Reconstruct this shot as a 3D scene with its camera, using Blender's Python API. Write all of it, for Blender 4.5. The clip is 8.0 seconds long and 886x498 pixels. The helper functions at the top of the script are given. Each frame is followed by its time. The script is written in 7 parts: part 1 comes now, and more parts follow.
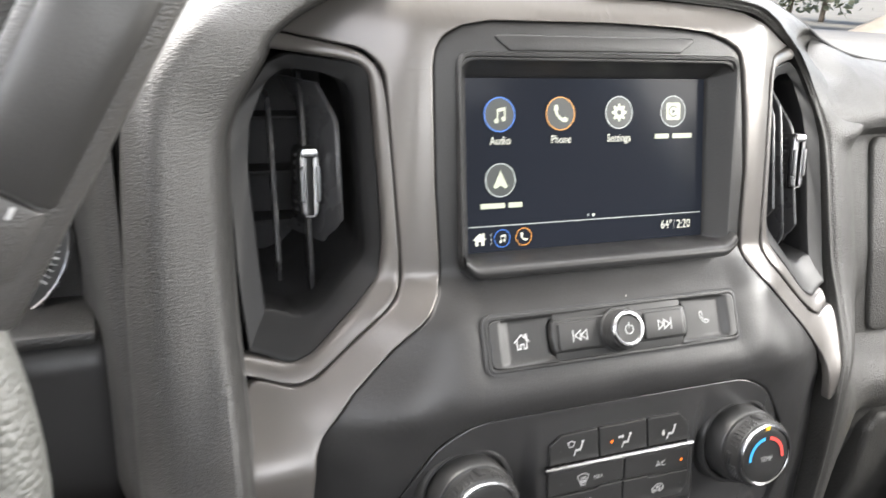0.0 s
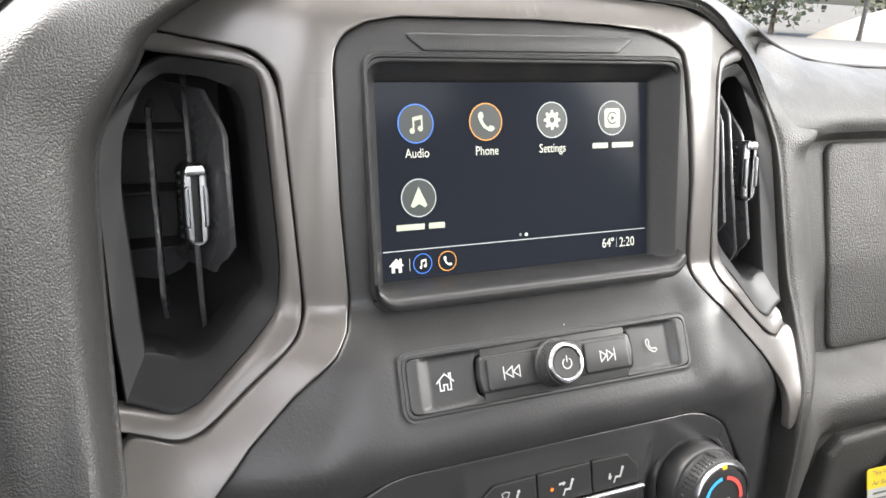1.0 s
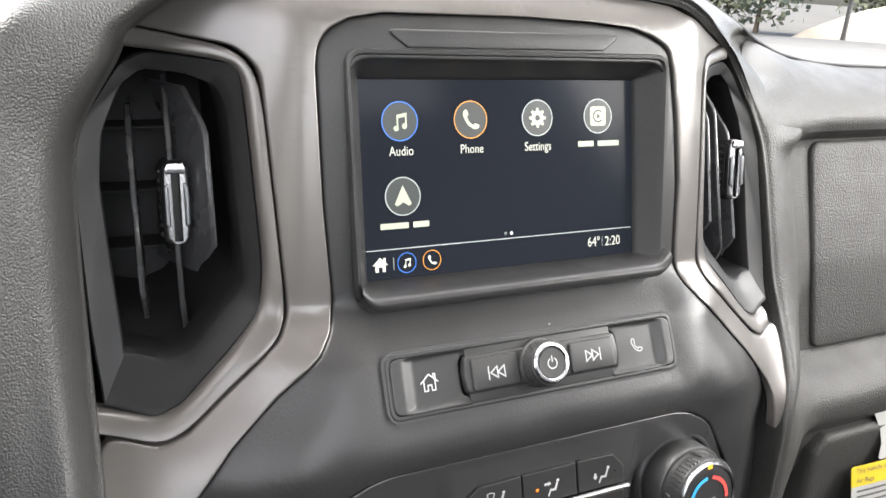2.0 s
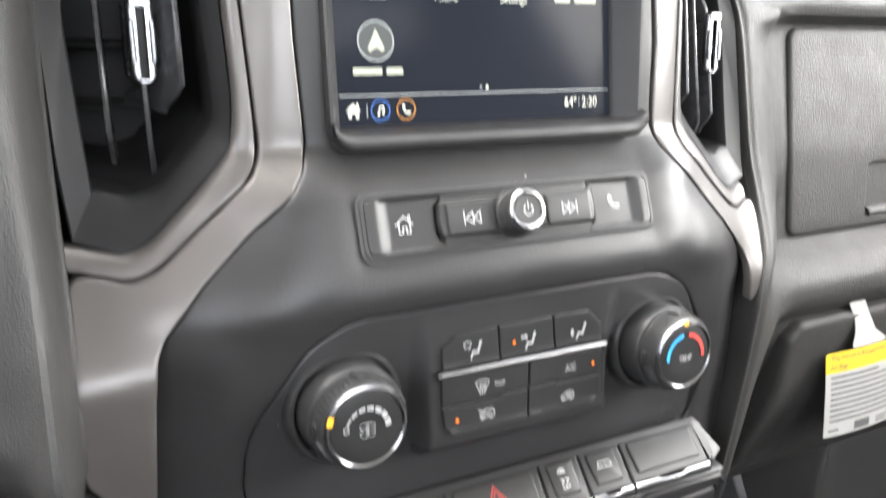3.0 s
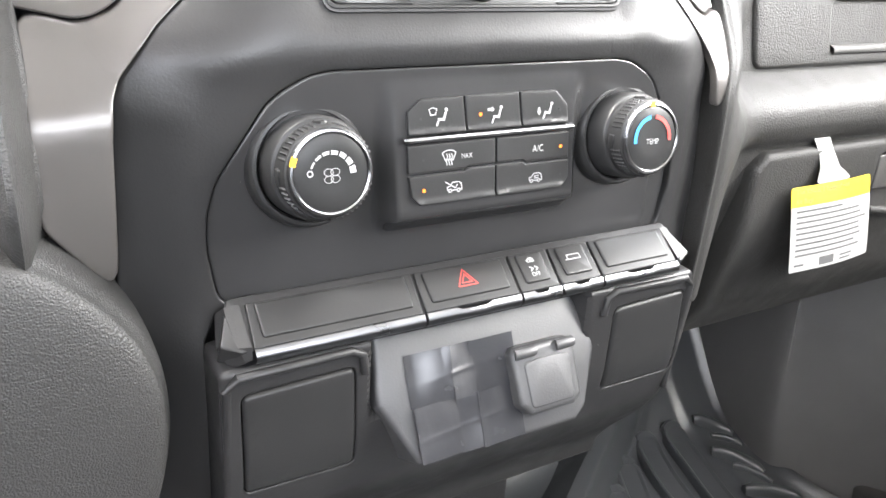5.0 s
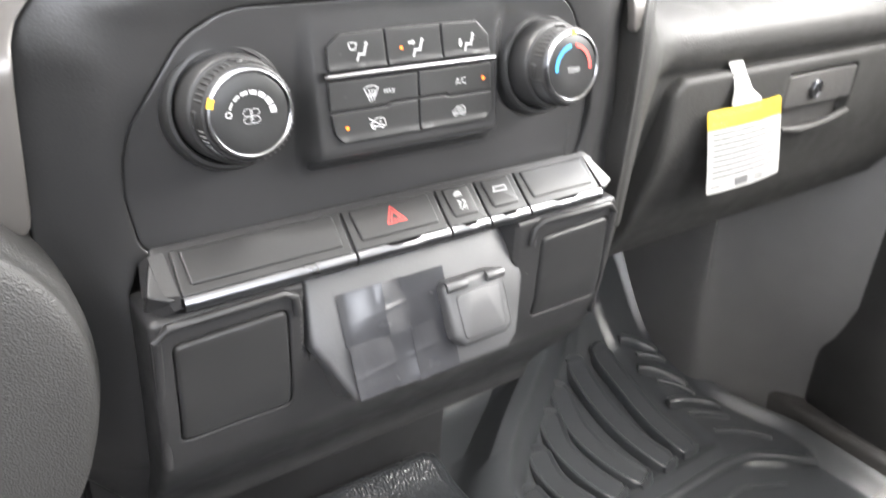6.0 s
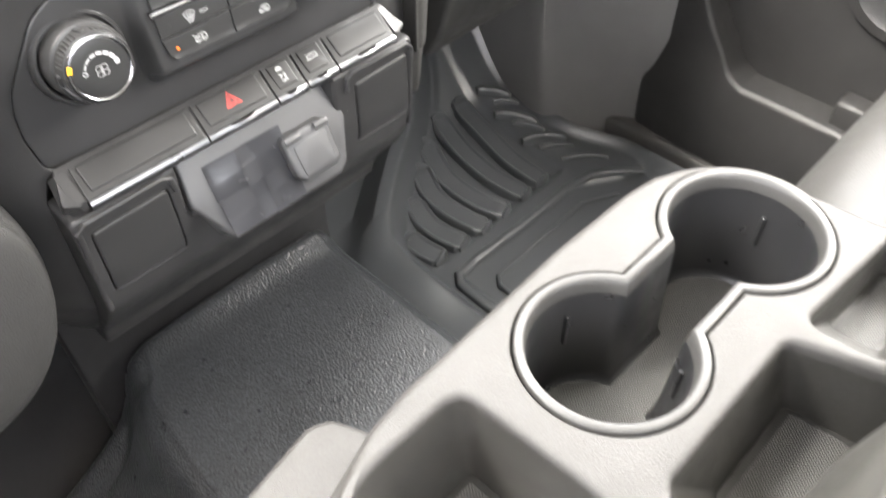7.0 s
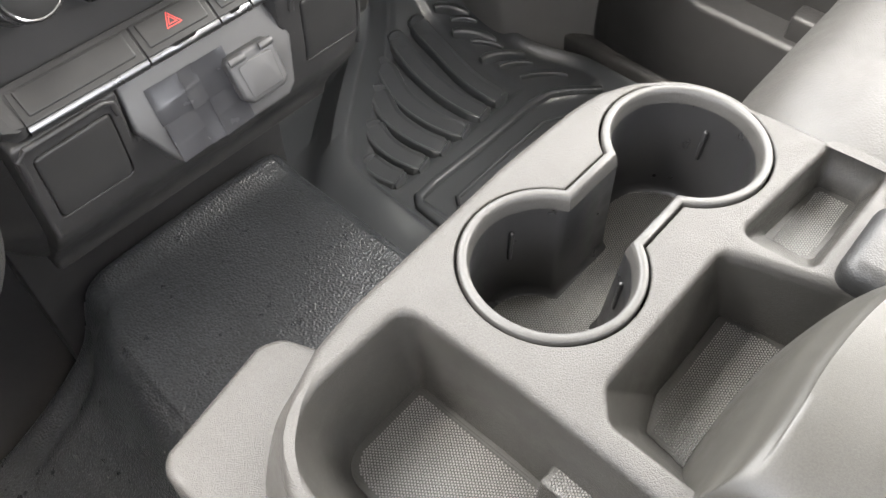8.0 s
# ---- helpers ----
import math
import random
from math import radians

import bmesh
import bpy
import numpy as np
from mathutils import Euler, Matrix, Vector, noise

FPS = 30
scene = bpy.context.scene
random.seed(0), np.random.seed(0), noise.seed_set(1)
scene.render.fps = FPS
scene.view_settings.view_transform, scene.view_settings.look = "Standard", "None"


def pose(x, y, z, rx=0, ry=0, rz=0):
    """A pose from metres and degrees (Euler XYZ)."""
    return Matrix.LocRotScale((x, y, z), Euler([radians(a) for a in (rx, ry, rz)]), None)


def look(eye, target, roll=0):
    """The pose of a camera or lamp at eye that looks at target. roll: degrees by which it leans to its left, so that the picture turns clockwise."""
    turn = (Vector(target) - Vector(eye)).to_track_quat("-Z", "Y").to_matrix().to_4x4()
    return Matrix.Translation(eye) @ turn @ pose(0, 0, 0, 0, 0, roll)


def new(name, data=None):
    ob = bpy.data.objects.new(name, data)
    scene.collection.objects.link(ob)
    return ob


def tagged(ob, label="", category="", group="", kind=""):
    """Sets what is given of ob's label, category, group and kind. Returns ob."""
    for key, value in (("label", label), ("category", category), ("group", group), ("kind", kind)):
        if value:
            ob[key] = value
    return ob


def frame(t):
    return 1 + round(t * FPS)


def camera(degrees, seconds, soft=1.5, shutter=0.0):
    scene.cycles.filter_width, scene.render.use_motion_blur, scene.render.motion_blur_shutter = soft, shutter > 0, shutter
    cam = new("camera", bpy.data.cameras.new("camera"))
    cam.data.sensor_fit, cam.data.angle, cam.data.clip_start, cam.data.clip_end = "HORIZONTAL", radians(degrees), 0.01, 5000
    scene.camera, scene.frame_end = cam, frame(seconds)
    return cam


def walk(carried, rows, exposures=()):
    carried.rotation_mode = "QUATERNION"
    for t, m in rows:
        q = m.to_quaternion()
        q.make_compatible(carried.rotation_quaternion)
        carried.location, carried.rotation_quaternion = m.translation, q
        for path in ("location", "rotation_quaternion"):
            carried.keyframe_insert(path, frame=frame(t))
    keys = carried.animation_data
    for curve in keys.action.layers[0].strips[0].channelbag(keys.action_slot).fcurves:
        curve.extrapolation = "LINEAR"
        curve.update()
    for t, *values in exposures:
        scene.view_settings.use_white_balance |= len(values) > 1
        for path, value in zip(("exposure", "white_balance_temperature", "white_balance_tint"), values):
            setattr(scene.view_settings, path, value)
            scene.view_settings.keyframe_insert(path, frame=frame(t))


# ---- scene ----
cam = camera(58.24, 8.0, shutter=0.4)
PATH = [
    (0, (-0.2473, -0.3600, 0.8462), (0.4985, 1.3656, 0.1634), 3.78),
    (0.5, (-0.2117, -0.3306, 0.8416), (0.5945, 1.3796, 0.1895), 3.64),
    (1, (-0.2058, -0.3236, 0.8362), (0.6281, 1.3763, 0.1918), 3.49),
    (2.5, (-0.2024, -0.3203, 0.8348), (0.6763, 1.3501, 0.1734), 3.70),
    (2.8, (-0.2030, -0.3301, 0.8158), (0.6829, 1.3203, 0.1149), 3.65),
    (3, (-0.2039, -0.3372, 0.7803), (0.6925, 1.3022, 0.0669), 3.85),
    (3.5, (-0.2092, -0.3555, 0.7272), (0.7061, 1.2590, -0.0182), 3.88),
    (4, (-0.2104, -0.3659, 0.7011), (0.7140, 1.2326, -0.0672), 3.82),
    (5.5, (-0.2111, -0.3677, 0.6918), (0.7776, 1.1676, -0.1241), 3.55),
    (6, (-0.2111, -0.3672, 0.6925), (0.8578, 1.0492, -0.2301), 3.53),
    (6.5, (-0.2130, -0.3972, 0.7425), (0.8705, 0.7780, -0.4600), 1.40),
    (7, (-0.2244, -0.4610, 0.8364), (0.7530, 0.4891, -0.6271), -0.35),
    (7.5, (-0.2240, -0.4745, 0.8410), (0.7134, 0.3741, -0.7085), 0.12),
    (8, (-0.2199, -0.4733, 0.8384), (0.7040, 0.3188, -0.7487), 1.15),
]
# seconds, stops, colour temperature
EXPOSURES = [(0.0, 3.2, 6800), (1.0, 3.16, 6750), (2.5, 3.12, 6700), (3.0, 3.4, 6650), (3.5, 3.88, 6600), (4.0, 4.02, 6600), (5.5, 4.14, 6650), (6.0, 4.2, 6700), (6.5, 4.25, 6750), (7.0, 4.15, 6900), (7.5, 3.78, 6900), (8.0, 3.74, 6900)]
walk(cam, [(t, look(eye, target, roll)) for t, eye, target, roll in PATH], [(t, e, k, 10) for t, e, k in EXPOSURES])


# ---- light: an overcast sky through the windows of the cab ----
world = bpy.data.worlds.new("sky")
scene.world = world
world.use_nodes = True
wn = world.node_tree
wn.nodes.clear()
sky = wn.nodes.new("ShaderNodeTexSky")
sky.sky_type = "NISHITA"
sky.sun_disc = False
sky.sun_elevation, sky.sun_rotation = radians(58), radians(-120)
sky.air_density, sky.dust_density = 1.0, 4.0
wbg = wn.nodes.new("ShaderNodeBackground")
wbg.inputs["Strength"].default_value = 0.078
wout = wn.nodes.new("ShaderNodeOutputWorld")
wn.links.new(sky.outputs[0], wbg.inputs[0])
wn.links.new(wbg.outputs[0], wout.inputs[0])


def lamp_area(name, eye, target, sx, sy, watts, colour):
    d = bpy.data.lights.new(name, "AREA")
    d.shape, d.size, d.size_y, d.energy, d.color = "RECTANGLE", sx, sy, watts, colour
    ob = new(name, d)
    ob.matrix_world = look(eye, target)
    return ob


sun_d = bpy.data.lights.new("sun", "SUN")
sun_d.energy, sun_d.angle, sun_d.color = 1.3, radians(30), (1.0, 0.97, 0.93)
sun = new("sun", sun_d)
sun.matrix_world = look((0, 0, 0), (0.55, -0.35, -0.9))
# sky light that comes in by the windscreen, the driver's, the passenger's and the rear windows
lamp_area("windscreen_light", (0, 0.14, 1.18), (0, -0.30, 0.55), 1.4, 0.52, 4.2, (0.98, 0.99, 1.0))
lamp_area("driver_window_light", (-0.92, -0.50, 0.98), (0.6, 0.12, 0.05), 1.0, 0.50, 0.6, (0.92, 0.97, 1.04))
lamp_area("passenger_window_light", (0.93, -0.42, 1.02), (0.15, -0.1, 0.3), 1.0, 0.44, 4.5, (1.0, 0.99, 0.97))
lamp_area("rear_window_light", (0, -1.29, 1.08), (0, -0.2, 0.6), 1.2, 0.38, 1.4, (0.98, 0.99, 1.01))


# ---- materials ----
def node_mat(name, base, rough=0.5, metal=0.0, spec=0.5, coat=0.0, coat_rough=0.1, mottle=0.12, mottle_scale=18.0,
             grain=0.0, grain_scale=900.0, cells=0.0, cell_scale=500.0, rough_var=0.06, dust=0.0, speck=0.0, speck_scale=1500.0, emit=None, emit_strength=0.0):
    """A principled material with two scales of colour change, fine grain, pebbled cells, and specks of dust."""
    m = bpy.data.materials.new(name)
    m.use_nodes = True
    nt = m.node_tree
    nd, ln = nt.nodes, nt.links
    b = nd["Principled BSDF"]
    b.inputs["Metallic"].default_value = metal
    b.inputs["Specular IOR Level"].default_value = spec
    b.inputs["Coat Weight"].default_value = coat
    b.inputs["Coat Roughness"].default_value = coat_rough
    if emit:
        b.inputs["Emission Color"].default_value = (*emit, 1)
        b.inputs["Emission Strength"].default_value = emit_strength
    tc = nd.new("ShaderNodeTexCoord")
    n1 = nd.new("ShaderNodeTexNoise")
    n1.inputs["Scale"].default_value, n1.inputs["Detail"].default_value = mottle_scale, 6
    ln.new(tc.outputs["Object"], n1.inputs["Vector"])
    ramp = nd.new("ShaderNodeMapRange")
    ramp.inputs["From Min"].default_value, ramp.inputs["From Max"].default_value = 0.3, 0.7
    ramp.inputs["To Min"].default_value, ramp.inputs["To Max"].default_value = 1 - mottle, 1 + mottle
    ln.new(n1.outputs["Fac"], ramp.inputs["Value"])
    mul = nd.new("ShaderNodeMix")
    mul.data_type, mul.blend_type = "RGBA", "MULTIPLY"
    mul.inputs[0].default_value = 1.0
    mul.inputs[6].default_value = (*base, 1)
    ln.new(ramp.outputs[0], mul.inputs[7])
    colour = mul.outputs[2]
    if speck > 0:
        n4 = nd.new("ShaderNodeTexNoise")
        n4.inputs["Scale"].default_value, n4.inputs["Detail"].default_value = speck_scale, 1
        ln.new(tc.outputs["Object"], n4.inputs["Vector"])
        sr = nd.new("ShaderNodeMapRange")
        sr.inputs["From Min"].default_value, sr.inputs["From Max"].default_value = 0.32, 0.68
        sr.inputs["To Min"].default_value, sr.inputs["To Max"].default_value = 1 - speck, 1 + speck
        ln.new(n4.outputs["Fac"], sr.inputs["Value"])
        sm_ = nd.new("ShaderNodeMix")
        sm_.data_type, sm_.blend_type = "RGBA", "MULTIPLY"
        sm_.inputs[0].default_value = 1.0
        ln.new(colour, sm_.inputs[6])
        ln.new(sr.outputs[0], sm_.inputs[7])
        colour = sm_.outputs[2]
    rmap = nd.new("ShaderNodeMapRange")
    rmap.inputs["From Min"].default_value, rmap.inputs["From Max"].default_value = 0.3, 0.7
    rmap.inputs["To Min"].default_value, rmap.inputs["To Max"].default_value = max(0.02, rough - rough_var), rough + rough_var
    n2 = nd.new("ShaderNodeTexNoise")
    n2.inputs["Scale"].default_value, n2.inputs["Detail"].default_value = mottle_scale * 3.7, 4
    ln.new(tc.outputs["Object"], n2.inputs["Vector"])
    ln.new(n2.outputs["Fac"], rmap.inputs["Value"])
    ln.new(rmap.outputs[0], b.inputs["Roughness"])
    if dust > 0:
        v = nd.new("ShaderNodeTexVoronoi")
        v.inputs["Scale"].default_value = 70.0
        ln.new(tc.outputs["Object"], v.inputs["Vector"])
        wn_ = nd.new("ShaderNodeTexWhiteNoise")
        ln.new(v.outputs["Color"], wn_.inputs["Vector"])
        less = nd.new("ShaderNodeMath")
        less.operation = "LESS_THAN"
        ln.new(v.outputs["Distance"], less.inputs[0])
        sc = nd.new("ShaderNodeMath")
        sc.operation = "MULTIPLY"
        pw = nd.new("ShaderNodeMath")
        pw.operation = "POWER"
        ln.new(wn_.outputs["Value"], pw.inputs[0])
        pw.inputs[1].default_value = 9.0
        ln.new(pw.outputs[0], sc.inputs[0])
        sc.inputs[1].default_value = 0.035 * dust
        ln.new(sc.outputs[0], less.inputs[1])
        dm = nd.new("ShaderNodeMix")
        dm.data_type = "RGBA"
        ln.new(less.outputs[0], dm.inputs[0])
        ln.new(colour, dm.inputs[6])
        dm.inputs[7].default_value = (0.45, 0.43, 0.40, 1)
        colour = dm.outputs[2]
    ln.new(colour, b.inputs["Base Color"])
    last = None
    if grain > 0:
        n3 = nd.new("ShaderNodeTexNoise")
        n3.inputs["Scale"].default_value, n3.inputs["Detail"].default_value = grain_scale, 2
        ln.new(tc.outputs["Object"], n3.inputs["Vector"])
        bp = nd.new("ShaderNodeBump")
        bp.inputs["Strength"].default_value, bp.inputs["Distance"].default_value = grain, 0.0004
        ln.new(n3.outputs["Fac"], bp.inputs["Height"])
        last = bp
    if cells > 0:
        warp = nd.new("ShaderNodeTexNoise")
        warp.inputs["Scale"].default_value = cell_scale * 0.4
        ln.new(tc.outputs["Object"], warp.inputs["Vector"])
        wm = nd.new("ShaderNodeMix")
        wm.data_type, wm.blend_type = "RGBA", "LINEAR_LIGHT"
        wm.inputs[0].default_value = 0.3 / cell_scale
        ln.new(tc.outputs["Object"], wm.inputs[6])
        ln.new(warp.outputs["Color"], wm.inputs[7])
        vo = nd.new("ShaderNodeTexVoronoi")
        vo.feature = "SMOOTH_F1"
        vo.inputs["Scale"].default_value = cell_scale
        vo.inputs["Smoothness"].default_value = 0.35
        ln.new(wm.outputs[2], vo.inputs["Vector"])
        bp2 = nd.new("ShaderNodeBump")
        bp2.invert = True
        bp2.inputs["Strength"].default_value, bp2.inputs["Distance"].default_value = cells, 0.5 / cell_scale
        ln.new(vo.outputs["Distance"], bp2.inputs["Height"])
        if last:
            ln.new(last.outputs[0], bp2.inputs["Normal"])
        last = bp2
    if last:
        ln.new(last.outputs[0], b.inputs["Normal"])
    return m


M_STACK = node_mat("satin_black_plastic", (0.0228, 0.0224, 0.0226), 0.36, spec=0.30, grain=0.25, dust=0.8)
M_GLOSSPANEL = node_mat("smooth_black_plastic", (0.027, 0.0268, 0.0272), 0.22, grain=0.05, dust=0.5, rough_var=0.03)
M_LEATHER = node_mat("grained_black_vinyl", (0.028, 0.0274, 0.0265), 0.51, spec=0.40, cells=0.7, cell_scale=1100, mottle=0.08, rough_var=0.03)
M_PAD = node_mat("soft_grained_dash_vinyl", (0.030, 0.0292, 0.0278), 0.52, spec=0.25, cells=0.55, cell_scale=780, mottle=0.1)
M_TRIM = node_mat("taupe_satin_paint", (0.098, 0.0905, 0.0855), 0.33, metal=0.4, coat=0.3, coat_rough=0.18, mottle=0.05, rough_var=0.03)
M_CHROME = node_mat("satin_chrome", (0.29, 0.29, 0.30), 0.24, metal=1.0, mottle=0.03, rough_var=0.04)
M_SATIN = node_mat("brushed_satin_chrome", (0.18, 0.182, 0.19), 0.30, metal=1.0, mottle=0.03, rough_var=0.04)
M_DARKPLASTIC = node_mat("dark_grained_plastic", (0.050, 0.048, 0.046), 0.42, cells=0.5, cell_scale=1000)
M_VENT = node_mat("vent_black_plastic", (0.015, 0.015, 0.0155), 0.42, spec=0.22, grain=0.15, dust=0.4)
M_GREY = node_mat("grey_grained_plastic", (0.037, 0.0354, 0.0330), 0.46, spec=0.35, speck=0.20, speck_scale=1300, cells=0.8, cell_scale=1700, mottle=0.07, dust=0.35)
# cup walls: the shade down in the cups is darkened into this colour
M_CUPSHADE = node_mat("shaded_cup_plastic", (0.0135, 0.0135, 0.0140), 0.33, grain=0.2, mottle=0.08)
M_VINYL = node_mat("pebbled_floor_vinyl", (0.0260, 0.0280, 0.0305), 0.30, speck=0.35, speck_scale=380, cells=0.66, cell_scale=400, rough_var=0.03, mottle=0.10)
M_RUBBER = node_mat("black_rubber", (0.054, 0.057, 0.061), 0.33, spec=0.7, rough_var=0.01, mottle=0.05, mottle_scale=9.0, grain=0.2, grain_scale=500)
M_FLOOR = node_mat("dark_floor_rubber", (0.022, 0.022, 0.023), 0.5, grain=0.3, grain_scale=500)
M_CLOTH = node_mat("grey_seat_vinyl", (0.034, 0.033, 0.031), 0.52, cells=0.3, cell_scale=600)
M_HEADLINER = node_mat("grey_headliner", (0.55, 0.54, 0.51), 0.9)
# black raised to a dark grey, with haze over deep gaps painted in
M_DEEP = node_mat("haze_lifted_black", (0.045, 0.045, 0.046), 0.6, spec=0.1)
# the pad vinyl again, paler: windscreen light on the top put into the colour
M_DASHTOP = node_mat("sky_lit_dash_vinyl", (0.070, 0.068, 0.064), 0.7, spec=0.2, cells=0.4, cell_scale=780, mottle=0.1)
M_BLACKHIDE = node_mat("black_grained_hide", (0.012, 0.012, 0.012), 0.5, cells=0.35, cell_scale=1100)
# black plastic with footwell light and haze painted in as a grey base
M_KICK = node_mat("brightened_black_plastic", (0.125, 0.123, 0.120), 0.33, cells=0.4, cell_scale=900, mottle=0.05, rough_var=0.02)
M_DOOR = node_mat("black_door_plastic", (0.022, 0.0215, 0.021), 0.42, cells=0.6, cell_scale=900)
M_ARMREST = node_mat("grey_armrest_vinyl", (0.035, 0.0335, 0.0295), 0.43, speck=0.12, speck_scale=1200, cells=0.16, cell_scale=2000, mottle=0.06, dust=0.3)


# ---- mesh tools ----
def part(name, bm, material, parent=None, label="", sharp=38):
    me = bpy.data.meshes.new(name)
    bmesh.ops.recalc_face_normals(bm, faces=bm.faces)
    for f in bm.faces:
        f.smooth = True
    bm.to_mesh(me)
    bm.free()
    me.set_sharp_from_angle(angle=radians(sharp))
    if material:
        me.materials.append(material)
    ob = new(name, me)
    if parent:
        ob.parent = parent
    if label:
        ob["label"] = label
    return ob


def thing(name, label, category, group="", kind="", at=(0, 0, 0)):
    ob = new(name)
    ob.empty_display_size = 0.05
    return tagged(ob, label, category, group, kind)


def mirror(pts):
    return [(-x, z) for x, z in reversed(pts)]


def both(pts):
    """A left half outline, and its mirror image, as one loop."""
    return pts + mirror(pts)


def rounded(pts, r, n=5):
    """A loop with its corners rounded to the radius r, or to one radius a corner."""
    out = []
    k = len(pts)
    for i in range(k):
        p, a, b = Vector(pts[i]), Vector(pts[i - 1]), Vector(pts[(i + 1) % k])
        rr = r[i] if isinstance(r, (list, tuple)) else r
        u, v = (a - p), (b - p)
        if rr <= 0 or u.length < 1e-6 or v.length < 1e-6:
            out.append(tuple(p))
            continue
        ang = u.angle(v)
        if ang > 3.1:
            out.append(tuple(p))
            continue
        d = min(rr / math.tan(ang / 2), 0.49 * u.length, 0.49 * v.length)
        s, e = p + u.normalized() * d, p + v.normalized() * d
        for q in range(n + 1):
            t = q / n
            out.append(tuple(s * (1 - t) ** 2 + p * 2 * t * (1 - t) + e * t * t))
    return out


def rect(x0, y0, x1, y1, r=0.002, n=5):
    return rounded([(x0, y0), (x1, y0), (x1, y1), (x0, y1)], r, n)


def circle(cx, cy, r, n=40):
    return [(cx + r * math.cos(2 * math.pi * i / n), cy + r * math.sin(2 * math.pi * i / n)) for i in range(n)]


def area2(pts):
    return sum(pts[i - 1][0] * pts[i][1] - pts[i][0] * pts[i - 1][1] for i in range(len(pts)))


def inset(pts, d):
    """The loop moved inwards by d (outwards: minus)."""
    s = 1 if area2(pts) > 0 else -1
    out = []
    k = len(pts)
    for i in range(k):
        p, a, b = Vector(pts[i]), Vector(pts[i - 1]), Vector(pts[(i + 1) % k])
        e1, e2 = (p - a), (b - p)
        if e1.length < 1e-9:
            e1 = e2
        if e2.length < 1e-9:
            e2 = e1
        e1, e2 = e1.normalized(), e2.normalized()
        n1, n2 = Vector((-e1.y, e1.x)) * s, Vector((-e2.y, e2.x)) * s
        m = (n1 + n2)
        if m.length < 1e-6:
            m = n1
        m = m.normalized()
        c = max(0.45, m.dot(n1))
        out.append(tuple(p + m * d / c))
    return out


def dense(pts, step):
    """The loop with points added, so that no side is longer than step."""
    out = []
    for i in range(len(pts)):
        a, b = Vector(pts[i]), Vector(pts[(i + 1) % len(pts)])
        k = max(1, int(math.ceil((b - a).length / step)))
        out += [tuple(a.lerp(b, q / k)) for q in range(k)]
    return out


def plane_map(origin, u, v, n):
    o, u, v, n = Vector(origin), Vector(u).normalized(), Vector(v).normalized(), Vector(n).normalized()
    return lambda a, b, h: o + u * a + v * b + n * h


def slab(bm, outer, to, top=0.0, r=0.0, depth=0.002, holes=(), hole_r=None, hole_depth=None, step=0.0, rings=3, face=True):
    """A plate with rounded edges in a bent space: to(u, v, h) gives the place. Walls go down by depth from the top."""
    hole_r = r if hole_r is None else hole_r
    hole_depth = depth if hole_depth is None else hole_depth
    edges = []

    def wall(loop, rad, dep, sign):
        if step:
            loop = dense(loop, step)
        prof = [(0.0, top - dep)]
        if rad > 0:
            prof += [(rad * (1 - math.cos(a)), top - rad + rad * math.sin(a)) for a in [math.pi / 2 * q / rings for q in range(rings + 1)]]
        else:
            prof.append((0.0, top))
        prev = None
        for d, h in prof:
            ring = inset(loop, sign * d) if d > 1e-9 else loop
            vs = [bm.verts.new((a, b, h)) for a, b in ring]
            if prev:
                for i in range(len(vs)):
                    j = (i + 1) % len(vs)
                    bm.faces.new((prev[i], prev[j], vs[j], vs[i]))
            prev = vs
        for i in range(len(prev)):
            e = bm.edges.get((prev[i], prev[(i + 1) % len(prev)])) or bm.edges.new((prev[i], prev[(i + 1) % len(prev)]))
            edges.append(e)

    start = set(bm.verts)
    wall(outer, r, depth, 1)
    for i, h in enumerate(holes):
        wall(h, hole_r[i] if isinstance(hole_r, (list, tuple)) else hole_r, hole_depth, -1)
    if face:
        made = bmesh.ops.triangle_fill(bm, use_beauty=True, use_dissolve=False, edges=edges, normal=(0, 0, 1))
        faces = [g for g in made["geom"] if isinstance(g, bmesh.types.BMFace)]
        if step:
            xs = [p[0] for p in outer]
            ys = [p[1] for p in outer]
            for axis, lo, hi in ((0, min(xs), max(xs)), (1, min(ys), max(ys))):
                k = int((hi - lo) / step)
                for q in range(1, k + 1):
                    co = [0, 0, 0]
                    co[axis] = lo + (hi - lo) * q / (k + 1) + 1e-6
                    no = [0, 0, 0]
                    no[axis] = 1
                    geom = set(faces)
                    for f in faces:
                        geom.update(f.edges)
                        geom.update(f.verts)
                    res = bmesh.ops.bisect_plane(bm, geom=list(geom), plane_co=co, plane_no=no, dist=1e-7)
                    faces = [g for g in res["geom"] if isinstance(g, bmesh.types.BMFace)]
    for v in bm.verts:
        if v not in start:
            v.co = to(*v.co)
    return bm


def plate(name, outer, to, material, parent, label="", **kw):
    bm = bmesh.new()
    slab(bm, outer, to, **kw)
    return part(name, bm, material, parent, label)


def catmull(pts, n):
    """n + 1 points evenly along a smooth line through the points."""
    pts = [Vector(p) for p in pts]
    if len(pts) == 2:
        return [pts[0].lerp(pts[1], i / n) for i in range(n + 1)]
    out = []
    k = len(pts) - 1
    for i in range(n + 1):
        t = i / n * k
        s = min(int(t), k - 1)
        f = t - s
        p1, p2 = pts[s], pts[s + 1]
        p0 = pts[s - 1] if s else p1 * 2 - p2
        p3 = pts[s + 2] if s + 2 <= k else p2 * 2 - p1
        out.append(0.5 * (2 * p1 + (p2 - p0) * f + (2 * p0 - 5 * p1 + 4 * p2 - p3) * f * f + (3 * p1 - p0 - 3 * p2 + p3) * f ** 3))
    return out


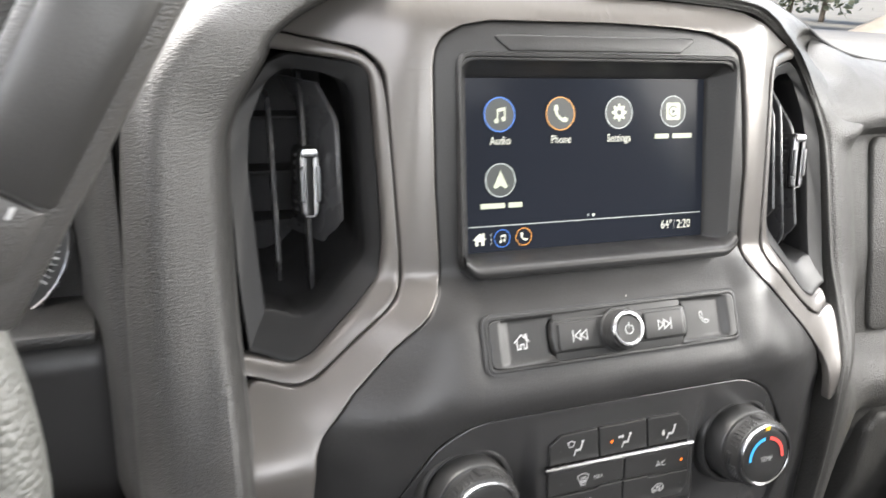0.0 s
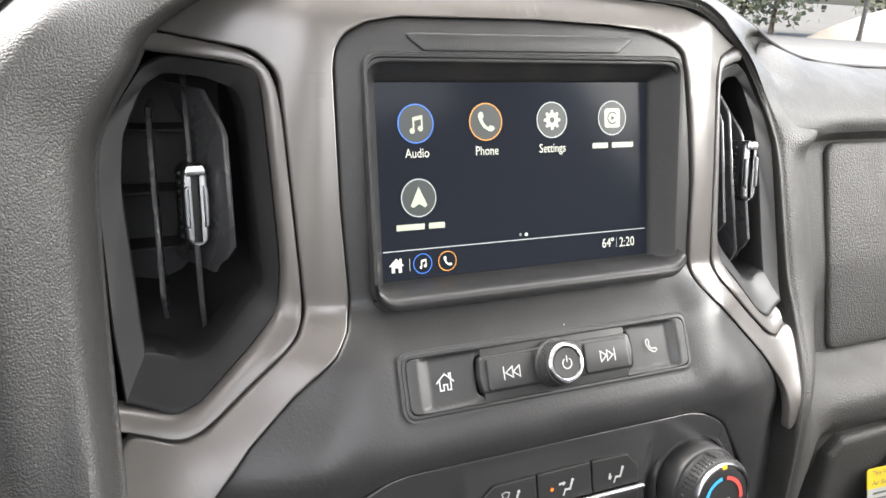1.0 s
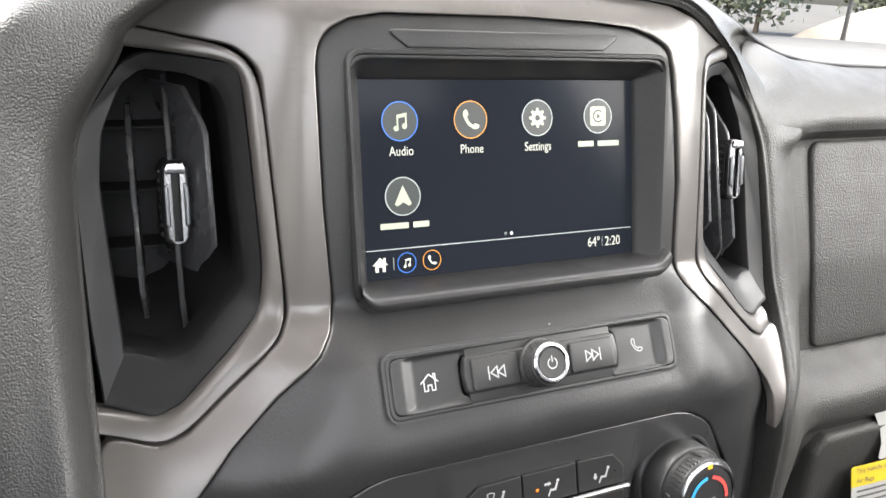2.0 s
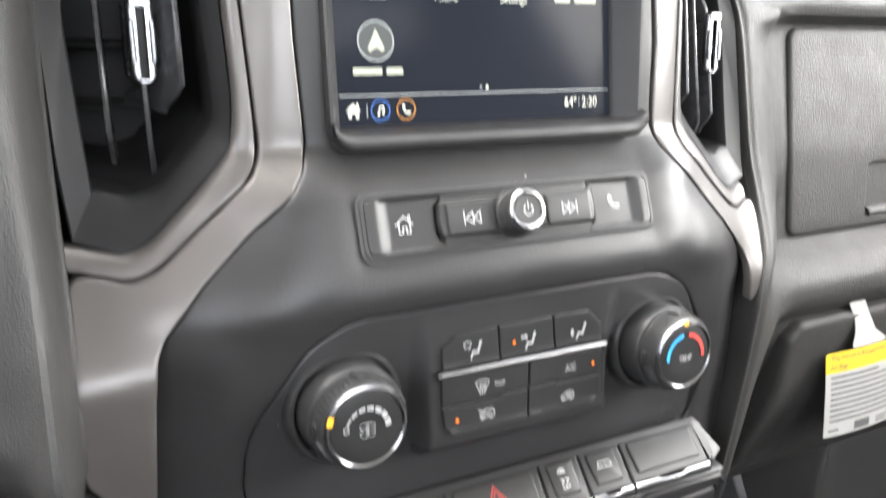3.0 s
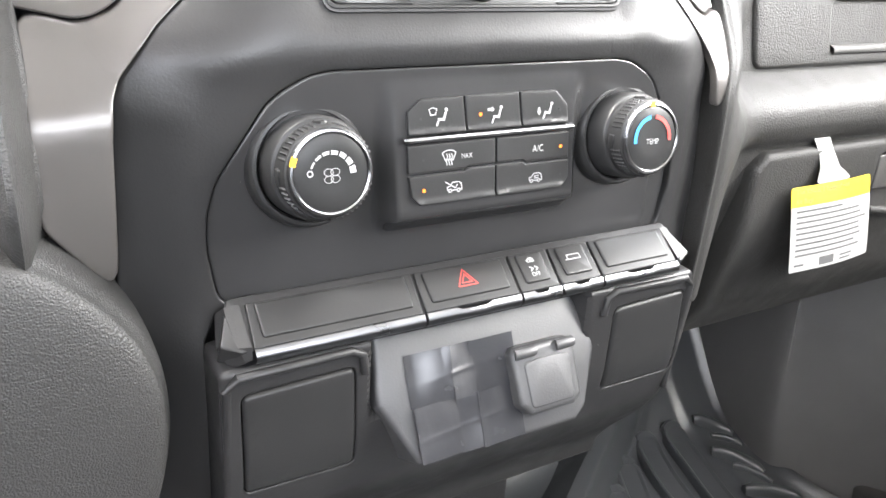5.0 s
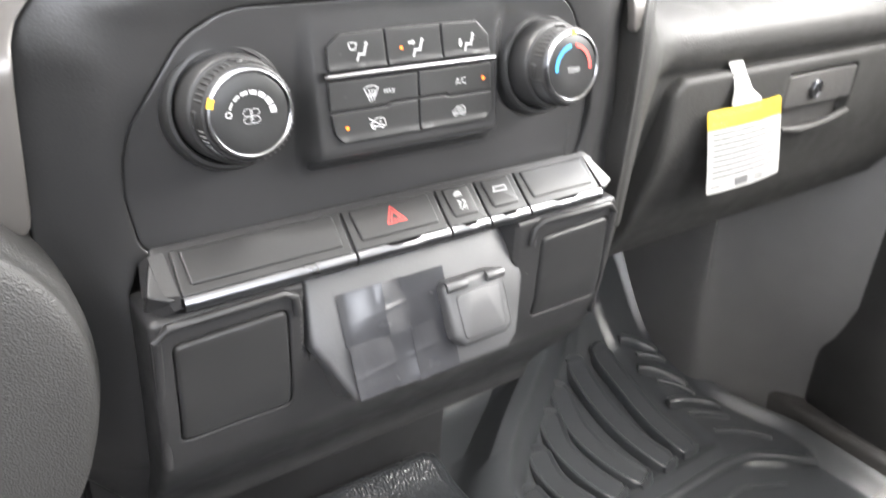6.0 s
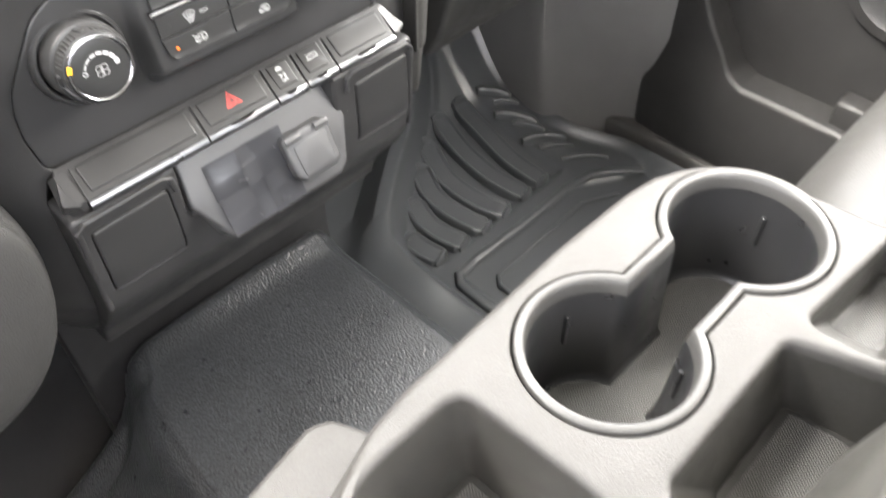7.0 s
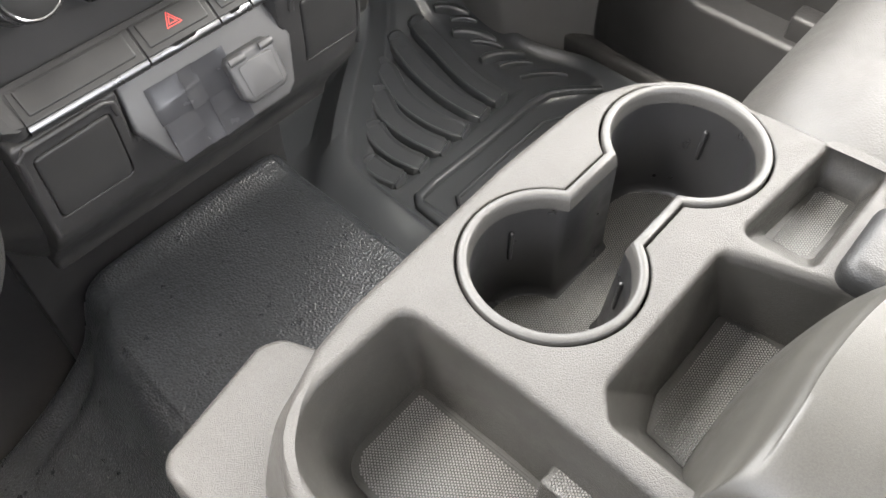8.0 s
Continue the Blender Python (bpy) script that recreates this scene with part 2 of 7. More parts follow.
def loft(bm, sections, nu=12, nv=24, closed=False, smooth_u=True):
    """A skin through sections of points, smooth both ways."""
    rows = [catmull(s, nu) for s in sections]
    cols = [catmull([r[i] for r in rows], nv) if smooth_u else [Vector(r[i]) for r in rows] for i in range(nu + 1)]
    m = len(cols[0])
    vs = [[bm.verts.new(cols[i][j]) for i in range(nu + 1)] for j in range(m)]
    for j in range(m - 1):
        for i in range(nu):
            bm.faces.new((vs[j][i], vs[j][i + 1], vs[j + 1][i + 1], vs[j + 1][i]))
        if closed:
            bm.faces.new((vs[j][nu], vs[j][0], vs[j + 1][0], vs[j + 1][nu]))
    return vs


def box(bm, x0, y0, z0, x1, y1, z1, bevel=0.0, seg=2, m=None):
    r = bmesh.ops.create_cube(bm, size=1)
    vs = r["verts"]
    for v in vs:
        v.co = Vector(((x0 + x1) / 2 + v.co.x * (x1 - x0), (y0 + y1) / 2 + v.co.y * (y1 - y0), (z0 + z1) / 2 + v.co.z * (z1 - z0)))
    if bevel:
        es = {e for v in vs for e in v.link_edges}
        g = bmesh.ops.bevel(bm, geom=list(es), offset=bevel, segments=seg, profile=0.5, affect="EDGES")
        vs = list({v for f in g["faces"] for v in f.verts} | {v for v in vs if v.is_valid})
    if m:
        for v in vs:
            v.co = m @ v.co
    return vs


def lathe(bm, prof, to, n=48, cap=True):
    """A turned shape from (radius, height) rows in the space of to(u, v, h)."""
    prev = None
    for rad, h in prof:
        vs = [bm.verts.new(to(rad * math.cos(2 * math.pi * i / n), rad * math.sin(2 * math.pi * i / n), h)) for i in range(n)]
        if prev:
            for i in range(n):
                bm.faces.new((prev[i], prev[(i + 1) % n], vs[(i + 1) % n], vs[i]))
        prev = vs
    if cap:
        bm.faces.new(prev)
    return bm


def tube(bm, pts, rad, n=10, taper=None, caps=True):
    """A round bar along a line of points."""
    pts = [Vector(p) for p in pts]
    up = Vector((0.03, 0.02, 1)).normalized()
    prev = None
    first = None
    for i, p in enumerate(pts):
        d = (pts[min(i + 1, len(pts) - 1)] - pts[max(i - 1, 0)]).normalized()
        a = d.cross(up)
        if a.length < 1e-3:
            a = d.cross(Vector((1, 0, 0)))
        a.normalize()
        b = a.cross(d)
        rr = rad if taper is None else taper[i]
        vs = [bm.verts.new(p + (a * math.cos(2 * math.pi * k / n) + b * math.sin(2 * math.pi * k / n)) * rr) for k in range(n)]
        if prev:
            for k in range(n):
                bm.faces.new((prev[k], prev[(k + 1) % n], vs[(k + 1) % n], vs[k]))
        prev = vs
        first = first or vs
    if caps:
        bm.faces.new(prev)
        bm.faces.new(first)
    return bm


def smoothstep(t):
    t = min(1.0, max(0.0, t))
    return t * t * (3 - 2 * t)


# ---- the centre stack: skin and outlines ----
FZ = [0.32, 0.345, 0.36, 0.40, 0.47, 0.50, 0.522, 0.60, 0.62, 0.632, 0.642, 0.651, 0.675, 0.685, 0.692, 0.80, 0.82, 0.832, 0.841, 0.848]
FY = [0.020, -0.008, -0.022, -0.044, -0.050, -0.050, -0.045, -0.046, -0.047, -0.0495, -0.047, -0.043, -0.031, -0.020, -0.012, 0.006, 0.0113, 0.0205, 0.031, 0.048]
VZ = [0.32, 0.36, 0.42, 0.55, 0.61, 0.646, 0.665, 0.70, 0.747, 0.80, 0.848]
VY = [0.020, -0.015, -0.036, -0.042, -0.036, -0.003, 0.008, 0.020, 0.036, 0.056, 0.075]


def soft_table(zs, ys, width):
    """A broken line, evenly sampled, with its corners rounded off."""
    t = np.arange(0.28, 0.90, 0.001)
    k = np.exp(-0.5 * (np.arange(-20, 21) * 0.001 / width) ** 2)
    y = np.interp(t, zs, ys)
    return t, np.convolve(np.pad(y, 20, "edge"), k / k.sum(), "valid")


FTAB, VTAB = soft_table(FZ, FY, 0.0032), soft_table(VZ, VY, 0.0060)


def skin(x, z):
    """The face is flat between the legs of the surround, falls back at once beside it, and levels out at the vents."""
    f, v = float(np.interp(z, *FTAB)), float(np.interp(z, *VTAB))
    low = smoothstep((abs(x) - 0.113) / 0.087)
    u = min(1.0, (abs(x) - 0.108) / 0.090)
    t = min(1.0, (u + math.sqrt(u * u + 0.0064)) / 2)
    up = 1 - (1 - t) ** 1.6
    return f + (v - f) * (low + (up - low) * smoothstep((z - 0.615) / 0.065))


def on_skin(x, z, h):
    return Vector((x, skin(x, z) - h, z))


PANEL_L = [(-0.1005, 0.7965), (-0.0995, 0.739), (-0.0970, 0.697), (-0.0995, 0.6868), (-0.1070, 0.6783), (-0.1255, 0.6626), (-0.1463, 0.6429),
           (-0.1632, 0.6227), (-0.1664, 0.6150), (-0.1684, 0.5997), (-0.1706, 0.5655), (-0.1723, 0.5346)]
PANEL_TOP = [(0.0, 0.8195), (-0.070, 0.8185), (-0.0852, 0.8160), (-0.0953, 0.8110), (-0.1000, 0.8045)]
VENT_OUT = [(-0.1925, 0.6565), (-0.1737, 0.6516), (-0.1628, 0.6570), (-0.1277, 0.6928), (-0.1257, 0.7138), (-0.1290, 0.7925), (-0.1328, 0.7957),
            (-0.1648, 0.7978), (-0.1748, 0.7920), (-0.1918, 0.7667), (-0.1965, 0.7471), (-0.1948, 0.6820)]
VENT_IN = [(-0.1823, 0.6745), (-0.1669, 0.6715), (-0.1565, 0.6755), (-0.1350, 0.6989), (-0.1322, 0.7045), (-0.1346, 0.7760), (-0.1375, 0.7850),
           (-0.1489, 0.7894), (-0.1653, 0.7902), (-0.1736, 0.7844), (-0.1829, 0.7647), (-0.1859, 0.7447)]
BEAD_OUT = [(-0.1970, 0.6462), (-0.1739, 0.6417), (-0.1624, 0.6467), (-0.1213, 0.6832), (-0.1166, 0.6921), (-0.1219, 0.7939), (-0.1301, 0.8025), (-0.1673, 0.8080)]
HVAC_L = [(-0.0800, 0.6258), (-0.0912, 0.6240), (-0.1077, 0.6150), (-0.1317, 0.5790), (-0.1355, 0.5650), (-0.1365, 0.5490), (-0.1330, 0.5264), (-0.1290, 0.5215)]

stack = thing("centre_stack", "satin black plastic centre stack panel of a pickup truck dashboard", "dashboard panel")
SCREEN_HOLE = rect(-0.0865, 0.6945, 0.0865, 0.800, 0.010)
PANEL_R = [(-0.0908, 0.7965), (-0.0948, 0.770), (-0.0978, 0.739)] + PANEL_L[2:]
TOP_R = [(0.0, 0.8192), (-0.0412, 0.8181), (-0.0645, 0.8163), (-0.0770, 0.8128), (-0.0850, 0.8090), (-0.0890, 0.8055)]
FOOT = [(-0.130, 0.330), (-0.1735, 0.395), (-0.1735, 0.50)]
panel_loop = FOOT + PANEL_L[::-1] + PANEL_TOP[::-1] + mirror(FOOT + PANEL_R[::-1] + TOP_R[::-1][:-1])
HVAC_HOLE = rounded(both(HVAC_L[::-1]), 0.030, 6)
media_hole = rect(-0.0790, 0.6522, 0.0788, 0.6745, 0.0050, 7)


def stack_face(x, z, h):
    """The black face, with soft dishes round the media keys and a fold over the climate panel."""
    y = skin(x, z)
    d = max(abs(x) - 0.080, 0) ** 2 + (max(abs(z - 0.6635) - 0.0125, 0)) ** 2
    d = math.sqrt(d)
    y += 0.0006 * (1 - smoothstep(d / 0.008))
    y -= 0.0010 * math.exp(-((d - 0.016) / 0.009) ** 2)
    # the flanks fold back beside the climate panel
    y += 0.0105 * smoothstep((abs(x) - 0.139) / 0.032) * (1 - smoothstep((z - 0.595) / 0.045))
    return Vector((x, y - h, z))


plate("stack_face", rounded(panel_loop, 0.014, 5), stack_face, M_STACK, stack, r=0.0015, depth=0.012, step=0.004,
      holes=[SCREEN_HOLE, HVAC_HOLE, media_hole, rounded([(-0.1405, 0.345), (0.1405, 0.345), (0.1405, 0.505), (0.1340, 0.5185), (-0.1340, 0.5185), (-0.1405, 0.505)], 0.003, 3)], hole_r=0.0012, hole_depth=0.008)

# taupe surround: an arch round the black face; its passenger leg ends earlier, under the pad
def arch_half(low, top):
    return low + BEAD_OUT + top


driver_top = [(-0.1652, 0.8100), (-0.1482, 0.8226), (-0.1226, 0.8350), (-0.0948, 0.8408), (-0.0499, 0.8362), (0, 0.8325)]
passenger_top = [(-0.1570, 0.8088), (-0.1420, 0.8142), (-0.1222, 0.8200), (-0.1040, 0.8247), (-0.0945, 0.8281), (-0.0800, 0.8303), (-0.0440, 0.8318), (0, 0.8325)]


left_low = [(-0.1735, 0.5346), (-0.1990, 0.567), (-0.1985, 0.600)]
right_low = [(-0.1690, 0.5900), (-0.1800, 0.6000), (-0.1890, 0.6250)]
gap_in = [(x - 0.0007, z) for x, z in PANEL_L]
gap_top = [(x, z + 0.0007) for x, z in PANEL_TOP]
arch = (arch_half(left_low, driver_top) + mirror(arch_half(right_low, passenger_top))[1:] + [(0.0007 - x, z) for x, z in PANEL_R[:10]][::-1] + [(-x, z + 0.0007) for x, z in TOP_R[::-1]] + gap_top[1:] + gap_in[:-1])
surround = thing("stack_surround", "taupe grey satin painted trim arch around the screen and vents", "trim")
plate("trim_arch", rounded(arch, 0.014, 5), on_skin, M_TRIM, surround, top=0.0015, r=0.0012, depth=0.006, step=0.005)


def even(pts, n):
    """n + 1 points evenly along a broken line."""
    pts = [Vector(p) for p in pts]
    ls = [0.0]
    for a, b in zip(pts, pts[1:]):
        ls.append(ls[-1] + (b - a).length)
    out = []
    for i in range(n + 1):
        d = ls[-1] * i / n
        k = max(q for q in range(len(ls)) if ls[q] <= d + 1e-9)
        k = min(k, len(pts) - 2)
        out.append(pts[k].lerp(pts[k + 1], (d - ls[k]) / max(1e-9, ls[k + 1] - ls[k])))
    return out


def corner_match(a, b, counts):
    """Two broken lines with the same corners, cut up alike."""
    pa, pb = [], []
    for i, c in enumerate(counts):
        for q in range(c):
            t = q / c
            pa.append(Vector(a[i]).lerp(Vector(a[i + 1]), t))
            pb.append(Vector(b[i]).lerp(Vector(b[i + 1]), t))
    return pa + [Vector(a[-1])], pb + [Vector(b[-1])]


def smooth_line(pts, rounds):
    for _ in range(rounds):
        pts = [pts[0]] + [pts[i - 1] * 0.25 + pts[i] * 0.5 + pts[i + 1] * 0.25 for i in range(1, len(pts) - 1)] + [pts[-1]]
    return pts


def bead(side, name):
    """The rolled bead between the vent and the surround."""
    a = [(-0.1965, 0.6552), (-0.1737, 0.6511), (-0.1628, 0.6564), (-0.1271, 0.6928), (-0.1251, 0.7138), (-0.1284, 0.7925), (-0.1328, 0.7963), (-0.1674, 0.7989)]
    b = [(-0.1970, 0.6468), (-0.1739, 0.6423), (-0.1629, 0.6471), (-0.1219, 0.6834), (-0.1173, 0.6926), (-0.1224, 0.7933), (-0.1303, 0.8018), (-0.1684, 0.8074)]
    if side < 0:
        a[0], b[0] = (-0.1860, 0.6543), (-0.1860, 0.6452)
    cuts = [8, 6, 14, 6, 20, 4, 12]
    if side > 0:
        # runs on under the pad
        a.append((-0.1780, 0.7997))
        b.append((-0.1780, 0.8088))
        cuts.append(4)
    pa, pb = corner_match(a, b, cuts)
    pa, pb = smooth_line(pa, 8), smooth_line(pb, 8)
    bm = bmesh.new()
    prev = None
    prof = [(0.0, -0.006), (0.0, 0.0004), (0.06, 0.0016), (0.16, 0.0024), (0.32, 0.0029), (0.50, 0.0030), (0.70, 0.0030), (0.86, 0.0027), (0.95, 0.0019), (1.0, 0.0004), (1.0, -0.006)]
    for p, q in zip(pa, pb):
        vs = []
        for t, h in prof:
            w = p.lerp(q, t)
            c = on_skin(w.x, w.y, h)
            vs.append(bm.verts.new((c.x * side, c.y, c.z)))
        if prev:
            for i in range(len(vs) - 1):
                bm.faces.new((prev[i], prev[i + 1], vs[i + 1], vs[i]))
        prev = vs
    return part(name, bm, M_TRIM, surround)


bead(1, "vent_bead")
bead(-1, "vent_bead")


# ---- small flat signs ----
def words(name, text, size, to, material, parent, x, y, h=0.0004, align="CENTER", squeeze=1.0):
    """Lettering with the built-in font, laid into to(u, v, h)."""
    cu = bpy.data.curves.new(name, "FONT")
    cu.body, cu.size, cu.align_x, cu.align_y = text, size, align, "CENTER"
    cu.resolution_u = 3
    tmp = bpy.data.objects.new("tmp_text", cu)
    scene.collection.objects.link(tmp)
    dg = bpy.context.evaluated_depsgraph_get()
    me0 = bpy.data.meshes.new_from_object(tmp.evaluated_get(dg))
    bpy.data.objects.remove(tmp)
    bm = bmesh.new()
    bm.from_mesh(me0)
    bpy.data.meshes.remove(me0)
    for v in bm.verts:
        v.co = to(x + v.co.x * squeeze, y + v.co.y, h)
    return part(name, bm, material, parent)


def flat(bm, pts, to, h=0.0004):
    f = bm.faces.new([bm.verts.new(to(a, b, h)) for a, b in pts])
    bmesh.ops.triangulate(bm, faces=[f])


def ring(bm, cx, cy, r0, r1, to, h=0.0004, a0=0, a1=360, n=48):
    full = abs(a1 - a0) >= 360
    k = n + (0 if full else 1)
    ins, outs = [], []
    for i in range(k):
        a = radians(a0 + (a1 - a0) * i / n)
        ins.append(bm.verts.new(to(cx + r0 * math.cos(a), cy + r0 * math.sin(a), h)))
        outs.append(bm.verts.new(to(cx + r1 * math.cos(a), cy + r1 * math.sin(a), h)))
    for i in range(n):
        j = (i + 1) % k
        bm.faces.new((ins[i], outs[i], outs[j], ins[j]))


def stroke(bm, pts, w, to, h=0.0004, closed=False):
    """A line of even width."""
    n = len(pts)
    for i in range(n if closed else n - 1):
        a, b = Vector(pts[i]), Vector(pts[(i + 1) % n])
        d = (b - a).normalized() * w / 2
        s = Vector((-d.y, d.x))
        flat(bm, [tuple(a - d - s), tuple(b + d - s), tuple(b + d + s), tuple(a - d + s)], to, h)


def move(pts, cx, cy, s):
    return [(cx + x * s, cy + y * s) for x, y in pts]


def g_note(bm, cx, cy, s, to, h):
    flat(bm, move([(-0.30, 0.62), (0.62, 0.80), (0.62, 0.48), (-0.30, 0.30)], cx, cy, s), to, h)
    flat(bm, move([(-0.30, 0.62), (-0.14, 0.62), (-0.14, -0.50), (-0.30, -0.50)], cx, cy, s), to, h * 1.05)
    flat(bm, move([(0.46, 0.76), (0.62, 0.80), (0.62, -0.30), (0.46, -0.30)], cx, cy, s), to, h * 1.05)
    flat(bm, move(circle(-0.36, -0.50, 0.24, 16), cx, cy, s), to, h * 1.1)
    flat(bm, move(circle(0.40, -0.32, 0.24, 16), cx, cy, s), to, h * 1.1)


def g_phone(bm, cx, cy, s, to, h, line=0.0):
    arc = [(0.72 + 1.15 * math.cos(radians(a)), 0.62 + 1.15 * math.sin(radians(a))) for a in range(180, 271, 15)]
    arc2 = [(0.72 + 0.80 * math.cos(radians(a)), 0.62 + 0.80 * math.sin(radians(a))) for a in range(270, 179, -15)]
    a = [(-0.62, 0.75), (-0.42, 0.86), (-0.20, 0.82), (-0.10, 0.42), (-0.22, 0.30)]
    b = [(0.28, -0.22), (0.42, -0.10), (0.80, -0.28), (0.82, -0.48), (0.70, -0.66)]
    shape = [(-0.62, 0.70), (-0.44, 0.86), (-0.22, 0.78), (-0.14, 0.42), (-0.28, 0.26), (-0.14, -0.06), (0.10, -0.28), (0.28, -0.40), (0.44, -0.24), (0.80, -0.38),
             (0.84, -0.56), (0.62, -0.74), (0.30, -0.72), (-0.20, -0.42), (-0.50, 0.02), (-0.66, 0.42)]
    if line:
        stroke(bm, move(shape, cx, cy, s), line, to, h, True)
    else:
        flat(bm, move(shape, cx, cy, s), to, h)


def g_house(bm, cx, cy, s, to, h, line=0.0):
    if line:
        stroke(bm, move([(-0.95, 0.02), (0, 0.85), (0.95, 0.02)], cx, cy, s), line, to, h)
        stroke(bm, move([(-0.62, 0.20), (-0.62, -0.80), (-0.20, -0.80), (-0.20, -0.25), (0.22, -0.25), (0.22, -0.80), (0.62, -0.80), (0.62, 0.20)], cx, cy, s), line, to, h * 1.05)
        stroke(bm, move([(0.48, 0.45), (0.48, 0.85), (0.68, 0.85), (0.68, 0.30)], cx, cy, s), line, to, h * 1.1)
    else:
        flat(bm, move([(-0.98, -0.02), (0, 0.90), (0.40, 0.53), (0.40, 0.85), (0.68, 0.85), (0.68, 0.28), (0.98, -0.02), (0.66, -0.02), (0.66, -0.80), (0.25, -0.80), (0.25, -0.25),
                       (-0.22, -0.25), (-0.22, -0.80), (-0.64, -0.80), (-0.64, -0.02)], cx, cy, s), to, h)


def g_gear(bm, cx, cy, s, to, h):
    n = 8
    for i in range(n):
        a = 2 * math.pi * i / n
        c, sn = math.cos(a), math.sin(a)
        q = [(0.5, -0.22), (0.95, -0.13), (0.95, 0.13), (0.5, 0.22)]
        flat(bm, move([(x * c - y * sn, x * sn + y * c) for x, y in q], cx, cy, s), to, h)
    ring(bm, cx, cy, 0.27 * s, 0.70 * s, to, h * 1.05, n=32)


def g_seat(bm, cx, cy, s, to, h):
    """The seated figure sign, as plain shapes: a disc and a bent bar."""
    flat(bm, move(circle(0.62, 0.72, 0.20, 14), cx, cy, s), to, h)
    stroke(bm, move([(0.52, 0.38), (0.30, -0.30), (-0.30, -0.25)], cx, cy, s), 0.26 * s, to, h)
    stroke(bm, move([(-0.30, -0.25), (-0.55, -0.85)], cx, cy, s), 0.20 * s, to, h * 1.05)


def g_screen(bm, cx, cy, s, to, h, w):
    stroke(bm, move([(-0.9, 0.5), (-0.5, 0.72), (0, 0.8), (0.5, 0.72), (0.9, 0.5), (0.5, -0.35), (0, -0.25), (-0.5, -0.35)], cx, cy, s), w, to, h, True)
    for dx in (-0.32, 0.0, 0.32):
        stroke(bm, move([(dx, 0.35), (dx + 0.10, 0.05), (dx - 0.08, -0.35), (dx + 0.02, -0.85)], cx, cy, s), w, to, h * 1.05)


def g_car(bm, cx, cy, s, to, h, w, mode):
    stroke(bm, move([(-0.85, -0.35), (-0.95, 0.02), (-0.55, 0.12), (-0.25, 0.52), (0.55, 0.52), (0.85, 0.30), (0.92, -0.35), (0.68, -0.35)], cx, cy, s), w, to, h)
    stroke(bm, move([(-0.30, -0.35), (0.30, -0.35)], cx, cy, s), w, to, h)
    for dx in (-0.58, 0.48):
        ring(bm, cx + dx * s, cy - 0.38 * s, 0.12 * s, 0.24 * s, to, h * 1.05, n=14)
    if mode:
        stroke(bm, move([(-1.15, 0.62), (0.10, -0.12)], cx, cy, s), w, to, h * 1.1)
        stroke(bm, move([(0.10, -0.12), (0.32, 0.22)], cx, cy, s), w, to, h * 1.1)
    else:
        stroke(bm, move([(0.45, 0.22), (-0.15, 0.22), (-0.15, -0.05), (0.35, -0.05)], cx, cy, s), w, to, h * 1.1)


def sign(name, draw, to, material, parent, label=""):
    bm = bmesh.new()
    draw(bm)
    return part(name, bm, material, parent, label)


# ---- touchscreen ----
SV, SN = (0, math.sin(radians(13)), math.cos(radians(13))), (0, -math.cos(radians(13)), math.sin(radians(13)))
on_screen = plane_map((0, 0.0103, 0.7446), (1, 0, 0), SV, SN)


def glow(name, c, strength):
    strength *= 0.15
    return node_mat(name, (c[0] * 0.3, c[1] * 0.3, c[2] * 0.3), 0.4, emit=c, emit_strength=strength, mottle=0.0)


M_LIT = glow("lit_white", (0.95, 0.97, 0.85), 0.55)
M_LITGREY = glow("lit_pale_green", (0.62, 0.66, 0.52), 0.60)
M_LITBLUE = glow("lit_blue", (0.04, 0.22, 0.80), 0.8)
M_LITORANGE = glow("lit_orange", (0.90, 0.38, 0.05), 0.65)
M_LITLINE = glow("lit_grey", (0.55, 0.60, 0.60), 0.6)
M_LITDISC = glow("lit_dark_disc", (0.030, 0.038, 0.036), 0.6)
M_LITGLASS = node_mat("lit_display_glass", (0.008, 0.009, 0.012), 0.12, spec=0.06, emit=(0.010, 0.012, 0.017), emit_strength=0.15, mottle=0.0, rough_var=0.01, dust=0.25)
touch = thing("touchscreen", "lit seven inch touchscreen showing round app icons on a dark page", "touchscreen")

# the bezel: flat rim, then slopes that run in to the glass, deepest at the top
bm = bmesh.new()
hole = [(-0.0862, -0.0535), (0.0862, -0.0535), (0.0880, 0.0570), (-0.0880, 0.0570)]
glass_loop = [(-0.0772, -0.0462), (0.0772, -0.0462), (0.0772, 0.0460), (-0.0772, 0.0460)]


def bezel_ring(loop, heights, r):
    pts = rounded(loop, r, 5)
    out = []
    for a, b in pts:
        t = (b + 0.0535) / 0.1105
        out.append(bm.verts.new(on_screen(a, b, heights[0] + (heights[1] - heights[0]) * t)))
    return out


seq = [bezel_ring(inset(hole, -0.0012), (0.004, 0.004), 0.008), bezel_ring(inset(hole, -0.0008), (0.0125, 0.0165), 0.008),
       bezel_ring(hole, (0.0140, 0.0178), 0.0075), bezel_ring(inset(hole, 0.0014), (0.0140, 0.0176), 0.007),
       bezel_ring(inset(hole, 0.0026), (0.0125, 0.0150), 0.006),
       bezel_ring(inset(glass_loop, -0.0016), (0.0026, 0.0030), 0.0016), bezel_ring(inset(glass_loop, -0.0004), (0.0012, 0.0014), 0.0006), bezel_ring(glass_loop, (-0.0006, -0.0006), 0.0004)]
for r0, r1 in zip(seq, seq[1:]):
    for i in range(len(r0)):
        j = (i + 1) % len(r0)
        bm.faces.new((r0[i], r0[j], r1[j], r1[i]))
bezel = part("bezel", bm, M_STACK, touch, "black plastic bezel with sloping sides")
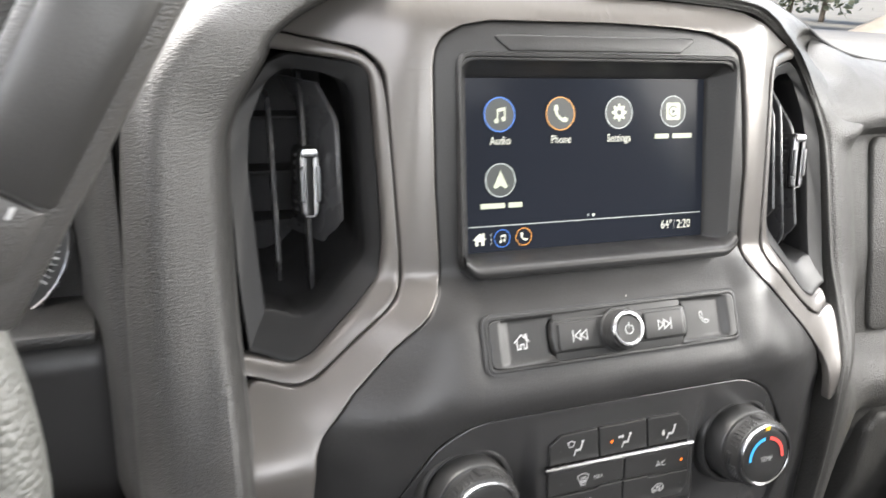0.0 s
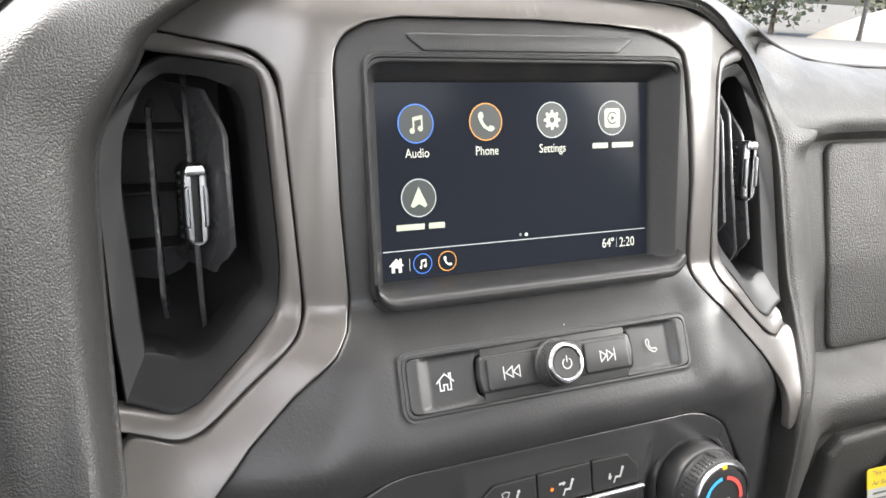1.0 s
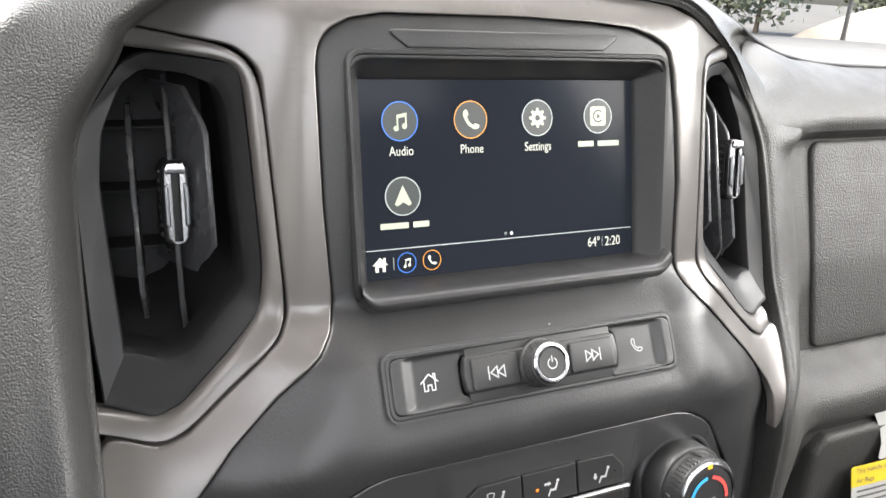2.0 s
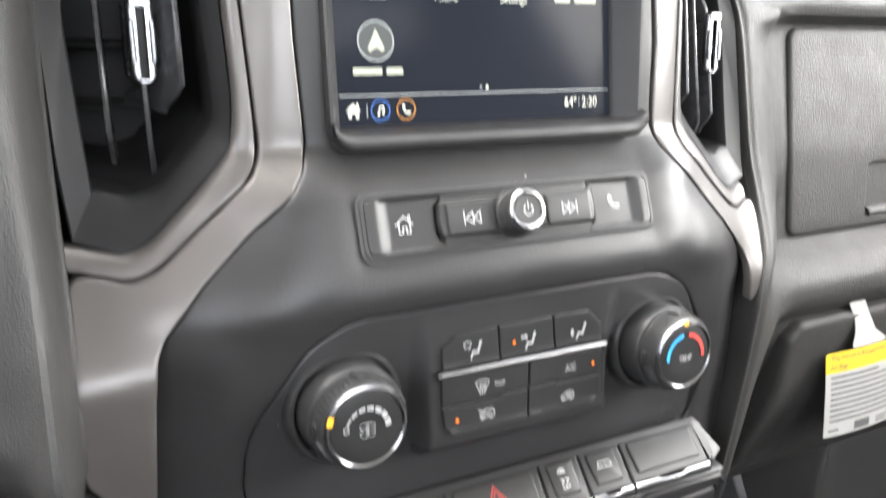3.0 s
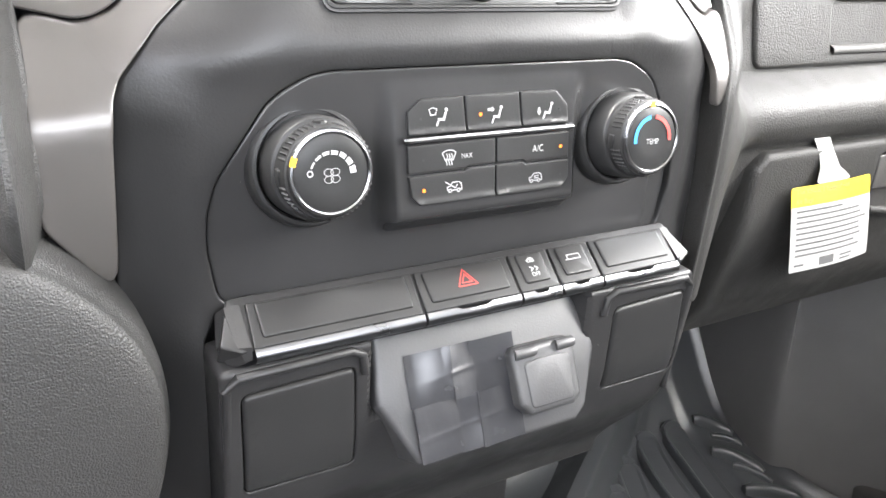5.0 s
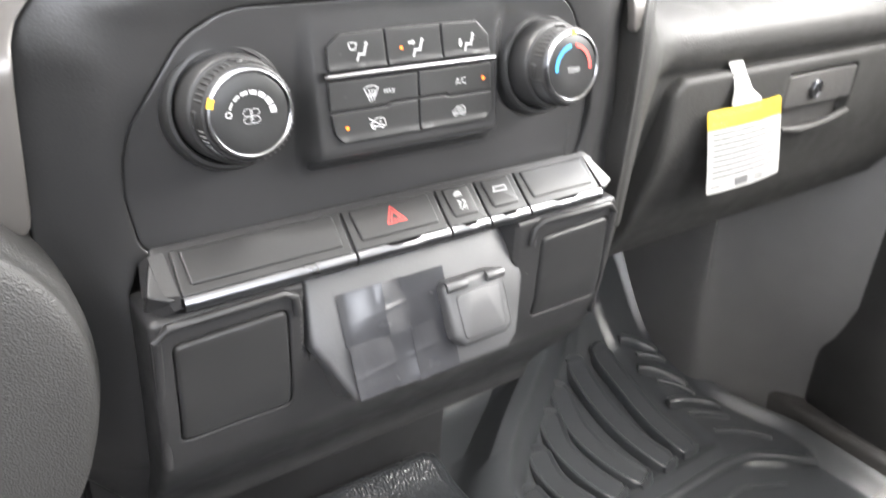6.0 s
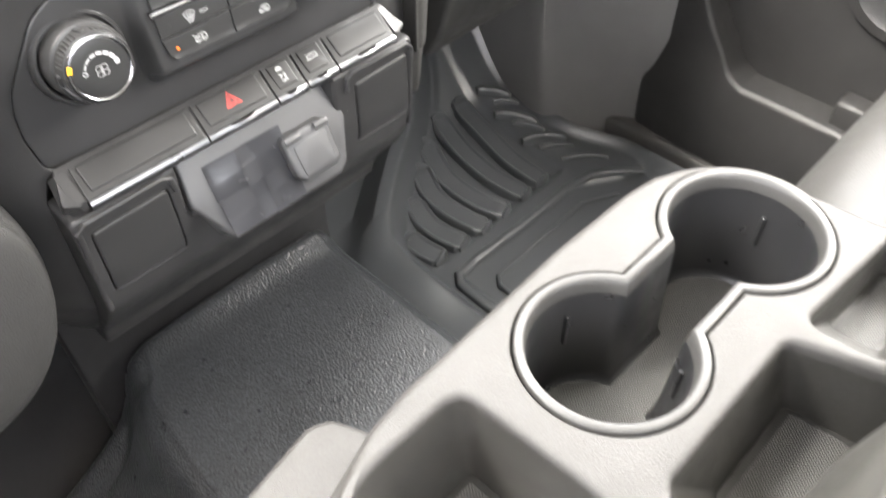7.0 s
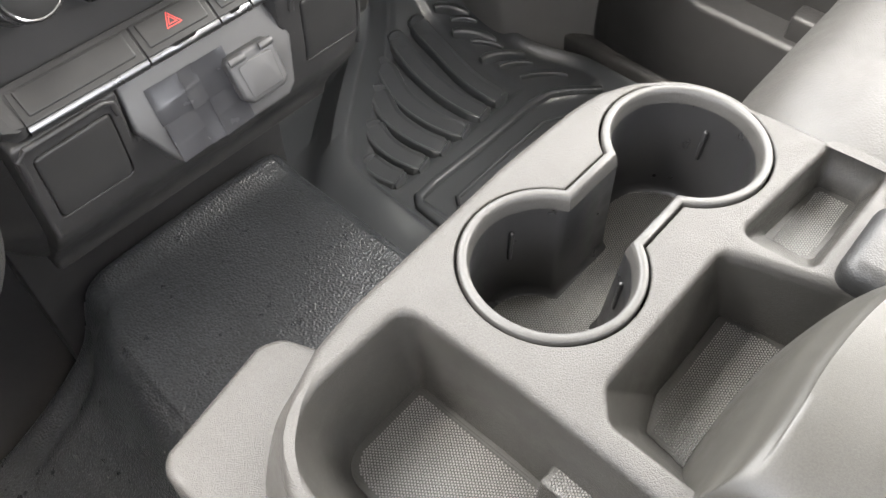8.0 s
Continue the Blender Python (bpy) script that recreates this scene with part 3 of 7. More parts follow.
# long flat boss above the display
plate("hood_boss", rounded([(-0.0700, 0.8128), (-0.0590, 0.8050), (0.0465, 0.8054), (0.0590, 0.8135)], 0.002, 4), stack_face, M_STACK, stack, top=0.0009, r=0.0009, depth=0.004, step=0.006)
# projecting lip below the display
bm = bmesh.new()
prof = [(0.0007, -0.0462), (0.0060, -0.0476), (0.0165, -0.0497), (0.0205, -0.0517), (0.0212, -0.0545), (0.0180, -0.0575), (0.0020, -0.0590)]
loft(bm, [[on_screen(x, v + 0.0060 * max(0, (abs(x) - 0.076) / 0.0108) ** 2.5, h) for h, v in prof] for x in (-0.0868, -0.0855, -0.0830, -0.0790, -0.070, -0.035, 0.0, 0.035, 0.070, 0.0790, 0.0830, 0.0855, 0.0868)], nu=16, nv=60)
part("lower_lip", bm, M_STACK, touch, "projecting satin black lip")
glass = plate("display", rect(-0.0772, -0.0461, 0.0772, 0.0461, 0.0006, 2), on_screen, M_LITGLASS, touch, "dark glossy lit display", depth=0.002)


def app_icon(name, x, y, r, ring_mat, draw, mat):
    ob = sign(name, lambda bm: flat(bm, circle(x, y, r, 40), on_screen, 0.0003), on_screen, M_LITDISC, touch)
    sign("ring", lambda bm: ring(bm, x, y, r - 0.00055, r, on_screen, 0.0005), on_screen, ring_mat, ob)
    sign("symbol", draw, on_screen, mat, ob)
    return ob


IX = (-0.0574, -0.0203, 0.0177, 0.0550)
app_icon("app_icon", IX[0], 0.0271, 0.0092, M_LITBLUE, lambda bm: g_note(bm, IX[0], 0.0266, 0.0056, on_screen, 0.0006), M_LITGREY)
app_icon("app_icon", IX[1], 0.0272, 0.0091, M_LITORANGE, lambda bm: g_phone(bm, IX[1] - 0.0003, 0.0270, 0.0060, on_screen, 0.0006), M_LITGREY)
app_icon("app_icon", IX[2], 0.0274, 0.0091, M_LITLINE, lambda bm: g_gear(bm, IX[2], 0.0274, 0.0052, on_screen, 0.0006), M_LITGREY)


def play_square(bm):
    x, y = IX[3], 0.0277
    flat(bm, rect(x - 0.0050, y - 0.0050, x + 0.0050, y + 0.0050, 0.0016), on_screen, 0.0006)


sq = app_icon("app_icon", IX[3], 0.0277, 0.0090, M_LITLINE, play_square, M_LITGREY)
sign("symbol_mark", lambda bm: (ring(bm, IX[3], 0.0277, 0.0026, 0.0033, on_screen, 0.0008, 40, 320, 24), flat(bm, move([(-0.3, 0.5), (-0.3, -0.5), (0.55, 0)], IX[3], 0.0277, 0.0026), on_screen, 0.0008)), on_screen, M_LITDISC, sq)
app_icon("app_icon", IX[0], -0.0076, 0.0091, M_LITLINE, lambda bm: flat(bm, move([(0, 0.85), (0.72, -0.62), (0.50, -0.80), (0, -0.50), (-0.50, -0.80), (-0.72, -0.62)], IX[0], -0.0074, 0.0060), on_screen, 0.0006), M_LITGREY)
words("caption", "Audio", 0.0062, on_screen, M_LIT, touch, -0.0572, 0.0132, 0.0006, squeeze=0.82)
words("caption", "Phone", 0.0062, on_screen, M_LIT, touch, -0.0201, 0.0131, 0.0006, squeeze=0.82)
words("caption", "Settings", 0.0062, on_screen, M_LIT, touch, 0.0177, 0.0131, 0.0006, squeeze=0.82)
for cx, w in ((0.0472, 0.0098), (0.0616, 0.0138)):
    sign("caption_bar", lambda bm: flat(bm, rect(cx - w / 2, 0.0122, cx + w / 2, 0.0150, 0.0004), on_screen, 0.0005), on_screen, M_LITGREY, touch)
for cx, w in ((-0.0622, 0.0144), (-0.0486, 0.0084)):
    sign("caption_bar", lambda bm: flat(bm, rect(cx - w / 2, -0.0226, cx + w / 2, -0.0198, 0.0004), on_screen, 0.0005), on_screen, M_LITGREY, touch)
sign("divider_line", lambda bm: flat(bm, [(-0.0768, -0.0323), (0.0760, -0.0323), (0.0760, -0.0318), (-0.0768, -0.0318)], on_screen, 0.0004), on_screen, M_LITLINE, touch)
sign("page_dot", lambda bm: ring(bm, -0.0025, -0.0294, 0.0004, 0.0007, on_screen, 0.0005, n=16), on_screen, M_LITLINE, touch)
sign("page_dot", lambda bm: flat(bm, circle(0.0009, -0.0295, 0.0009, 16), on_screen, 0.0005), on_screen, M_LIT, touch)
sign("home_symbol", lambda bm: g_house(bm, -0.0703, -0.0390, 0.0040, on_screen, 0.0005), on_screen, M_LIT, touch)
sign("separator", lambda bm: flat(bm, [(-0.0637, -0.0420), (-0.0634, -0.0420), (-0.0634, -0.0360), (-0.0637, -0.0360)], on_screen, 0.0005), on_screen, M_LITLINE, touch)
sm = sign("shortcut_ring", lambda bm: ring(bm, -0.0568, -0.0390, 0.0045, 0.0049, on_screen, 0.0005), on_screen, M_LITBLUE, touch)
sign("symbol", lambda bm: g_note(bm, -0.0568, -0.0392, 0.0030, on_screen, 0.0006), on_screen, M_LIT, sm)
sm = sign("shortcut_ring", lambda bm: ring(bm, -0.0437, -0.0389, 0.0045, 0.0049, on_screen, 0.0005), on_screen, M_LITORANGE, touch)
sign("symbol", lambda bm: g_phone(bm, -0.0438, -0.0390, 0.0030, on_screen, 0.0006), on_screen, M_LIT, sm)
words("readout", "64\u00ba", 0.0072, on_screen, M_LIT, touch, 0.0513, -0.0383, 0.0006, squeeze=0.82)
words("readout", "2:20", 0.0072, on_screen, M_LIT, touch, 0.0636, -0.0386, 0.0006, squeeze=0.82)
sign("separator", lambda bm: flat(bm, [(0.0568, -0.0408), (0.0570, -0.0408), (0.0570, -0.0358), (0.0568, -0.0358)], on_screen, 0.0005), on_screen, M_LITLINE, touch)


# ---- media keys ----
M_KEY = node_mat("key_black_plastic", (0.021, 0.0208, 0.0208), 0.36, spec=0.28, grain=0.12, dust=0.3)
M_PRINT = node_mat("pale_print", (0.36, 0.36, 0.36), 0.5, mottle=0.02)
M_RED = node_mat("red_print", (0.62, 0.06, 0.05), 0.45, mottle=0.04)
M_BLUE = node_mat("blue_print", (0.03, 0.30, 0.62), 0.45, mottle=0.04)
M_AMBER = glow("amber_indicator", (1.0, 0.20, 0.01), 1.3)
M_AMBERMARK = glow("amber_mark", (1.0, 0.55, 0.03), 0.9)
M_HOLE = node_mat("unlit_indicator", (0.012, 0.012, 0.012), 0.3)

on_media = plane_map((0, -0.0370, 0.6635), (1, 0, 0), (0, 0.447, 0.894), (0, -0.894, 0.447))
media = thing("media_controls", "black media control strip with a chrome ringed volume knob", "control panel")
strip_loop = rounded([(-0.0807, -0.0147), (0.0805, -0.0147), (0.0805, 0.0143), (-0.0807, 0.0143)], 0.0055, 7)
plate("groove", inset(strip_loop, -0.0013), on_media, M_DEEP, media, top=0.0006, depth=0.004, holes=[inset(strip_loop, 0.0012)], hole_depth=0.003)
plate("frame", strip_loop, on_media, M_KEY, media, top=0.0012, r=0.0006, depth=0.006, holes=[inset(strip_loop, 0.0022)], hole_depth=0.0045)
plate("centre_plate", rect(-0.0412, -0.0135, 0.0408, 0.0131, 0.0008, 2), on_media, M_KEY, media, top=0.0006, r=0.0004, depth=0.004)
home_loop = rounded([(-0.0788, -0.0126), (-0.0398, -0.0132), (-0.0394, -0.0106), (-0.0436, -0.0085), (-0.0444, -0.0060), (-0.0444, 0.0060), (-0.0430, 0.0090), (-0.0402, 0.0096), (-0.0402, 0.0122), (-0.0788, 0.0122)], [0.0045, 0.0012, 0.0012, 0.0012, 0.0012, 0.0012, 0.0012, 0.0012, 0.0012, 0.0045], 6)
phone_loop = [(-x - 0.0004, y) for x, y in reversed(home_loop)]


def dished(side):
    def to(a, b, h):
        return on_media(a, b, h - 0.0020 * (1 - smoothstep((abs(a) - 0.0670) / 0.0070)) * smoothstep((0.0125 - abs(b)) / 0.0015))
    return to


hb = plate("button", home_loop, dished(-1), M_KEY, media, top=0.0018, r=0.0007, depth=0.004, step=0.0016)
sign("symbol", lambda bm: g_house(bm, -0.0605, -0.0002, 0.0044, on_media, 0.0009, 0.0006), on_media, M_PRINT, hb)
pb = plate("button", phone_loop, dished(1), M_KEY, media, top=0.0018, r=0.0007, depth=0.004, step=0.0016)
sign("symbol", lambda bm: g_phone(bm, 0.0560, 0.0002, 0.0042, on_media, 0.0009, 0.0005), on_media, M_PRINT, pb)
plate("key_bridge", rounded([(-0.0428, -0.0085), (0.0418, -0.0085), (0.0430, 0.0), (0.0418, 0.0088), (-0.0428, 0.0088), (-0.0440, 0.0)], 0.003, 4), on_media, M_KEY, media, top=0.0030, r=0.0012, depth=0.004)
for x0, x1, s in ((-0.0402, -0.0152, -1), (0.0136, 0.0396, 1)):
    k = plate("button", rect(x0, -0.0076, x1, 0.0071, 0.0016, 4), on_media, M_KEY, media, top=0.0042, r=0.0008, depth=0.003)
    c = (x0 + x1) / 2

    def skip(bm, c=c, s=s):
        for dx in (-0.0024, 0.0014):
            tri = [(dx * s - 0.0018 * s, 0.0026), (dx * s - 0.0018 * s, -0.0026), (dx * s + 0.0018 * s, 0)]
            stroke(bm, [(c + a, -0.0004 + b) for a, b in tri], 0.0006, on_media, 0.0044, True)
        stroke(bm, [(c + 0.0042 * s, 0.0024), (c + 0.0042 * s, -0.0032)], 0.0006, on_media, 0.0044)
    sign("symbol", skip, on_media, M_PRINT, k)
on_knob = plane_map(on_media(-0.0025, 0.0, 0.0), (1, 0, 0), (0, 0.447, 0.894), (0, -0.894, 0.447))
bm = bmesh.new()
lathe(bm, [(0.0118, 0.001), (0.0118, 0.0030), (0.0110, 0.0035), (0.0107, 0.0040), (0.0107, 0.0105), (0.0103, 0.0112), (0.0092, 0.0114)], on_knob, 72)
vknob = part("volume_knob", bm, M_KEY, media)
for row in range(4):
    bm = bmesh.new()
    for i in range(44):
        a = 2 * math.pi * (i + 0.5 * (row % 2)) / 44
        c = on_knob(0.01085 * math.cos(a), 0.01085 * math.sin(a), 0.0050 + 0.0016 * row)
        r_ = bmesh.ops.create_cone(bm, cap_ends=False, segments=4, radius1=0.0007, radius2=0.0001, depth=0.0006)
        q = (c - on_knob(0, 0, 0.0050 + 0.0016 * row)).to_track_quat("Z", "Y").to_matrix().to_4x4()
        for v in r_["verts"]:
            v.co = Matrix.Translation(c) @ q @ v.co
    part("knurl_row", bm, M_KEY, vknob)
bm = bmesh.new()
lathe(bm, [(0.0098, 0.0110), (0.0097, 0.0122), (0.0090, 0.0129), (0.0080, 0.0130), (0.0074, 0.0125), (0.0073, 0.0112)], on_knob, 64, cap=False)
part("chrome_ring", bm, M_CHROME, vknob, "bright chrome ring")
bm = bmesh.new()
lathe(bm, [(0.0073, 0.0110), (0.0073, 0.0122), (0.0069, 0.0125), (0.0040, 0.0124)], on_knob, 48)
cap_ = part("knob_cap", bm, M_KEY, vknob)
sign("power_symbol", lambda bm: (ring(bm, 0, -0.0002, 0.0022, 0.0027, on_knob, 0.0128, 120, 420, 30), stroke(bm, [(0, 0.0006), (0, 0.0032)], 0.0005, on_knob, 0.0128)), on_knob, M_PRINT, cap_)

# ---- climate panel ----
climate = thing("climate_controls", "black climate control panel with two chrome ringed dials", "control panel")

def hv_plane(x, z, h):
    y = -0.0455 - 0.004 * smoothstep((z - 0.56) / 0.06) * 0.5
    y += 0.006 * smoothstep((abs(x) - 0.105) / 0.05)
    # raised soft cushion round the keys
    d = math.hypot(max(abs(x - 0.001) - 0.0505, 0) / 0.0100, max(abs(z - 0.5870) - 0.0290, 0) / 0.0130)
    w = 1 - smoothstep(d)
    y += (-0.0535 + (z - 0.587) * 0.173 - y) * w
    return Vector((x, y - h, z))


plate("panel", rounded(both([(x * 0.9955, z - 0.0004) for x, z in HVAC_L[::-1]]), 0.030, 6), hv_plane, M_GLOSSPANEL, climate, top=0.0, r=0.0010, depth=0.010, step=0.0025)
on_keys = plane_map((0.0040, -0.0545, 0.5872), (1, 0, 0), (0, 0.17, 0.985), (0, -0.985, 0.17))
KEYCAPS = [  # outline, symbol x, y, light x, lit
    ([(-0.0488, 0.0082), (-0.0176, 0.0082), (-0.0188, 0.0252), (-0.0420, 0.0246), (-0.0488, 0.0192)], "seat_a", -0.0325, 0.0160, -0.0422, 0.0157, False),
    ([(-0.0170, 0.0082), (0.0143, 0.0082), (0.0130, 0.0254), (-0.0182, 0.0252)], "seat_b", -0.0018, 0.0152, -0.0097, 0.0157, True),
    ([(0.0149, 0.0082), (0.0436, 0.0082), (0.0430, 0.0176), (0.0357, 0.0250), (0.0136, 0.0254)], "seat_c", 0.0287, 0.0152, 0.0374, 0.0158, False),
    ([(-0.0495, -0.0098), (-0.0190, -0.0098), (-0.0170, -0.0086), (-0.0012, -0.0086), (-0.0008, 0.0040), (-0.0495, 0.0040)], "defrost", -0.0274, -0.0032, -0.0415, -0.0036, False),
    ([(-0.0004, -0.0086), (0.0150, -0.0086), (0.0170, -0.0100), (0.0440, -0.0100), (0.0440, 0.0040), (-0.0002, 0.0040)], "ac", 0.0242, -0.0036, 0.0384, -0.0036, True),
    ([(-0.0480, -0.0205), (-0.0440, -0.0250), (-0.0016, -0.0250), (-0.0012, -0.0094), (-0.0170, -0.0094), (-0.0190, -0.0106), (-0.0495, -0.0106)], "car_a", -0.0250, -0.0177, -0.0416, -0.0179, True),
    ([(-0.0010, -0.0250), (0.0385, -0.0250), (0.0440, -0.0205), (0.0444, -0.0108), (0.0170, -0.0108), (0.0150, -0.0094), (-0.0008, -0.0094)], "car_b", 0.0226, -0.0182, 0.0384, -0.0181, False),
]
plate("key_well", rounded([(-0.0507, -0.0215), (-0.0455, -0.0268), (0.0400, -0.0268), (0.0457, -0.0215), (0.0450, 0.0190), (0.0370, 0.0266), (-0.0430, 0.0262), (-0.0507, 0.0200)], 0.003, 4), on_keys, M_HOLE, climate, top=-0.0022, r=0.0006, depth=0.004)
for loop, sym, sx, sy, lx, ly, lit in KEYCAPS:
    def tip(a, b, h, top_row=(sym[:4] == "seat"), low=(sym[:3] == "car")):
        # each key has a raised lower lip
        lift = 0.0
        if top_row:
            lift = 0.0006 * smoothstep((0.0104 - b) / 0.0016)
        if low:
            lift = 0.0008 * smoothstep((-0.0222 - b) / 0.0016)
        return on_keys(a, b, h + lift)
    k = plate("button", rounded(inset(loop, 0.0002), 0.0007, 2), tip, M_KEY, climate, top=0.0008, r=0.0005, depth=0.003, step=0.0022)

    def draw(bm, sym=sym, sx=sx, sy=sy):
        if sym[:4] == "seat":
            s = 0.0044
            g_seat(bm, sx + 0.0012, sy, s, on_keys, 0.0011)
            if sym == "seat_a":
                stroke(bm, move([(-1.2, 0.85), (-0.75, 1.0), (-0.25, 0.85), (-0.45, 0.25), (-1.0, 0.25)], sx, sy, s), 0.0005, on_keys, 0.0011, True)
            if sym == "seat_b":
                flat(bm, move([(-0.9, 0.70), (-0.35, 0.70), (-0.35, 0.85), (0.0, 0.55), (-0.35, 0.25), (-0.35, 0.42), (-0.9, 0.42)], sx, sy, s), on_keys, 0.0012)
            if sym == "seat_c":
                flat(bm, move([(-1.05, 0.35), (-0.75, 0.35), (-0.75, -0.05), (-0.55, -0.05), (-0.9, -0.5), (-1.2, -0.05), (-1.05, -0.05)], sx, sy, s), on_keys, 0.0012)
        elif sym == "defrost":
            g_screen(bm, sx - 0.0002, sy, 0.0042, on_keys, 0.0011, 0.0005)
        elif sym == "car_a":
            g_car(bm, sx, sy, 0.0044, on_keys, 0.0011, 0.0005, True)
        elif sym == "car_b":
            g_car(bm, sx, sy, 0.0042, on_keys, 0.0011, 0.0005, False)
    if sym != "ac":
        sign("symbol", draw, on_keys, M_PRINT, k)
    else:
        words("lettering", "A/C", 0.0048, on_keys, M_PRINT, k, sx, sy, 0.0011, squeeze=0.85)
    if sym == "defrost":
        words("lettering", "MAX", 0.0032, on_keys, M_PRINT, k, -0.0178, -0.0034, 0.0011, squeeze=0.9)
    sign("indicator", lambda bm: flat(bm, circle(lx, ly, 0.0009 if lit else 0.0007, 16), on_keys, 0.0011), on_keys, M_AMBER if lit else M_HOLE, k, "lit amber indicator" if lit else "")
bm = bmesh.new()
loft(bm, [[on_keys(x, v, h) for h, v in ((0.0, 0.0044), (0.0022, 0.0046), (0.0032, 0.0056), (0.0030, 0.0068), (0.0016, 0.0076), (0.0, 0.0078))] for x in (-0.0500, -0.0498, -0.02, 0.02, 0.0440, 0.0442)], nu=10, nv=20)
part("chrome_strip", bm, M_CHROME, climate, "bright chrome bar")


def dial(name, x, marks):
    on_d = plane_map((x, -0.0740, 0.589), (1, 0, 0), (0, 0.17, 0.985), (0, -0.985, 0.17))
    bm = bmesh.new()
    lathe(bm, [(0.0284, -0.0310), (0.0278, -0.0262), (0.0272, -0.0242), (0.0262, -0.0230), (0.0248, -0.0228), (0.0239, -0.0238), (0.0236, -0.0262)], on_d, 64, cap=False)
    base = part("dial_collar", bm, M_KEY, climate)
    bm = bmesh.new()
    lathe(bm, [(0.0230, -0.0270), (0.0228, -0.0130), (0.0219, -0.0116), (0.0206, -0.0112), (0.0202, -0.0098), (0.0200, -0.0030), (0.0196, -0.0016), (0.0182, -0.0010)], on_d, 72)
    knob = part(name, bm, M_KEY, climate)
    # grip studs on the barrel, in two broad fields
    for f0, f1 in ((20, 75), (105, 160), (195, 250), (285, 340)):
        bm = bmesh.new()
        for i in range(9):
            a = radians(f0 + (f1 - f0) * i / 8)
            for j in range(4):
                h = -0.0085 + 0.0018 * j
                c = on_d(0.0202 * math.cos(a), 0.0202 * math.sin(a), h)
                q = (c - on_d(0, 0, h)).to_track_quat("Z", "Y").to_matrix().to_4x4()
                r_ = bmesh.ops.create_cone(bm, cap_ends=True, segments=4, radius1=0.0010, radius2=0.0004, depth=0.0010)
                for v in r_["verts"]:
                    v.co = Matrix.Translation(c) @ q @ v.co
        part("grip_field", bm, M_KEY, knob)
    for i in range(4):
        bm = bmesh.new()
        a = radians(92 + 90 * i)
        c = on_d(0.0203 * math.cos(a), 0.0203 * math.sin(a), -0.0080)
        q = (c - on_d(0, 0, -0.0080)).to_track_quat("Z", "Y").to_matrix().to_4x4()
        box(bm, -0.0016, -0.0036, -0.0022, 0.0016, 0.0036, 0.0009, 0.0005, 2, Matrix.Translation(c) @ q)
        part("grip_rib", bm, M_KEY, knob)
    bm = bmesh.new()
    lathe(bm, [(0.0188, -0.0016), (0.0187, 0.0000), (0.0181, 0.0010), (0.0172, 0.0012), (0.0166, 0.0006), (0.0165, -0.0008)], on_d, 72, cap=False)
    part("chrome_ring", bm, M_CHROME, knob, "bright chrome ring")
    bm = bmesh.new()
    lathe(bm, [(0.0165, -0.0008), (0.0164, 0.0002), (0.0158, 0.0005), (0.0080, 0.0003)], on_d, 48)
    face = part("dial_face", bm, M_KEY, knob)
    marks(on_d, face, knob)


def fan_marks(to, face, knob):
    bm = bmesh.new()
    for i in range(4):
        a = radians(45 + 90 * i)
        c = (0.0021 * math.cos(a), -0.0010 + 0.0021 * math.sin(a))
        pts = [(c[0] + 0.0020 * math.cos(t), c[1] + 0.0015 * math.sin(t)) for t in [2 * math.pi * q / 16 for q in range(16)]]
        stroke(bm, pts, 0.0003, to, 0.0009, True)
    part("fan_symbol", bm, M_PRINT, face)
    for i in range(7):
        a0 = 158 - 23 * i
        w = 0.0004 + 0.00016 * i
        sign("fan_bar", lambda bm: ring(bm, 0, -0.0010, 0.0096 - w, 0.0096 + w, to, 0.0009, a0 - 18, a0, 6), to, M_PRINT, face)
    sign("off_mark", lambda bm: ring(bm, -0.0095, 0.0006, 0.0009, 0.0014, to, 0.0009, n=20), to, M_PRINT, face)
    sign("pointer_mark", lambda bm: ring(bm, 0, 0, 0.0163, 0.0189, to, 0.0015, 153, 166, 6), to, M_AMBERMARK, knob, "amber lit pointer")


def temp_marks(to, face, knob):
    sign("cold_arc", lambda bm: ring(bm, 0, -0.0008, 0.0108, 0.0128, to, 0.0009, 98, 185, 24), to, M_BLUE, face, "blue cold arc")
    sign("hot_arc", lambda bm: ring(bm, 0, -0.0008, 0.0108, 0.0128, to, 0.0009, -5, 82, 24), to, M_RED, face, "red hot arc")
    words("lettering", "TEMP", 0.0042, to, M_PRINT, face, 0, -0.0018, 0.0009, squeeze=0.85)
    sign("pointer_mark", lambda bm: ring(bm, 0, 0, 0.0163, 0.0189, to, 0.0015, 88, 98, 6), to, M_AMBERMARK, knob, "amber lit pointer")


dial("fan_dial", -0.0907, fan_marks)
dial("temperature_dial", 0.0873, temp_marks)

# ---- switch row ----
SRV, SRN = (0, 0.83, 0.558), (0, -0.558, 0.83)
on_row = plane_map((0, -0.0620, 0.5205), (1, 0, 0), SRV, SRN)
switches = thing("switch_row", "row of black switches with a satin chrome lower edge", "switch panel")
plate("row_base", rounded([(-0.1395, -0.0095), (-0.1310, -0.0140), (0.1290, -0.0140), (0.1375, -0.0095), (0.1300, 0.0135), (-0.1310, 0.0135)], 0.002, 3), on_row, M_STACK, switches, top=-0.0006, r=0.001, depth=0.016)
SW = [(-0.1258, -0.0425, "blank"), (-0.0415, 0.0135, "hazard"), (0.0145, 0.0395, "stability"), (0.0405, 0.0675, "tailgate"), (0.0685, 0.1235, "blank")]
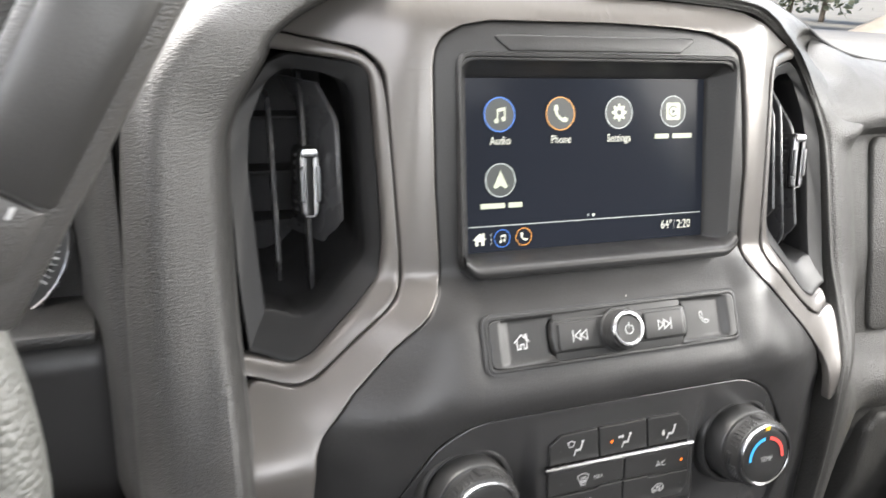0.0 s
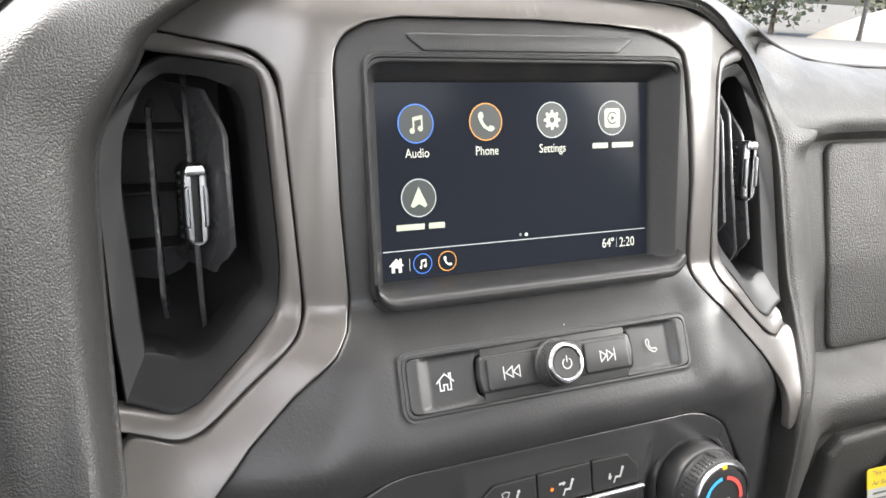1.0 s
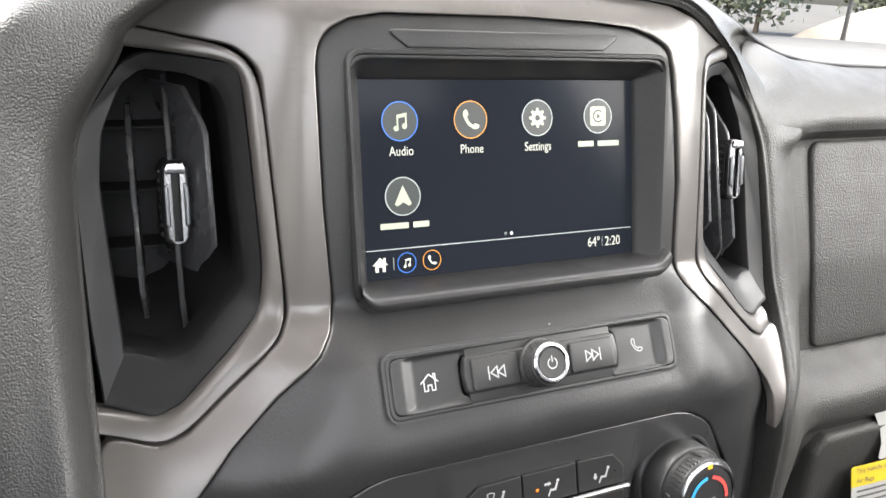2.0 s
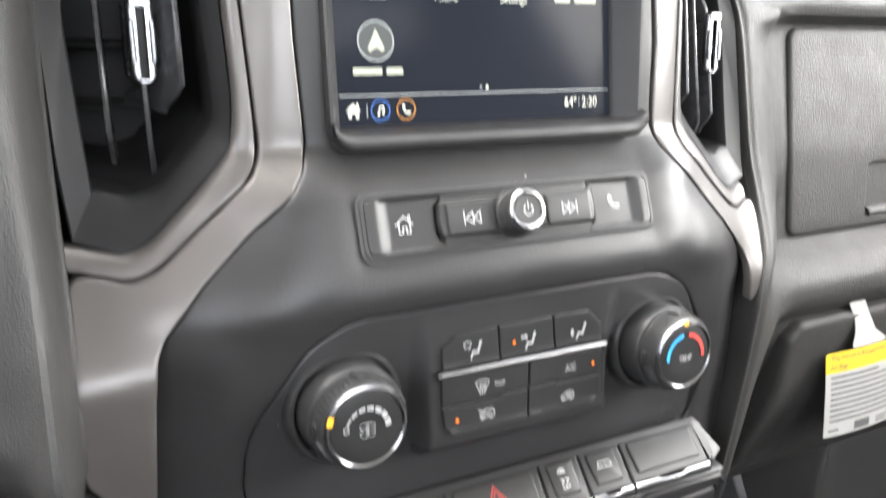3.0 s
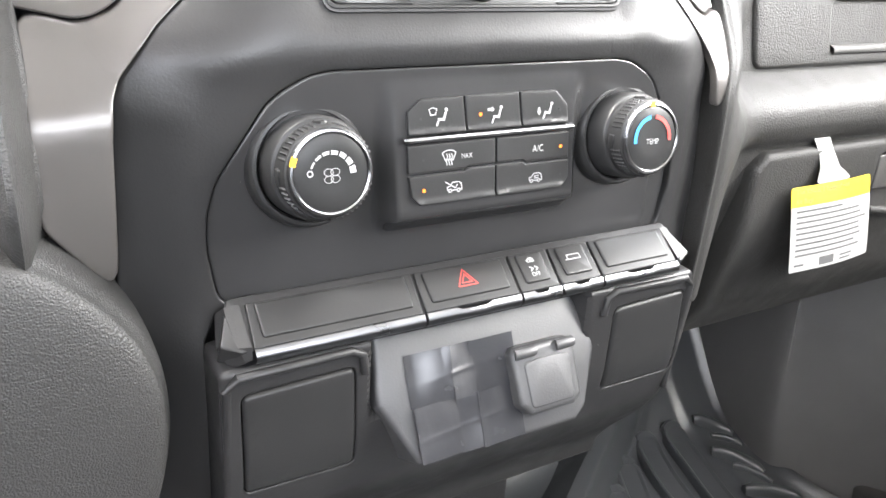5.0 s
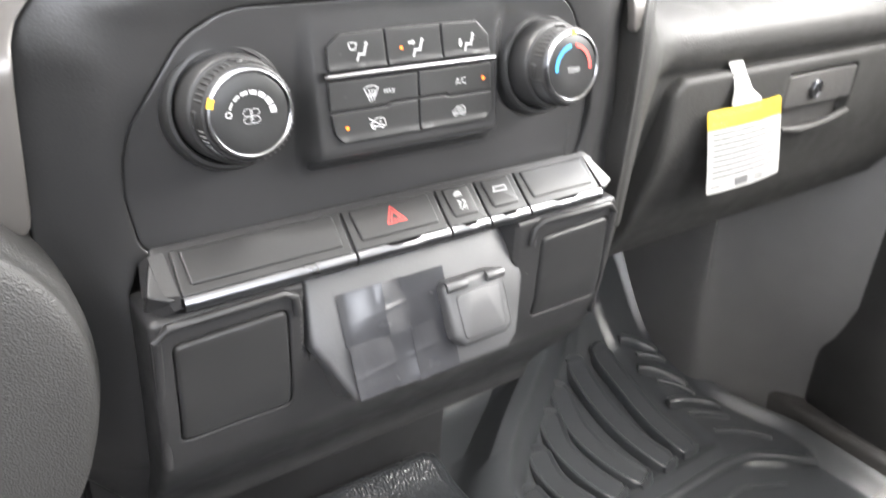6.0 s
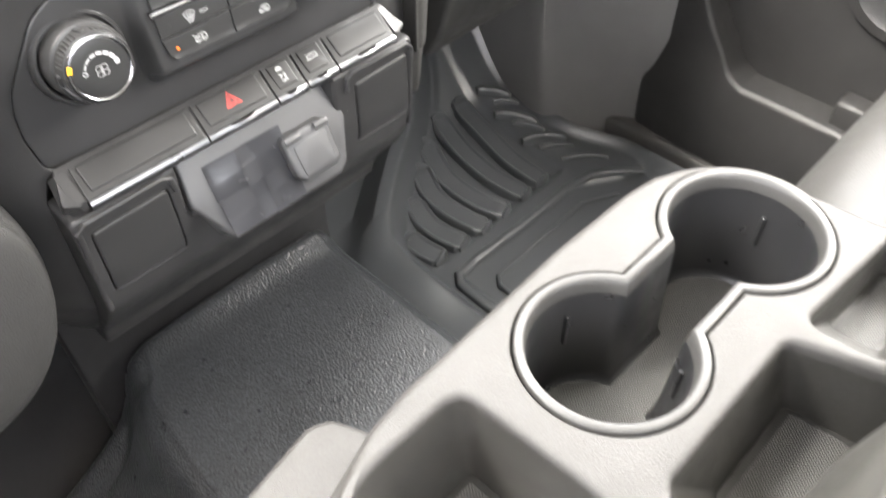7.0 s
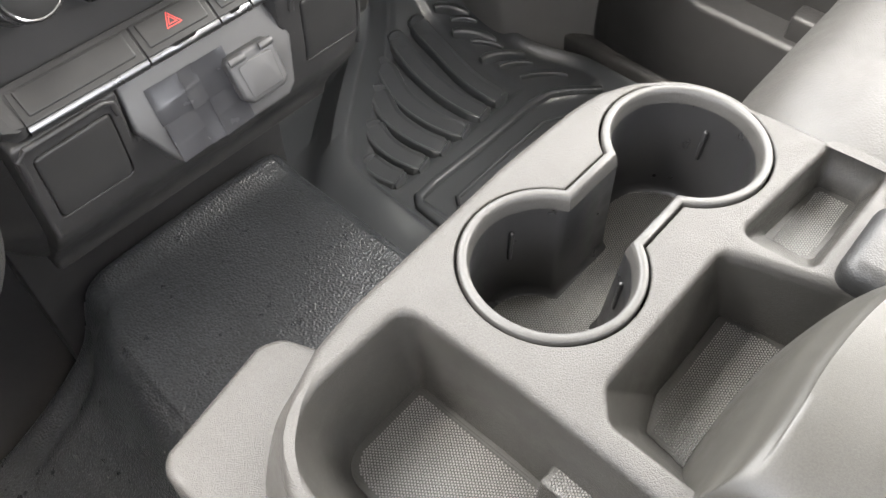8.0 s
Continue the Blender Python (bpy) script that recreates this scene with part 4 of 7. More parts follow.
for x0, x1, kind_ in SW:
    loop = [(x0, -0.0140), (x1 - 0.0006, -0.0140), (x1 + 0.0012, 0.0090), (x0 + 0.0018, 0.0090)]
    k = plate("switch", rounded(loop, 0.0010, 2), on_row, M_KEY, switches, top=0.0010, r=0.0008, depth=0.004)
    ins_ = [(x0 + 0.0050, -0.0098), (x1 - 0.0042, -0.0098), (x1 - 0.0030, 0.0078), (x0 + 0.0052, 0.0078)]
    plate("pad", rounded(ins_, 0.0016, 3), on_row, M_KEY, k, top=0.0021, r=0.0011, depth=0.002)
    # chrome lip under the switch, dropped in its middle where a finger lifts it
    bm = bmesh.new()
    w = x1 - x0
    xs = [x0 + 0.0002, x0 + w * 0.30, x0 + w * 0.36, x0 + w * 0.62, x0 + w * 0.68, x1 - 0.0002]
    drop = [0, 0, 0.0016, 0.0016, 0, 0] if kind_ != "blank" or x0 > 0 else [0] * 6
    rows_ = []
    for x, d in zip(xs, drop):
        rows_.append([on_row(x, -0.0138 - d, -0.0004), on_row(x, -0.0142 - d, 0.0008), on_row(x, -0.0150 - d, 0.0011), on_row(x, -0.0176 - d * 0.5, 0.0000), on_row(x, -0.0186 - d * 0.3, -0.0014), on_row(x, -0.0189, -0.0032), on_row(x, -0.0180, -0.0062)])
    loft(bm, rows_, nu=14, nv=5, smooth_u=False)
    part("chrome_lip", bm, M_SATIN, k, "satin chrome edge")
    c = (x0 + x1) / 2
    if kind_ == "hazard":
        for s_, w_ in ((0.0058, 0.00045), (0.0030, 0.00045)):
            sign("triangle", lambda bm: stroke(bm, [(c + s_ * 0.0, -0.0008 + s_), (c - s_ * 0.95, -0.0008 - s_ * 0.62), (c + s_ * 0.95, -0.0008 - s_ * 0.62)], w_, on_row, 0.0025, True), on_row, M_RED, k, "red warning triangle")
    if kind_ == "stability":
        sign("symbol", lambda bm: (g_car(bm, c, 0.0030, 0.0024, on_row, 0.0025, 0.0006, False), stroke(bm, [(c - 0.0020, -0.0010), (c - 0.0004, -0.0022), (c - 0.0020, -0.0034)], 0.0006, on_row, 0.0025), stroke(bm, [(c + 0.0010, -0.0010), (c + 0.0026, -0.0022), (c + 0.0010, -0.0034)], 0.0006, on_row, 0.0025)), on_row, M_PRINT, k)
        words("lettering", "OFF", 0.0034, on_row, M_PRINT, k, c, -0.0058, 0.0025, squeeze=0.9)
    if kind_ == "tailgate":
        sign("symbol", lambda bm: stroke(bm, [(c - 0.0050, -0.0010), (c - 0.0034, -0.0010), (c - 0.0034, 0.0018), (c + 0.0048, 0.0018), (c + 0.0048, -0.0010), (c - 0.0034, -0.0010)], 0.0005, on_row, 0.0025), on_row, M_PRINT, k)
for s in (-1, 1):
    bm = bmesh.new()
    a, b = (0.1262, 0.1392) if s < 0 else (0.1240, 0.1372)
    top_ = [bm.verts.new(on_row(s * (a + 0.0005), v, h)) for v, h in ((-0.0168, -0.0030), (-0.0130, 0.0012), (0.0088, 0.0012))]
    mid = [bm.verts.new(on_row(s * (a + (b - a) * f), v, h)) for f, v, h in ((0.25, -0.0172, -0.0045), (0.5, -0.0110, -0.0008), (0.55, 0.0090, 0.0))]
    out_ = [bm.verts.new(on_row(s * (b - d), v, h)) for d, v, h in ((0.004, -0.0150, -0.0120), (0.0, -0.0050, -0.0085), (0.003, 0.0100, -0.0060))]
    for p, q in ((top_, mid), (mid, out_)):
        for i in range(2):
            bm.faces.new((p[i], p[i + 1], q[i + 1], q[i]))
    part("end_cap", bm, M_STACK, switches, sharp=12)

# ---- lower stack ----
lower = thing("lower_stack_panel", "black lower stack panel with blank covers under the switches", "dashboard panel")


def low_face(x, z, h):
    y = -0.0735 + 0.010 * smoothstep((0.455 - z) / 0.06) + 0.05 * smoothstep((0.42 - z) / 0.09)
    # the bay behind the socket plate
    y += 0.024 * (1 - smoothstep(((x - 0.0560) if x > 0 else (-x - 0.0640)) / 0.006)) * smoothstep((z - 0.458) / 0.014)
    return Vector((x, y - h, z))


def low_cover(x0, x1):
    return rounded([(x0, 0.4345), (x1, 0.4345), (x1 - 0.001, 0.4925), (x0, 0.4905)], 0.005, 5)


covers = [low_cover(-0.1325, -0.0765), low_cover(0.0815, 0.1370)]
plate("face", rounded([(-0.1415, 0.330), (0.1415, 0.330), (0.1415, 0.5040), (-0.1415, 0.5040)], 0.005, 4), low_face, M_STACK, lower, top=0.0, r=0.003, depth=0.030, step=0.0035, holes=covers, hole_r=0.0012, hole_depth=0.004)
for c_ in covers:
    plate("cover", inset(c_, 0.0006), low_face, M_KEY, lower, top=0.0008, r=0.0022, depth=0.006, step=0.008)
# raised border steps over the covers
for s in (-1, 1):
    bm = bmesh.new()
    tube(bm, [(s * 0.139, low_face(0, 0.42, 0.0005).y, 0.42), (s * 0.139, -0.0740, 0.495), (s * 0.134, -0.0742, 0.5005), (s * 0.080, -0.0742, 0.5015), (s * 0.0745, -0.0742, 0.4985), (s * 0.0730, -0.0740, 0.488)], 0.0022, 10)
    part("border", bm, M_STACK, lower)
on_plate = plane_map((0, -0.0800, 0.4630), (1, 0, 0), (0, 0.45, 0.893), (0, -0.893, 0.45))
switch_plate = thing("socket_plate", "grey black raised plate with a covered power socket", "socket panel")
M_PLATE = node_mat("dark_grey_plastic", (0.043, 0.043, 0.044), 0.40, grain=0.2, dust=0.4)
plate("plate", rounded([(-0.0505, -0.0270), (-0.0440, -0.0285), (0.0470, -0.0285), (0.0550, -0.0225), (0.0675, 0.0080), (0.0670, 0.0140), (0.0570, 0.0420), (-0.0645, 0.0420), (-0.0670, 0.0140), (-0.0672, 0.0060)], 0.003, 4),
      on_plate, M_PLATE, switch_plate, top=0.0, r=0.0028, depth=0.030)
# the opening beside the socket is taped over: six strips of thin black film
M_FILM = node_mat("thin_black_film", (0.022, 0.0225, 0.025), 0.24, grain=0.12, grain_scale=260, rough_var=0.05)
film = thing("tape_patch", "patch of creased thin black tape over a blank opening", "tape")
random.seed(7)
TX = [(-0.0505, -0.0255), (-0.0262, -0.0125), (-0.0140, 0.0125)]
for r_, (v0, v1) in enumerate(((0.0010, 0.0280), (-0.0262, 0.0016))):
    for i, (x0, x1) in enumerate(TX):
        lift = 0.0010 + 0.0005 * ((i + r_) % 2) + (0.0006 if i == 1 else 0)

        def crease(a, b, h, lift=lift, i=i, r_=r_):
            # nearly flat, with edges that curl and a few soft folds
            u = (a - TX[i][0]) / (TX[i][1] - TX[i][0])
            curl = 0.0005 * max(0, abs(u - 0.5) * 2 - 0.7) / 0.3 * (0.4 + noise.noise(Vector((i * 3.1, b * 60, r_))))
            fold = 0.00016 * math.exp(-((b - (0.0145 if r_ == 0 else -0.013) - 0.10 * (a + 0.02)) / 0.0012) ** 2) * (1 if (i + r_) % 2 else 0.4)
            w = noise.noise(Vector((a * 70 + i * 7, b * 55 + r_ * 5, 1.3))) * 0.0008
            tilt = (u - 0.5) * (0.0016, -0.0012, 0.0014, -0.0012, 0.0010, -0.0018)[i + 3 * r_] + (b - 0.001) * (0.01, -0.02, 0.025, -0.025, 0.015, 0.03)[i + 3 * r_]
            return on_plate(a, b, h + lift + curl + fold + w + tilt)
        plate("tape_strip", [(x0, v0 - 0.0006 * i), (x1, v0 - 0.0004 * i), (x1 + 0.0006, v1), (x0 + 0.0006, v1 - 0.0003)], crease, M_FILM, film, top=0.0003, r=0.0, depth=0.0003, step=0.0014)
on_sock = plane_map((0.0272, -0.0856, 0.4672), (1, 0, 0), (0, 0.45, 0.893), (0, -0.893, 0.45))
socket = thing("power_socket", "black hinged power socket cover on the raised plate", "socket")
plate("flap", rounded([(-0.0190, -0.0125), (-0.0135, -0.0185), (0.0150, -0.0185), (0.0205, -0.0140), (0.0205, 0.0140), (0.0165, 0.0185), (-0.0180, 0.0185), (-0.0205, 0.0150)], 0.003, 4), on_sock, M_PLATE, socket, top=0.0020, r=0.0030, depth=0.014)
for x0, x1 in ((-0.0185, -0.0065), (0.0080, 0.0185)):
    bm = bmesh.new()
    tube(bm, [on_sock(x0, 0.0148, 0.0022), on_sock(x0 + 0.0008, 0.0148, 0.0024), on_sock(x1 - 0.0008, 0.0150, 0.0024), on_sock(x1, 0.0150, 0.0022)], 0.0030, 12)
    part("hinge", bm, M_PLATE, socket)
plate("raised_panel", rounded([(-0.0130, -0.0150), (0.0150, -0.0150), (0.0160, 0.0095), (0.0050, 0.0105), (-0.0040, 0.0105), (-0.0140, 0.0095)], 0.003, 4), on_sock, M_PLATE, socket, top=0.0028, r=0.0010, depth=0.002)


# ---- air vents ----
M_VANE = node_mat("vane_black_plastic", (0.034, 0.034, 0.036), 0.28, grain=0.1)


def vent(side):
    vt = thing("air_vent", "black dashboard air vent with upright vanes and a chrome tab", "air vent", "dashboard air vents")

    # rim: slopes in from the outline to the opening
    bm = bmesh.new()
    oa, ia = VENT_OUT + [VENT_OUT[0]], VENT_IN + [VENT_IN[0]]
    pa, pb = corner_match(oa, ia, [6, 5, 10, 6, 14, 4, 8, 5, 8, 6, 12, 6])
    pa, pb = smooth_line(pa, 1), smooth_line(pb, 2)
    rows_ = []
    for p, q in zip(pa, pb):
        row = []
        for t, h in ((0.0, -0.006), (0.0, 0.0004), (0.06, 0.0010), (0.14, 0.0006), (0.5, -0.0010), (0.93, -0.0026), (1.0, -0.0040), (1.0, -0.012), (1.0, -0.026)):
            w = p.lerp(q, t)
            c = on_skin(w.x, w.y, h)
            row.append(bm.verts.new((c.x * side, c.y, c.z)))
        rows_.append(row)
    for r0, r1 in zip(rows_, rows_[1:]):
        for i in range(len(r0) - 1):
            bm.faces.new((r0[i], r0[i + 1], r1[i + 1], r1[i]))
    part("rim", bm, M_VENT, vt)
    # duct behind
    bm = bmesh.new()
    loop = inset(VENT_IN, -0.003)
    fr = [bm.verts.new((x * side, skin(x, z) + 0.010, z)) for x, z in loop]
    bk = [bm.verts.new((x * side * 0.99, 0.115, z)) for x, z in loop]
    for i in range(len(fr)):
        j = (i + 1) % len(fr)
        bm.faces.new((fr[i], fr[j], bk[j], bk[i]))
    bm.faces.new(bk)
    part("duct", bm, M_DEEP, vt)
    # upright vanes, their front edges set back at both ends
    for k_, (x0, z0, z1) in enumerate(((-0.1724, 0.680, 0.772), (-0.1566, 0.676, 0.786), (-0.1425 if side > 0 else -0.1450, 0.704 if side > 0 else 0.694, 0.783))):
        bm = bmesh.new()
        prof = [(0.0, -0.0002), (0.0010, 0.0002), (0.0013, 0.0010), (0.0011, 0.024), (0.0, 0.028), (-0.0011, 0.024), (-0.0013, 0.0010), (-0.0010, 0.0002)]
        lean = (-0.50 if k_ == 2 else 0.13) if side > 0 else 0.0
        front = (0.004 if k_ == 2 else 0.012) if side > 0 else 0.004
        secs = []
        for z in (z0, z0 + 0.004, z0 + 0.008, z0 + 0.014, (z0 + z1) / 2, z1 - 0.018, z1 - 0.014, z1 - 0.007, z1):
            setb = 0.013 * smoothstep((z0 + 0.014 - z) / 0.014) + 0.013 * max(0, (z - z1 + 0.016) / 0.016)
            yb = skin(x0, z) + front + setb
            secs.append([Vector(((x0 + dx + lean * (dy + setb)) * side, yb + dy, z)) for dx, dy in prof])
        vs = [[bm.verts.new(p) for p in s_] for s_ in secs]
        for a, b in zip(vs, vs[1:]):
            for i in range(8):
                bm.faces.new((a[i], a[(i + 1) % 8], b[(i + 1) % 8], b[i]))
        bm.faces.new(vs[0])
        bm.faces.new(vs[-1])
        part("vane", bm, M_VANE, vt)
    # level fins far inside
    for z in (0.694, 0.724, 0.756):
        bm = bmesh.new()
        box(bm, -0.186, 0.092, z - 0.0008, -0.134, 0.110, z + 0.0008, 0.0004, 1)
        for v in bm.verts:
            v.co.x *= side
        part("fin", bm, M_DEEP, vt)
    # sliding tab
    cz = 0.7345
    if side < 0:
        on_tab = plane_map((0.1733, 0.0290, cz), (1, 0, 0), (0, 0.16, 0.987), (0, -0.987, 0.16))
    else:
        on_tab = plane_map((-0.1560, 0.0290, cz), (1, 0, 0), (0, 0.16, 0.987), (0, -0.987, 0.16))
    shape = rounded([(a * 0.98, b * 1.04) for a, b in ((-0.0056, -0.0150), (-0.0036, -0.0178), (0.0036, -0.0178), (0.0056, -0.0150), (0.0062, -0.004), (0.0062, 0.004), (0.0056, 0.0150), (0.0036, 0.0178), (-0.0036, 0.0178), (-0.0056, 0.0150), (-0.0062, 0.004), (-0.0062, -0.004))], 0.0012, 3)
    tab = plate("tab", shape, on_tab, M_VENT, vt, top=-0.002, r=0.001, depth=0.016)
    slot = rect(-0.0016, -0.0172, 0.0016, 0.0130, 0.0005, 3)
    plate("chrome_face", inset(shape, 0.0003), on_tab, M_CHROME, tab, "bright chrome tab face", top=0.0020, r=0.0018, depth=0.0042, holes=[slot], hole_r=0.0004, hole_depth=0.003)
    plate("end_block", rounded([(-0.0040, 0.0130), (0.0040, 0.0130), (0.0046, 0.0152), (0.0034, 0.0178), (-0.0034, 0.0178), (-0.0046, 0.0152)], 0.0006, 3), on_tab, M_CHROME, tab, top=0.0028, r=0.0006, depth=0.003)
    for sx in (-1, 1):
        plate("side_rail", rounded([(sx * 0.0030, -0.0105), (sx * 0.0054, -0.0090), (sx * 0.0054, 0.0075), (sx * 0.0030, 0.0095)], 0.0005, 3), on_tab, M_SATIN, tab, top=0.0030, r=0.0009, depth=0.003)
    for k in range(8):
        bm = bmesh.new()
        z = -0.014 + 0.004 * k
        box(bm, -0.0068, z - 0.0012, -0.013, 0.0068, z + 0.0012, -0.004, 0.0006, 1)
        for v in bm.verts:
            v.co = on_tab(*v.co)
        part("grip_rib", bm, M_VENT, tab)
    return vt


vent(1)
vent(-1)


# ---- dashboard: padded parts round the stack ----
dash = thing("dashboard", "black grained vinyl dashboard of a pickup truck cab", "dashboard")


def pad_section(inner, outer, crest, lift, back):
    """From the stack's edge, over a soft crest, to the outer edge, and round it to the back."""
    i, o = Vector(inner), Vector(outer)
    d = Vector((o.x - i.x, 0, o.z - i.z))
    n = d.normalized()
    return [i + Vector((0, 0.012, 0)), i, i + n * 0.003 + Vector((0, -min(0.006, lift), 0)), i + n * 0.011 + Vector((0, -lift, 0)), i.lerp(o, 0.45) + Vector((0, -crest, 0)), i.lerp(o, 0.80) + Vector((0, -crest * 0.75, 0)), o,
            o + n * 0.003 + Vector((0, 0.012, 0)), o + n * 0.001 + Vector((0, 0.030, 0)), o + n * 0.005 + Vector((0, 0.038, 0)), o + n * 0.006 + Vector((0, 0.052, 0)), o + n * 0.002 + Vector((0, back, 0))]


STATIONS = [((-0.2000, 0.530), (-0.2450, -0.016, 0.540)), ((-0.2000, 0.575), (-0.2450, -0.024, 0.592)), ((-0.1992, 0.620), (-0.2450, -0.025, 0.620)), ((-0.1992, 0.6800), (-0.2450, -0.022, 0.690)), ((-0.1980, 0.7450), (-0.2425, -0.012, 0.757)),
            ((-0.1925, 0.7679), (-0.2385, -0.004, 0.788)), ((-0.1762, 0.7936), (-0.2305, 0.004, 0.8045)), ((-0.1673, 0.8085), (-0.2175, 0.012, 0.8170)), ((-0.1482, 0.8228), (-0.2030, 0.025, 0.8290)), ((-0.1226, 0.8352), (-0.172, 0.050, 0.8480)),
            ((-0.0948, 0.8412), (-0.125, 0.070, 0.8590)), ((-0.0499, 0.8367), (-0.060, 0.080, 0.8640)), ((0.0, 0.8330), (0.0, 0.082, 0.8650))]
secs = []
for (x, z), o in STATIONS:
    top_ = smoothstep((z - 0.74) / 0.09)
    i = (x + 0.0035 * (1 - top_), skin(x, z) - 0.001, z - 0.0015 * top_)
    near_ = smoothstep((x + 0.125) / 0.075)
    flat_ = max(smoothstep((z - 0.80) / 0.045), near_)
    # its foot sinks behind the knee bolster
    low_ = 1 - smoothstep((z - 0.535) / 0.045)
    i, o = (i[0], i[1] + 0.030 * low_, i[2]), (o[0], o[1] + 0.055 * low_, o[2])
    secs.append(pad_section(i, o, 0.0220 * (1 - flat_) + 0.005 * (1 - near_), 0.0290 * (1 - flat_) + 0.008 - 0.0065 * near_, 0.25))
bm = bmesh.new()
loft(bm, secs, nu=44, nv=90)
part("driver_side_pad", bm, M_LEATHER, dash, "black pebble grained vinyl pad")

# passenger side: one padded front with a flank that comes up to the stack
XE_Z = [0.30, 0.55, 0.60, 0.625, 0.645, 0.665, 0.745, 0.768, 0.794, 0.809, 0.816, 0.823, 0.829, 0.848]
XE_X = [0.174, 0.174, 0.176, 0.187, 0.197, 0.1985, 0.1980, 0.1925, 0.1750, 0.157, 0.137, 0.113, 0.0945, 0.050]
GZ = [0.30, 0.36, 0.40, 0.46, 0.520, 0.545, 0.553, 0.562, 0.575, 0.586, 0.596, 0.66, 0.742, 0.752, 0.762, 0.773, 0.781, 0.788]
GY = [0.160, 0.110, 0.060, 0.020, 0.004, 0.002, -0.006, -0.010, -0.008, 0.004, 0.026, 0.040, 0.066, 0.051, 0.050, 0.064, 0.088, 0.118]


def pass_y(x, z):
    xe = float(np.interp(z, XE_Z, XE_X))
    e = skin(min(xe, 0.2), z) + 0.002
    g = float(np.interp(z, GZ, GY))
    d = x - xe
    u = min(1.0, max(0.0, (d - 0.006) / 0.074))
    t = 0.45 * u + 0.55 * smoothstep(u)
    roll = -0.0025 * smoothstep(d / 0.008) * (1 - smoothstep((d - 0.010) / 0.075))
    return e + (g - e) * t + roll + 0.16 * smoothstep((0.415 - z) / 0.07)


UP_DOOR = rounded([(0.2780, 0.598), (0.720, 0.598), (0.720, 0.742), (0.2850, 0.742), (0.2790, 0.735), (0.2760, 0.660)], 0.008, 4)
LOW_DOOR = rounded([(0.2620, 0.375), (0.700, 0.375), (0.700, 0.543), (0.2760, 0.543), (0.2640, 0.531)], 0.010, 4)
SEAM_X, SEAM_Z = [0.200, 0.242, 0.264, 0.298, 0.36, 0.55, 0.80], [0.8325, 0.8165, 0.8055, 0.7955, 0.7900, 0.7875, 0.787]
bm = bmesh.new()
NZ, NX = 120, 90
grid_ = []
for j in range(NZ + 1):
    z = 0.30 + 0.488 * j / NZ
    xe = float(np.interp(z, XE_Z, XE_X))
    row = []
    for i in range(NX + 1):
        t = i / NX
        x = xe + (0.790 - xe) * t ** 1.7
        # the top edge climbs to the seam of the dash top
        up = (min(0.806, float(np.interp(x, SEAM_X, SEAM_Z))) - 0.788) * smoothstep((z - 0.765) / 0.023) * smoothstep((x - 0.215) / 0.045)
        row.append(bm.verts.new((x, pass_y(x, z), z + up)))
    grid_.append(row)
for a, b in zip(grid_, grid_[1:]):
    for i in range(NX):
        bm.faces.new((a[i], a[i + 1], b[i + 1], b[i]))
edge = [bm.verts.new((v.co.x - 0.001, v.co.y + 0.02, v.co.z)) for v in [r[0] for r in grid_]]
for j in range(NZ):
    bm.faces.new((grid_[j][0], grid_[j + 1][0], edge[j + 1], edge[j]))
part("passenger_pad", bm, M_PAD, dash, "grained black vinyl passenger dash front")


def off_pad(x, z, h):
    return Vector((x, pass_y(x, z) - h, z))


glove = thing("glovebox", "black grained glovebox door with a key lock and pull recess", "glovebox")
lat = rounded([(0.412, 0.478), (0.520, 0.478), (0.520, 0.531), (0.412, 0.531)], 0.004, 4)


def low_door(x, z, h):
    y = 0.001 + 0.020 * smoothstep((0.50 - z) / 0.10) + 0.022 * smoothstep((0.42 - z) / 0.05)
    return Vector((x, y - h, z))


plate("door", LOW_DOOR, low_door, M_PAD, glove, top=0.008, r=0.0055, depth=0.03, step=0.012, holes=[lat], hole_r=0.0015, hole_depth=0.010)
plate("latch_recess", inset(lat, -0.001), low_door, M_DARKPLASTIC, glove, top=-0.001, depth=0.002)
plate("latch_plate", rounded([(0.414, 0.500), (0.519, 0.500), (0.519, 0.529), (0.414, 0.529)], 0.003, 4), low_door, M_DARKPLASTIC, glove, top=0.0075, r=0.001, depth=0.008)
bm = bmesh.new()
lathe(bm, [(0.0085, 0.0), (0.0085, 0.0025), (0.0072, 0.0032), (0.0062, 0.0026), (0.0060, 0.0030)], plane_map((0.4560, -0.0068, 0.5145), (1, 0, 0), (0, 0, 1), (0, -1, 0)), 28)
lock = part("lock", bm, M_SATIN, glove, "satin metal key lock")
bm = bmesh.new()
box(bm, 0.4552, -0.0103, 0.5110, 0.4568, -0.0095, 0.5180, 0.0003, 1)
part("keyway", bm, M_HOLE, lock)
bm = bmesh.new()
tube(bm, catmull([(0.414, -0.0075, 0.483), (0.440, -0.010, 0.480), (0.475, -0.010, 0.481), (0.518, -0.0075, 0.486)], 12), 0.0035, 10)
part("pull_lip", bm, M_PAD, glove)
upper = thing("upper_storage_door", "smooth grained upper storage door in the passenger dashboard", "storage door")
hnd = rect(0.362, 0.607, 0.470, 0.645, 0.006)
plate("door", UP_DOOR, off_pad, M_PAD, upper, top=0.0035, r=0.003, depth=0.012, step=0.014, holes=[hnd], hole_r=0.002, hole_depth=0.012)
plate("handle_recess", inset(hnd, -0.001), off_pad, M_DARKPLASTIC, upper, top=-0.008, depth=0.002)
bm = bmesh.new()
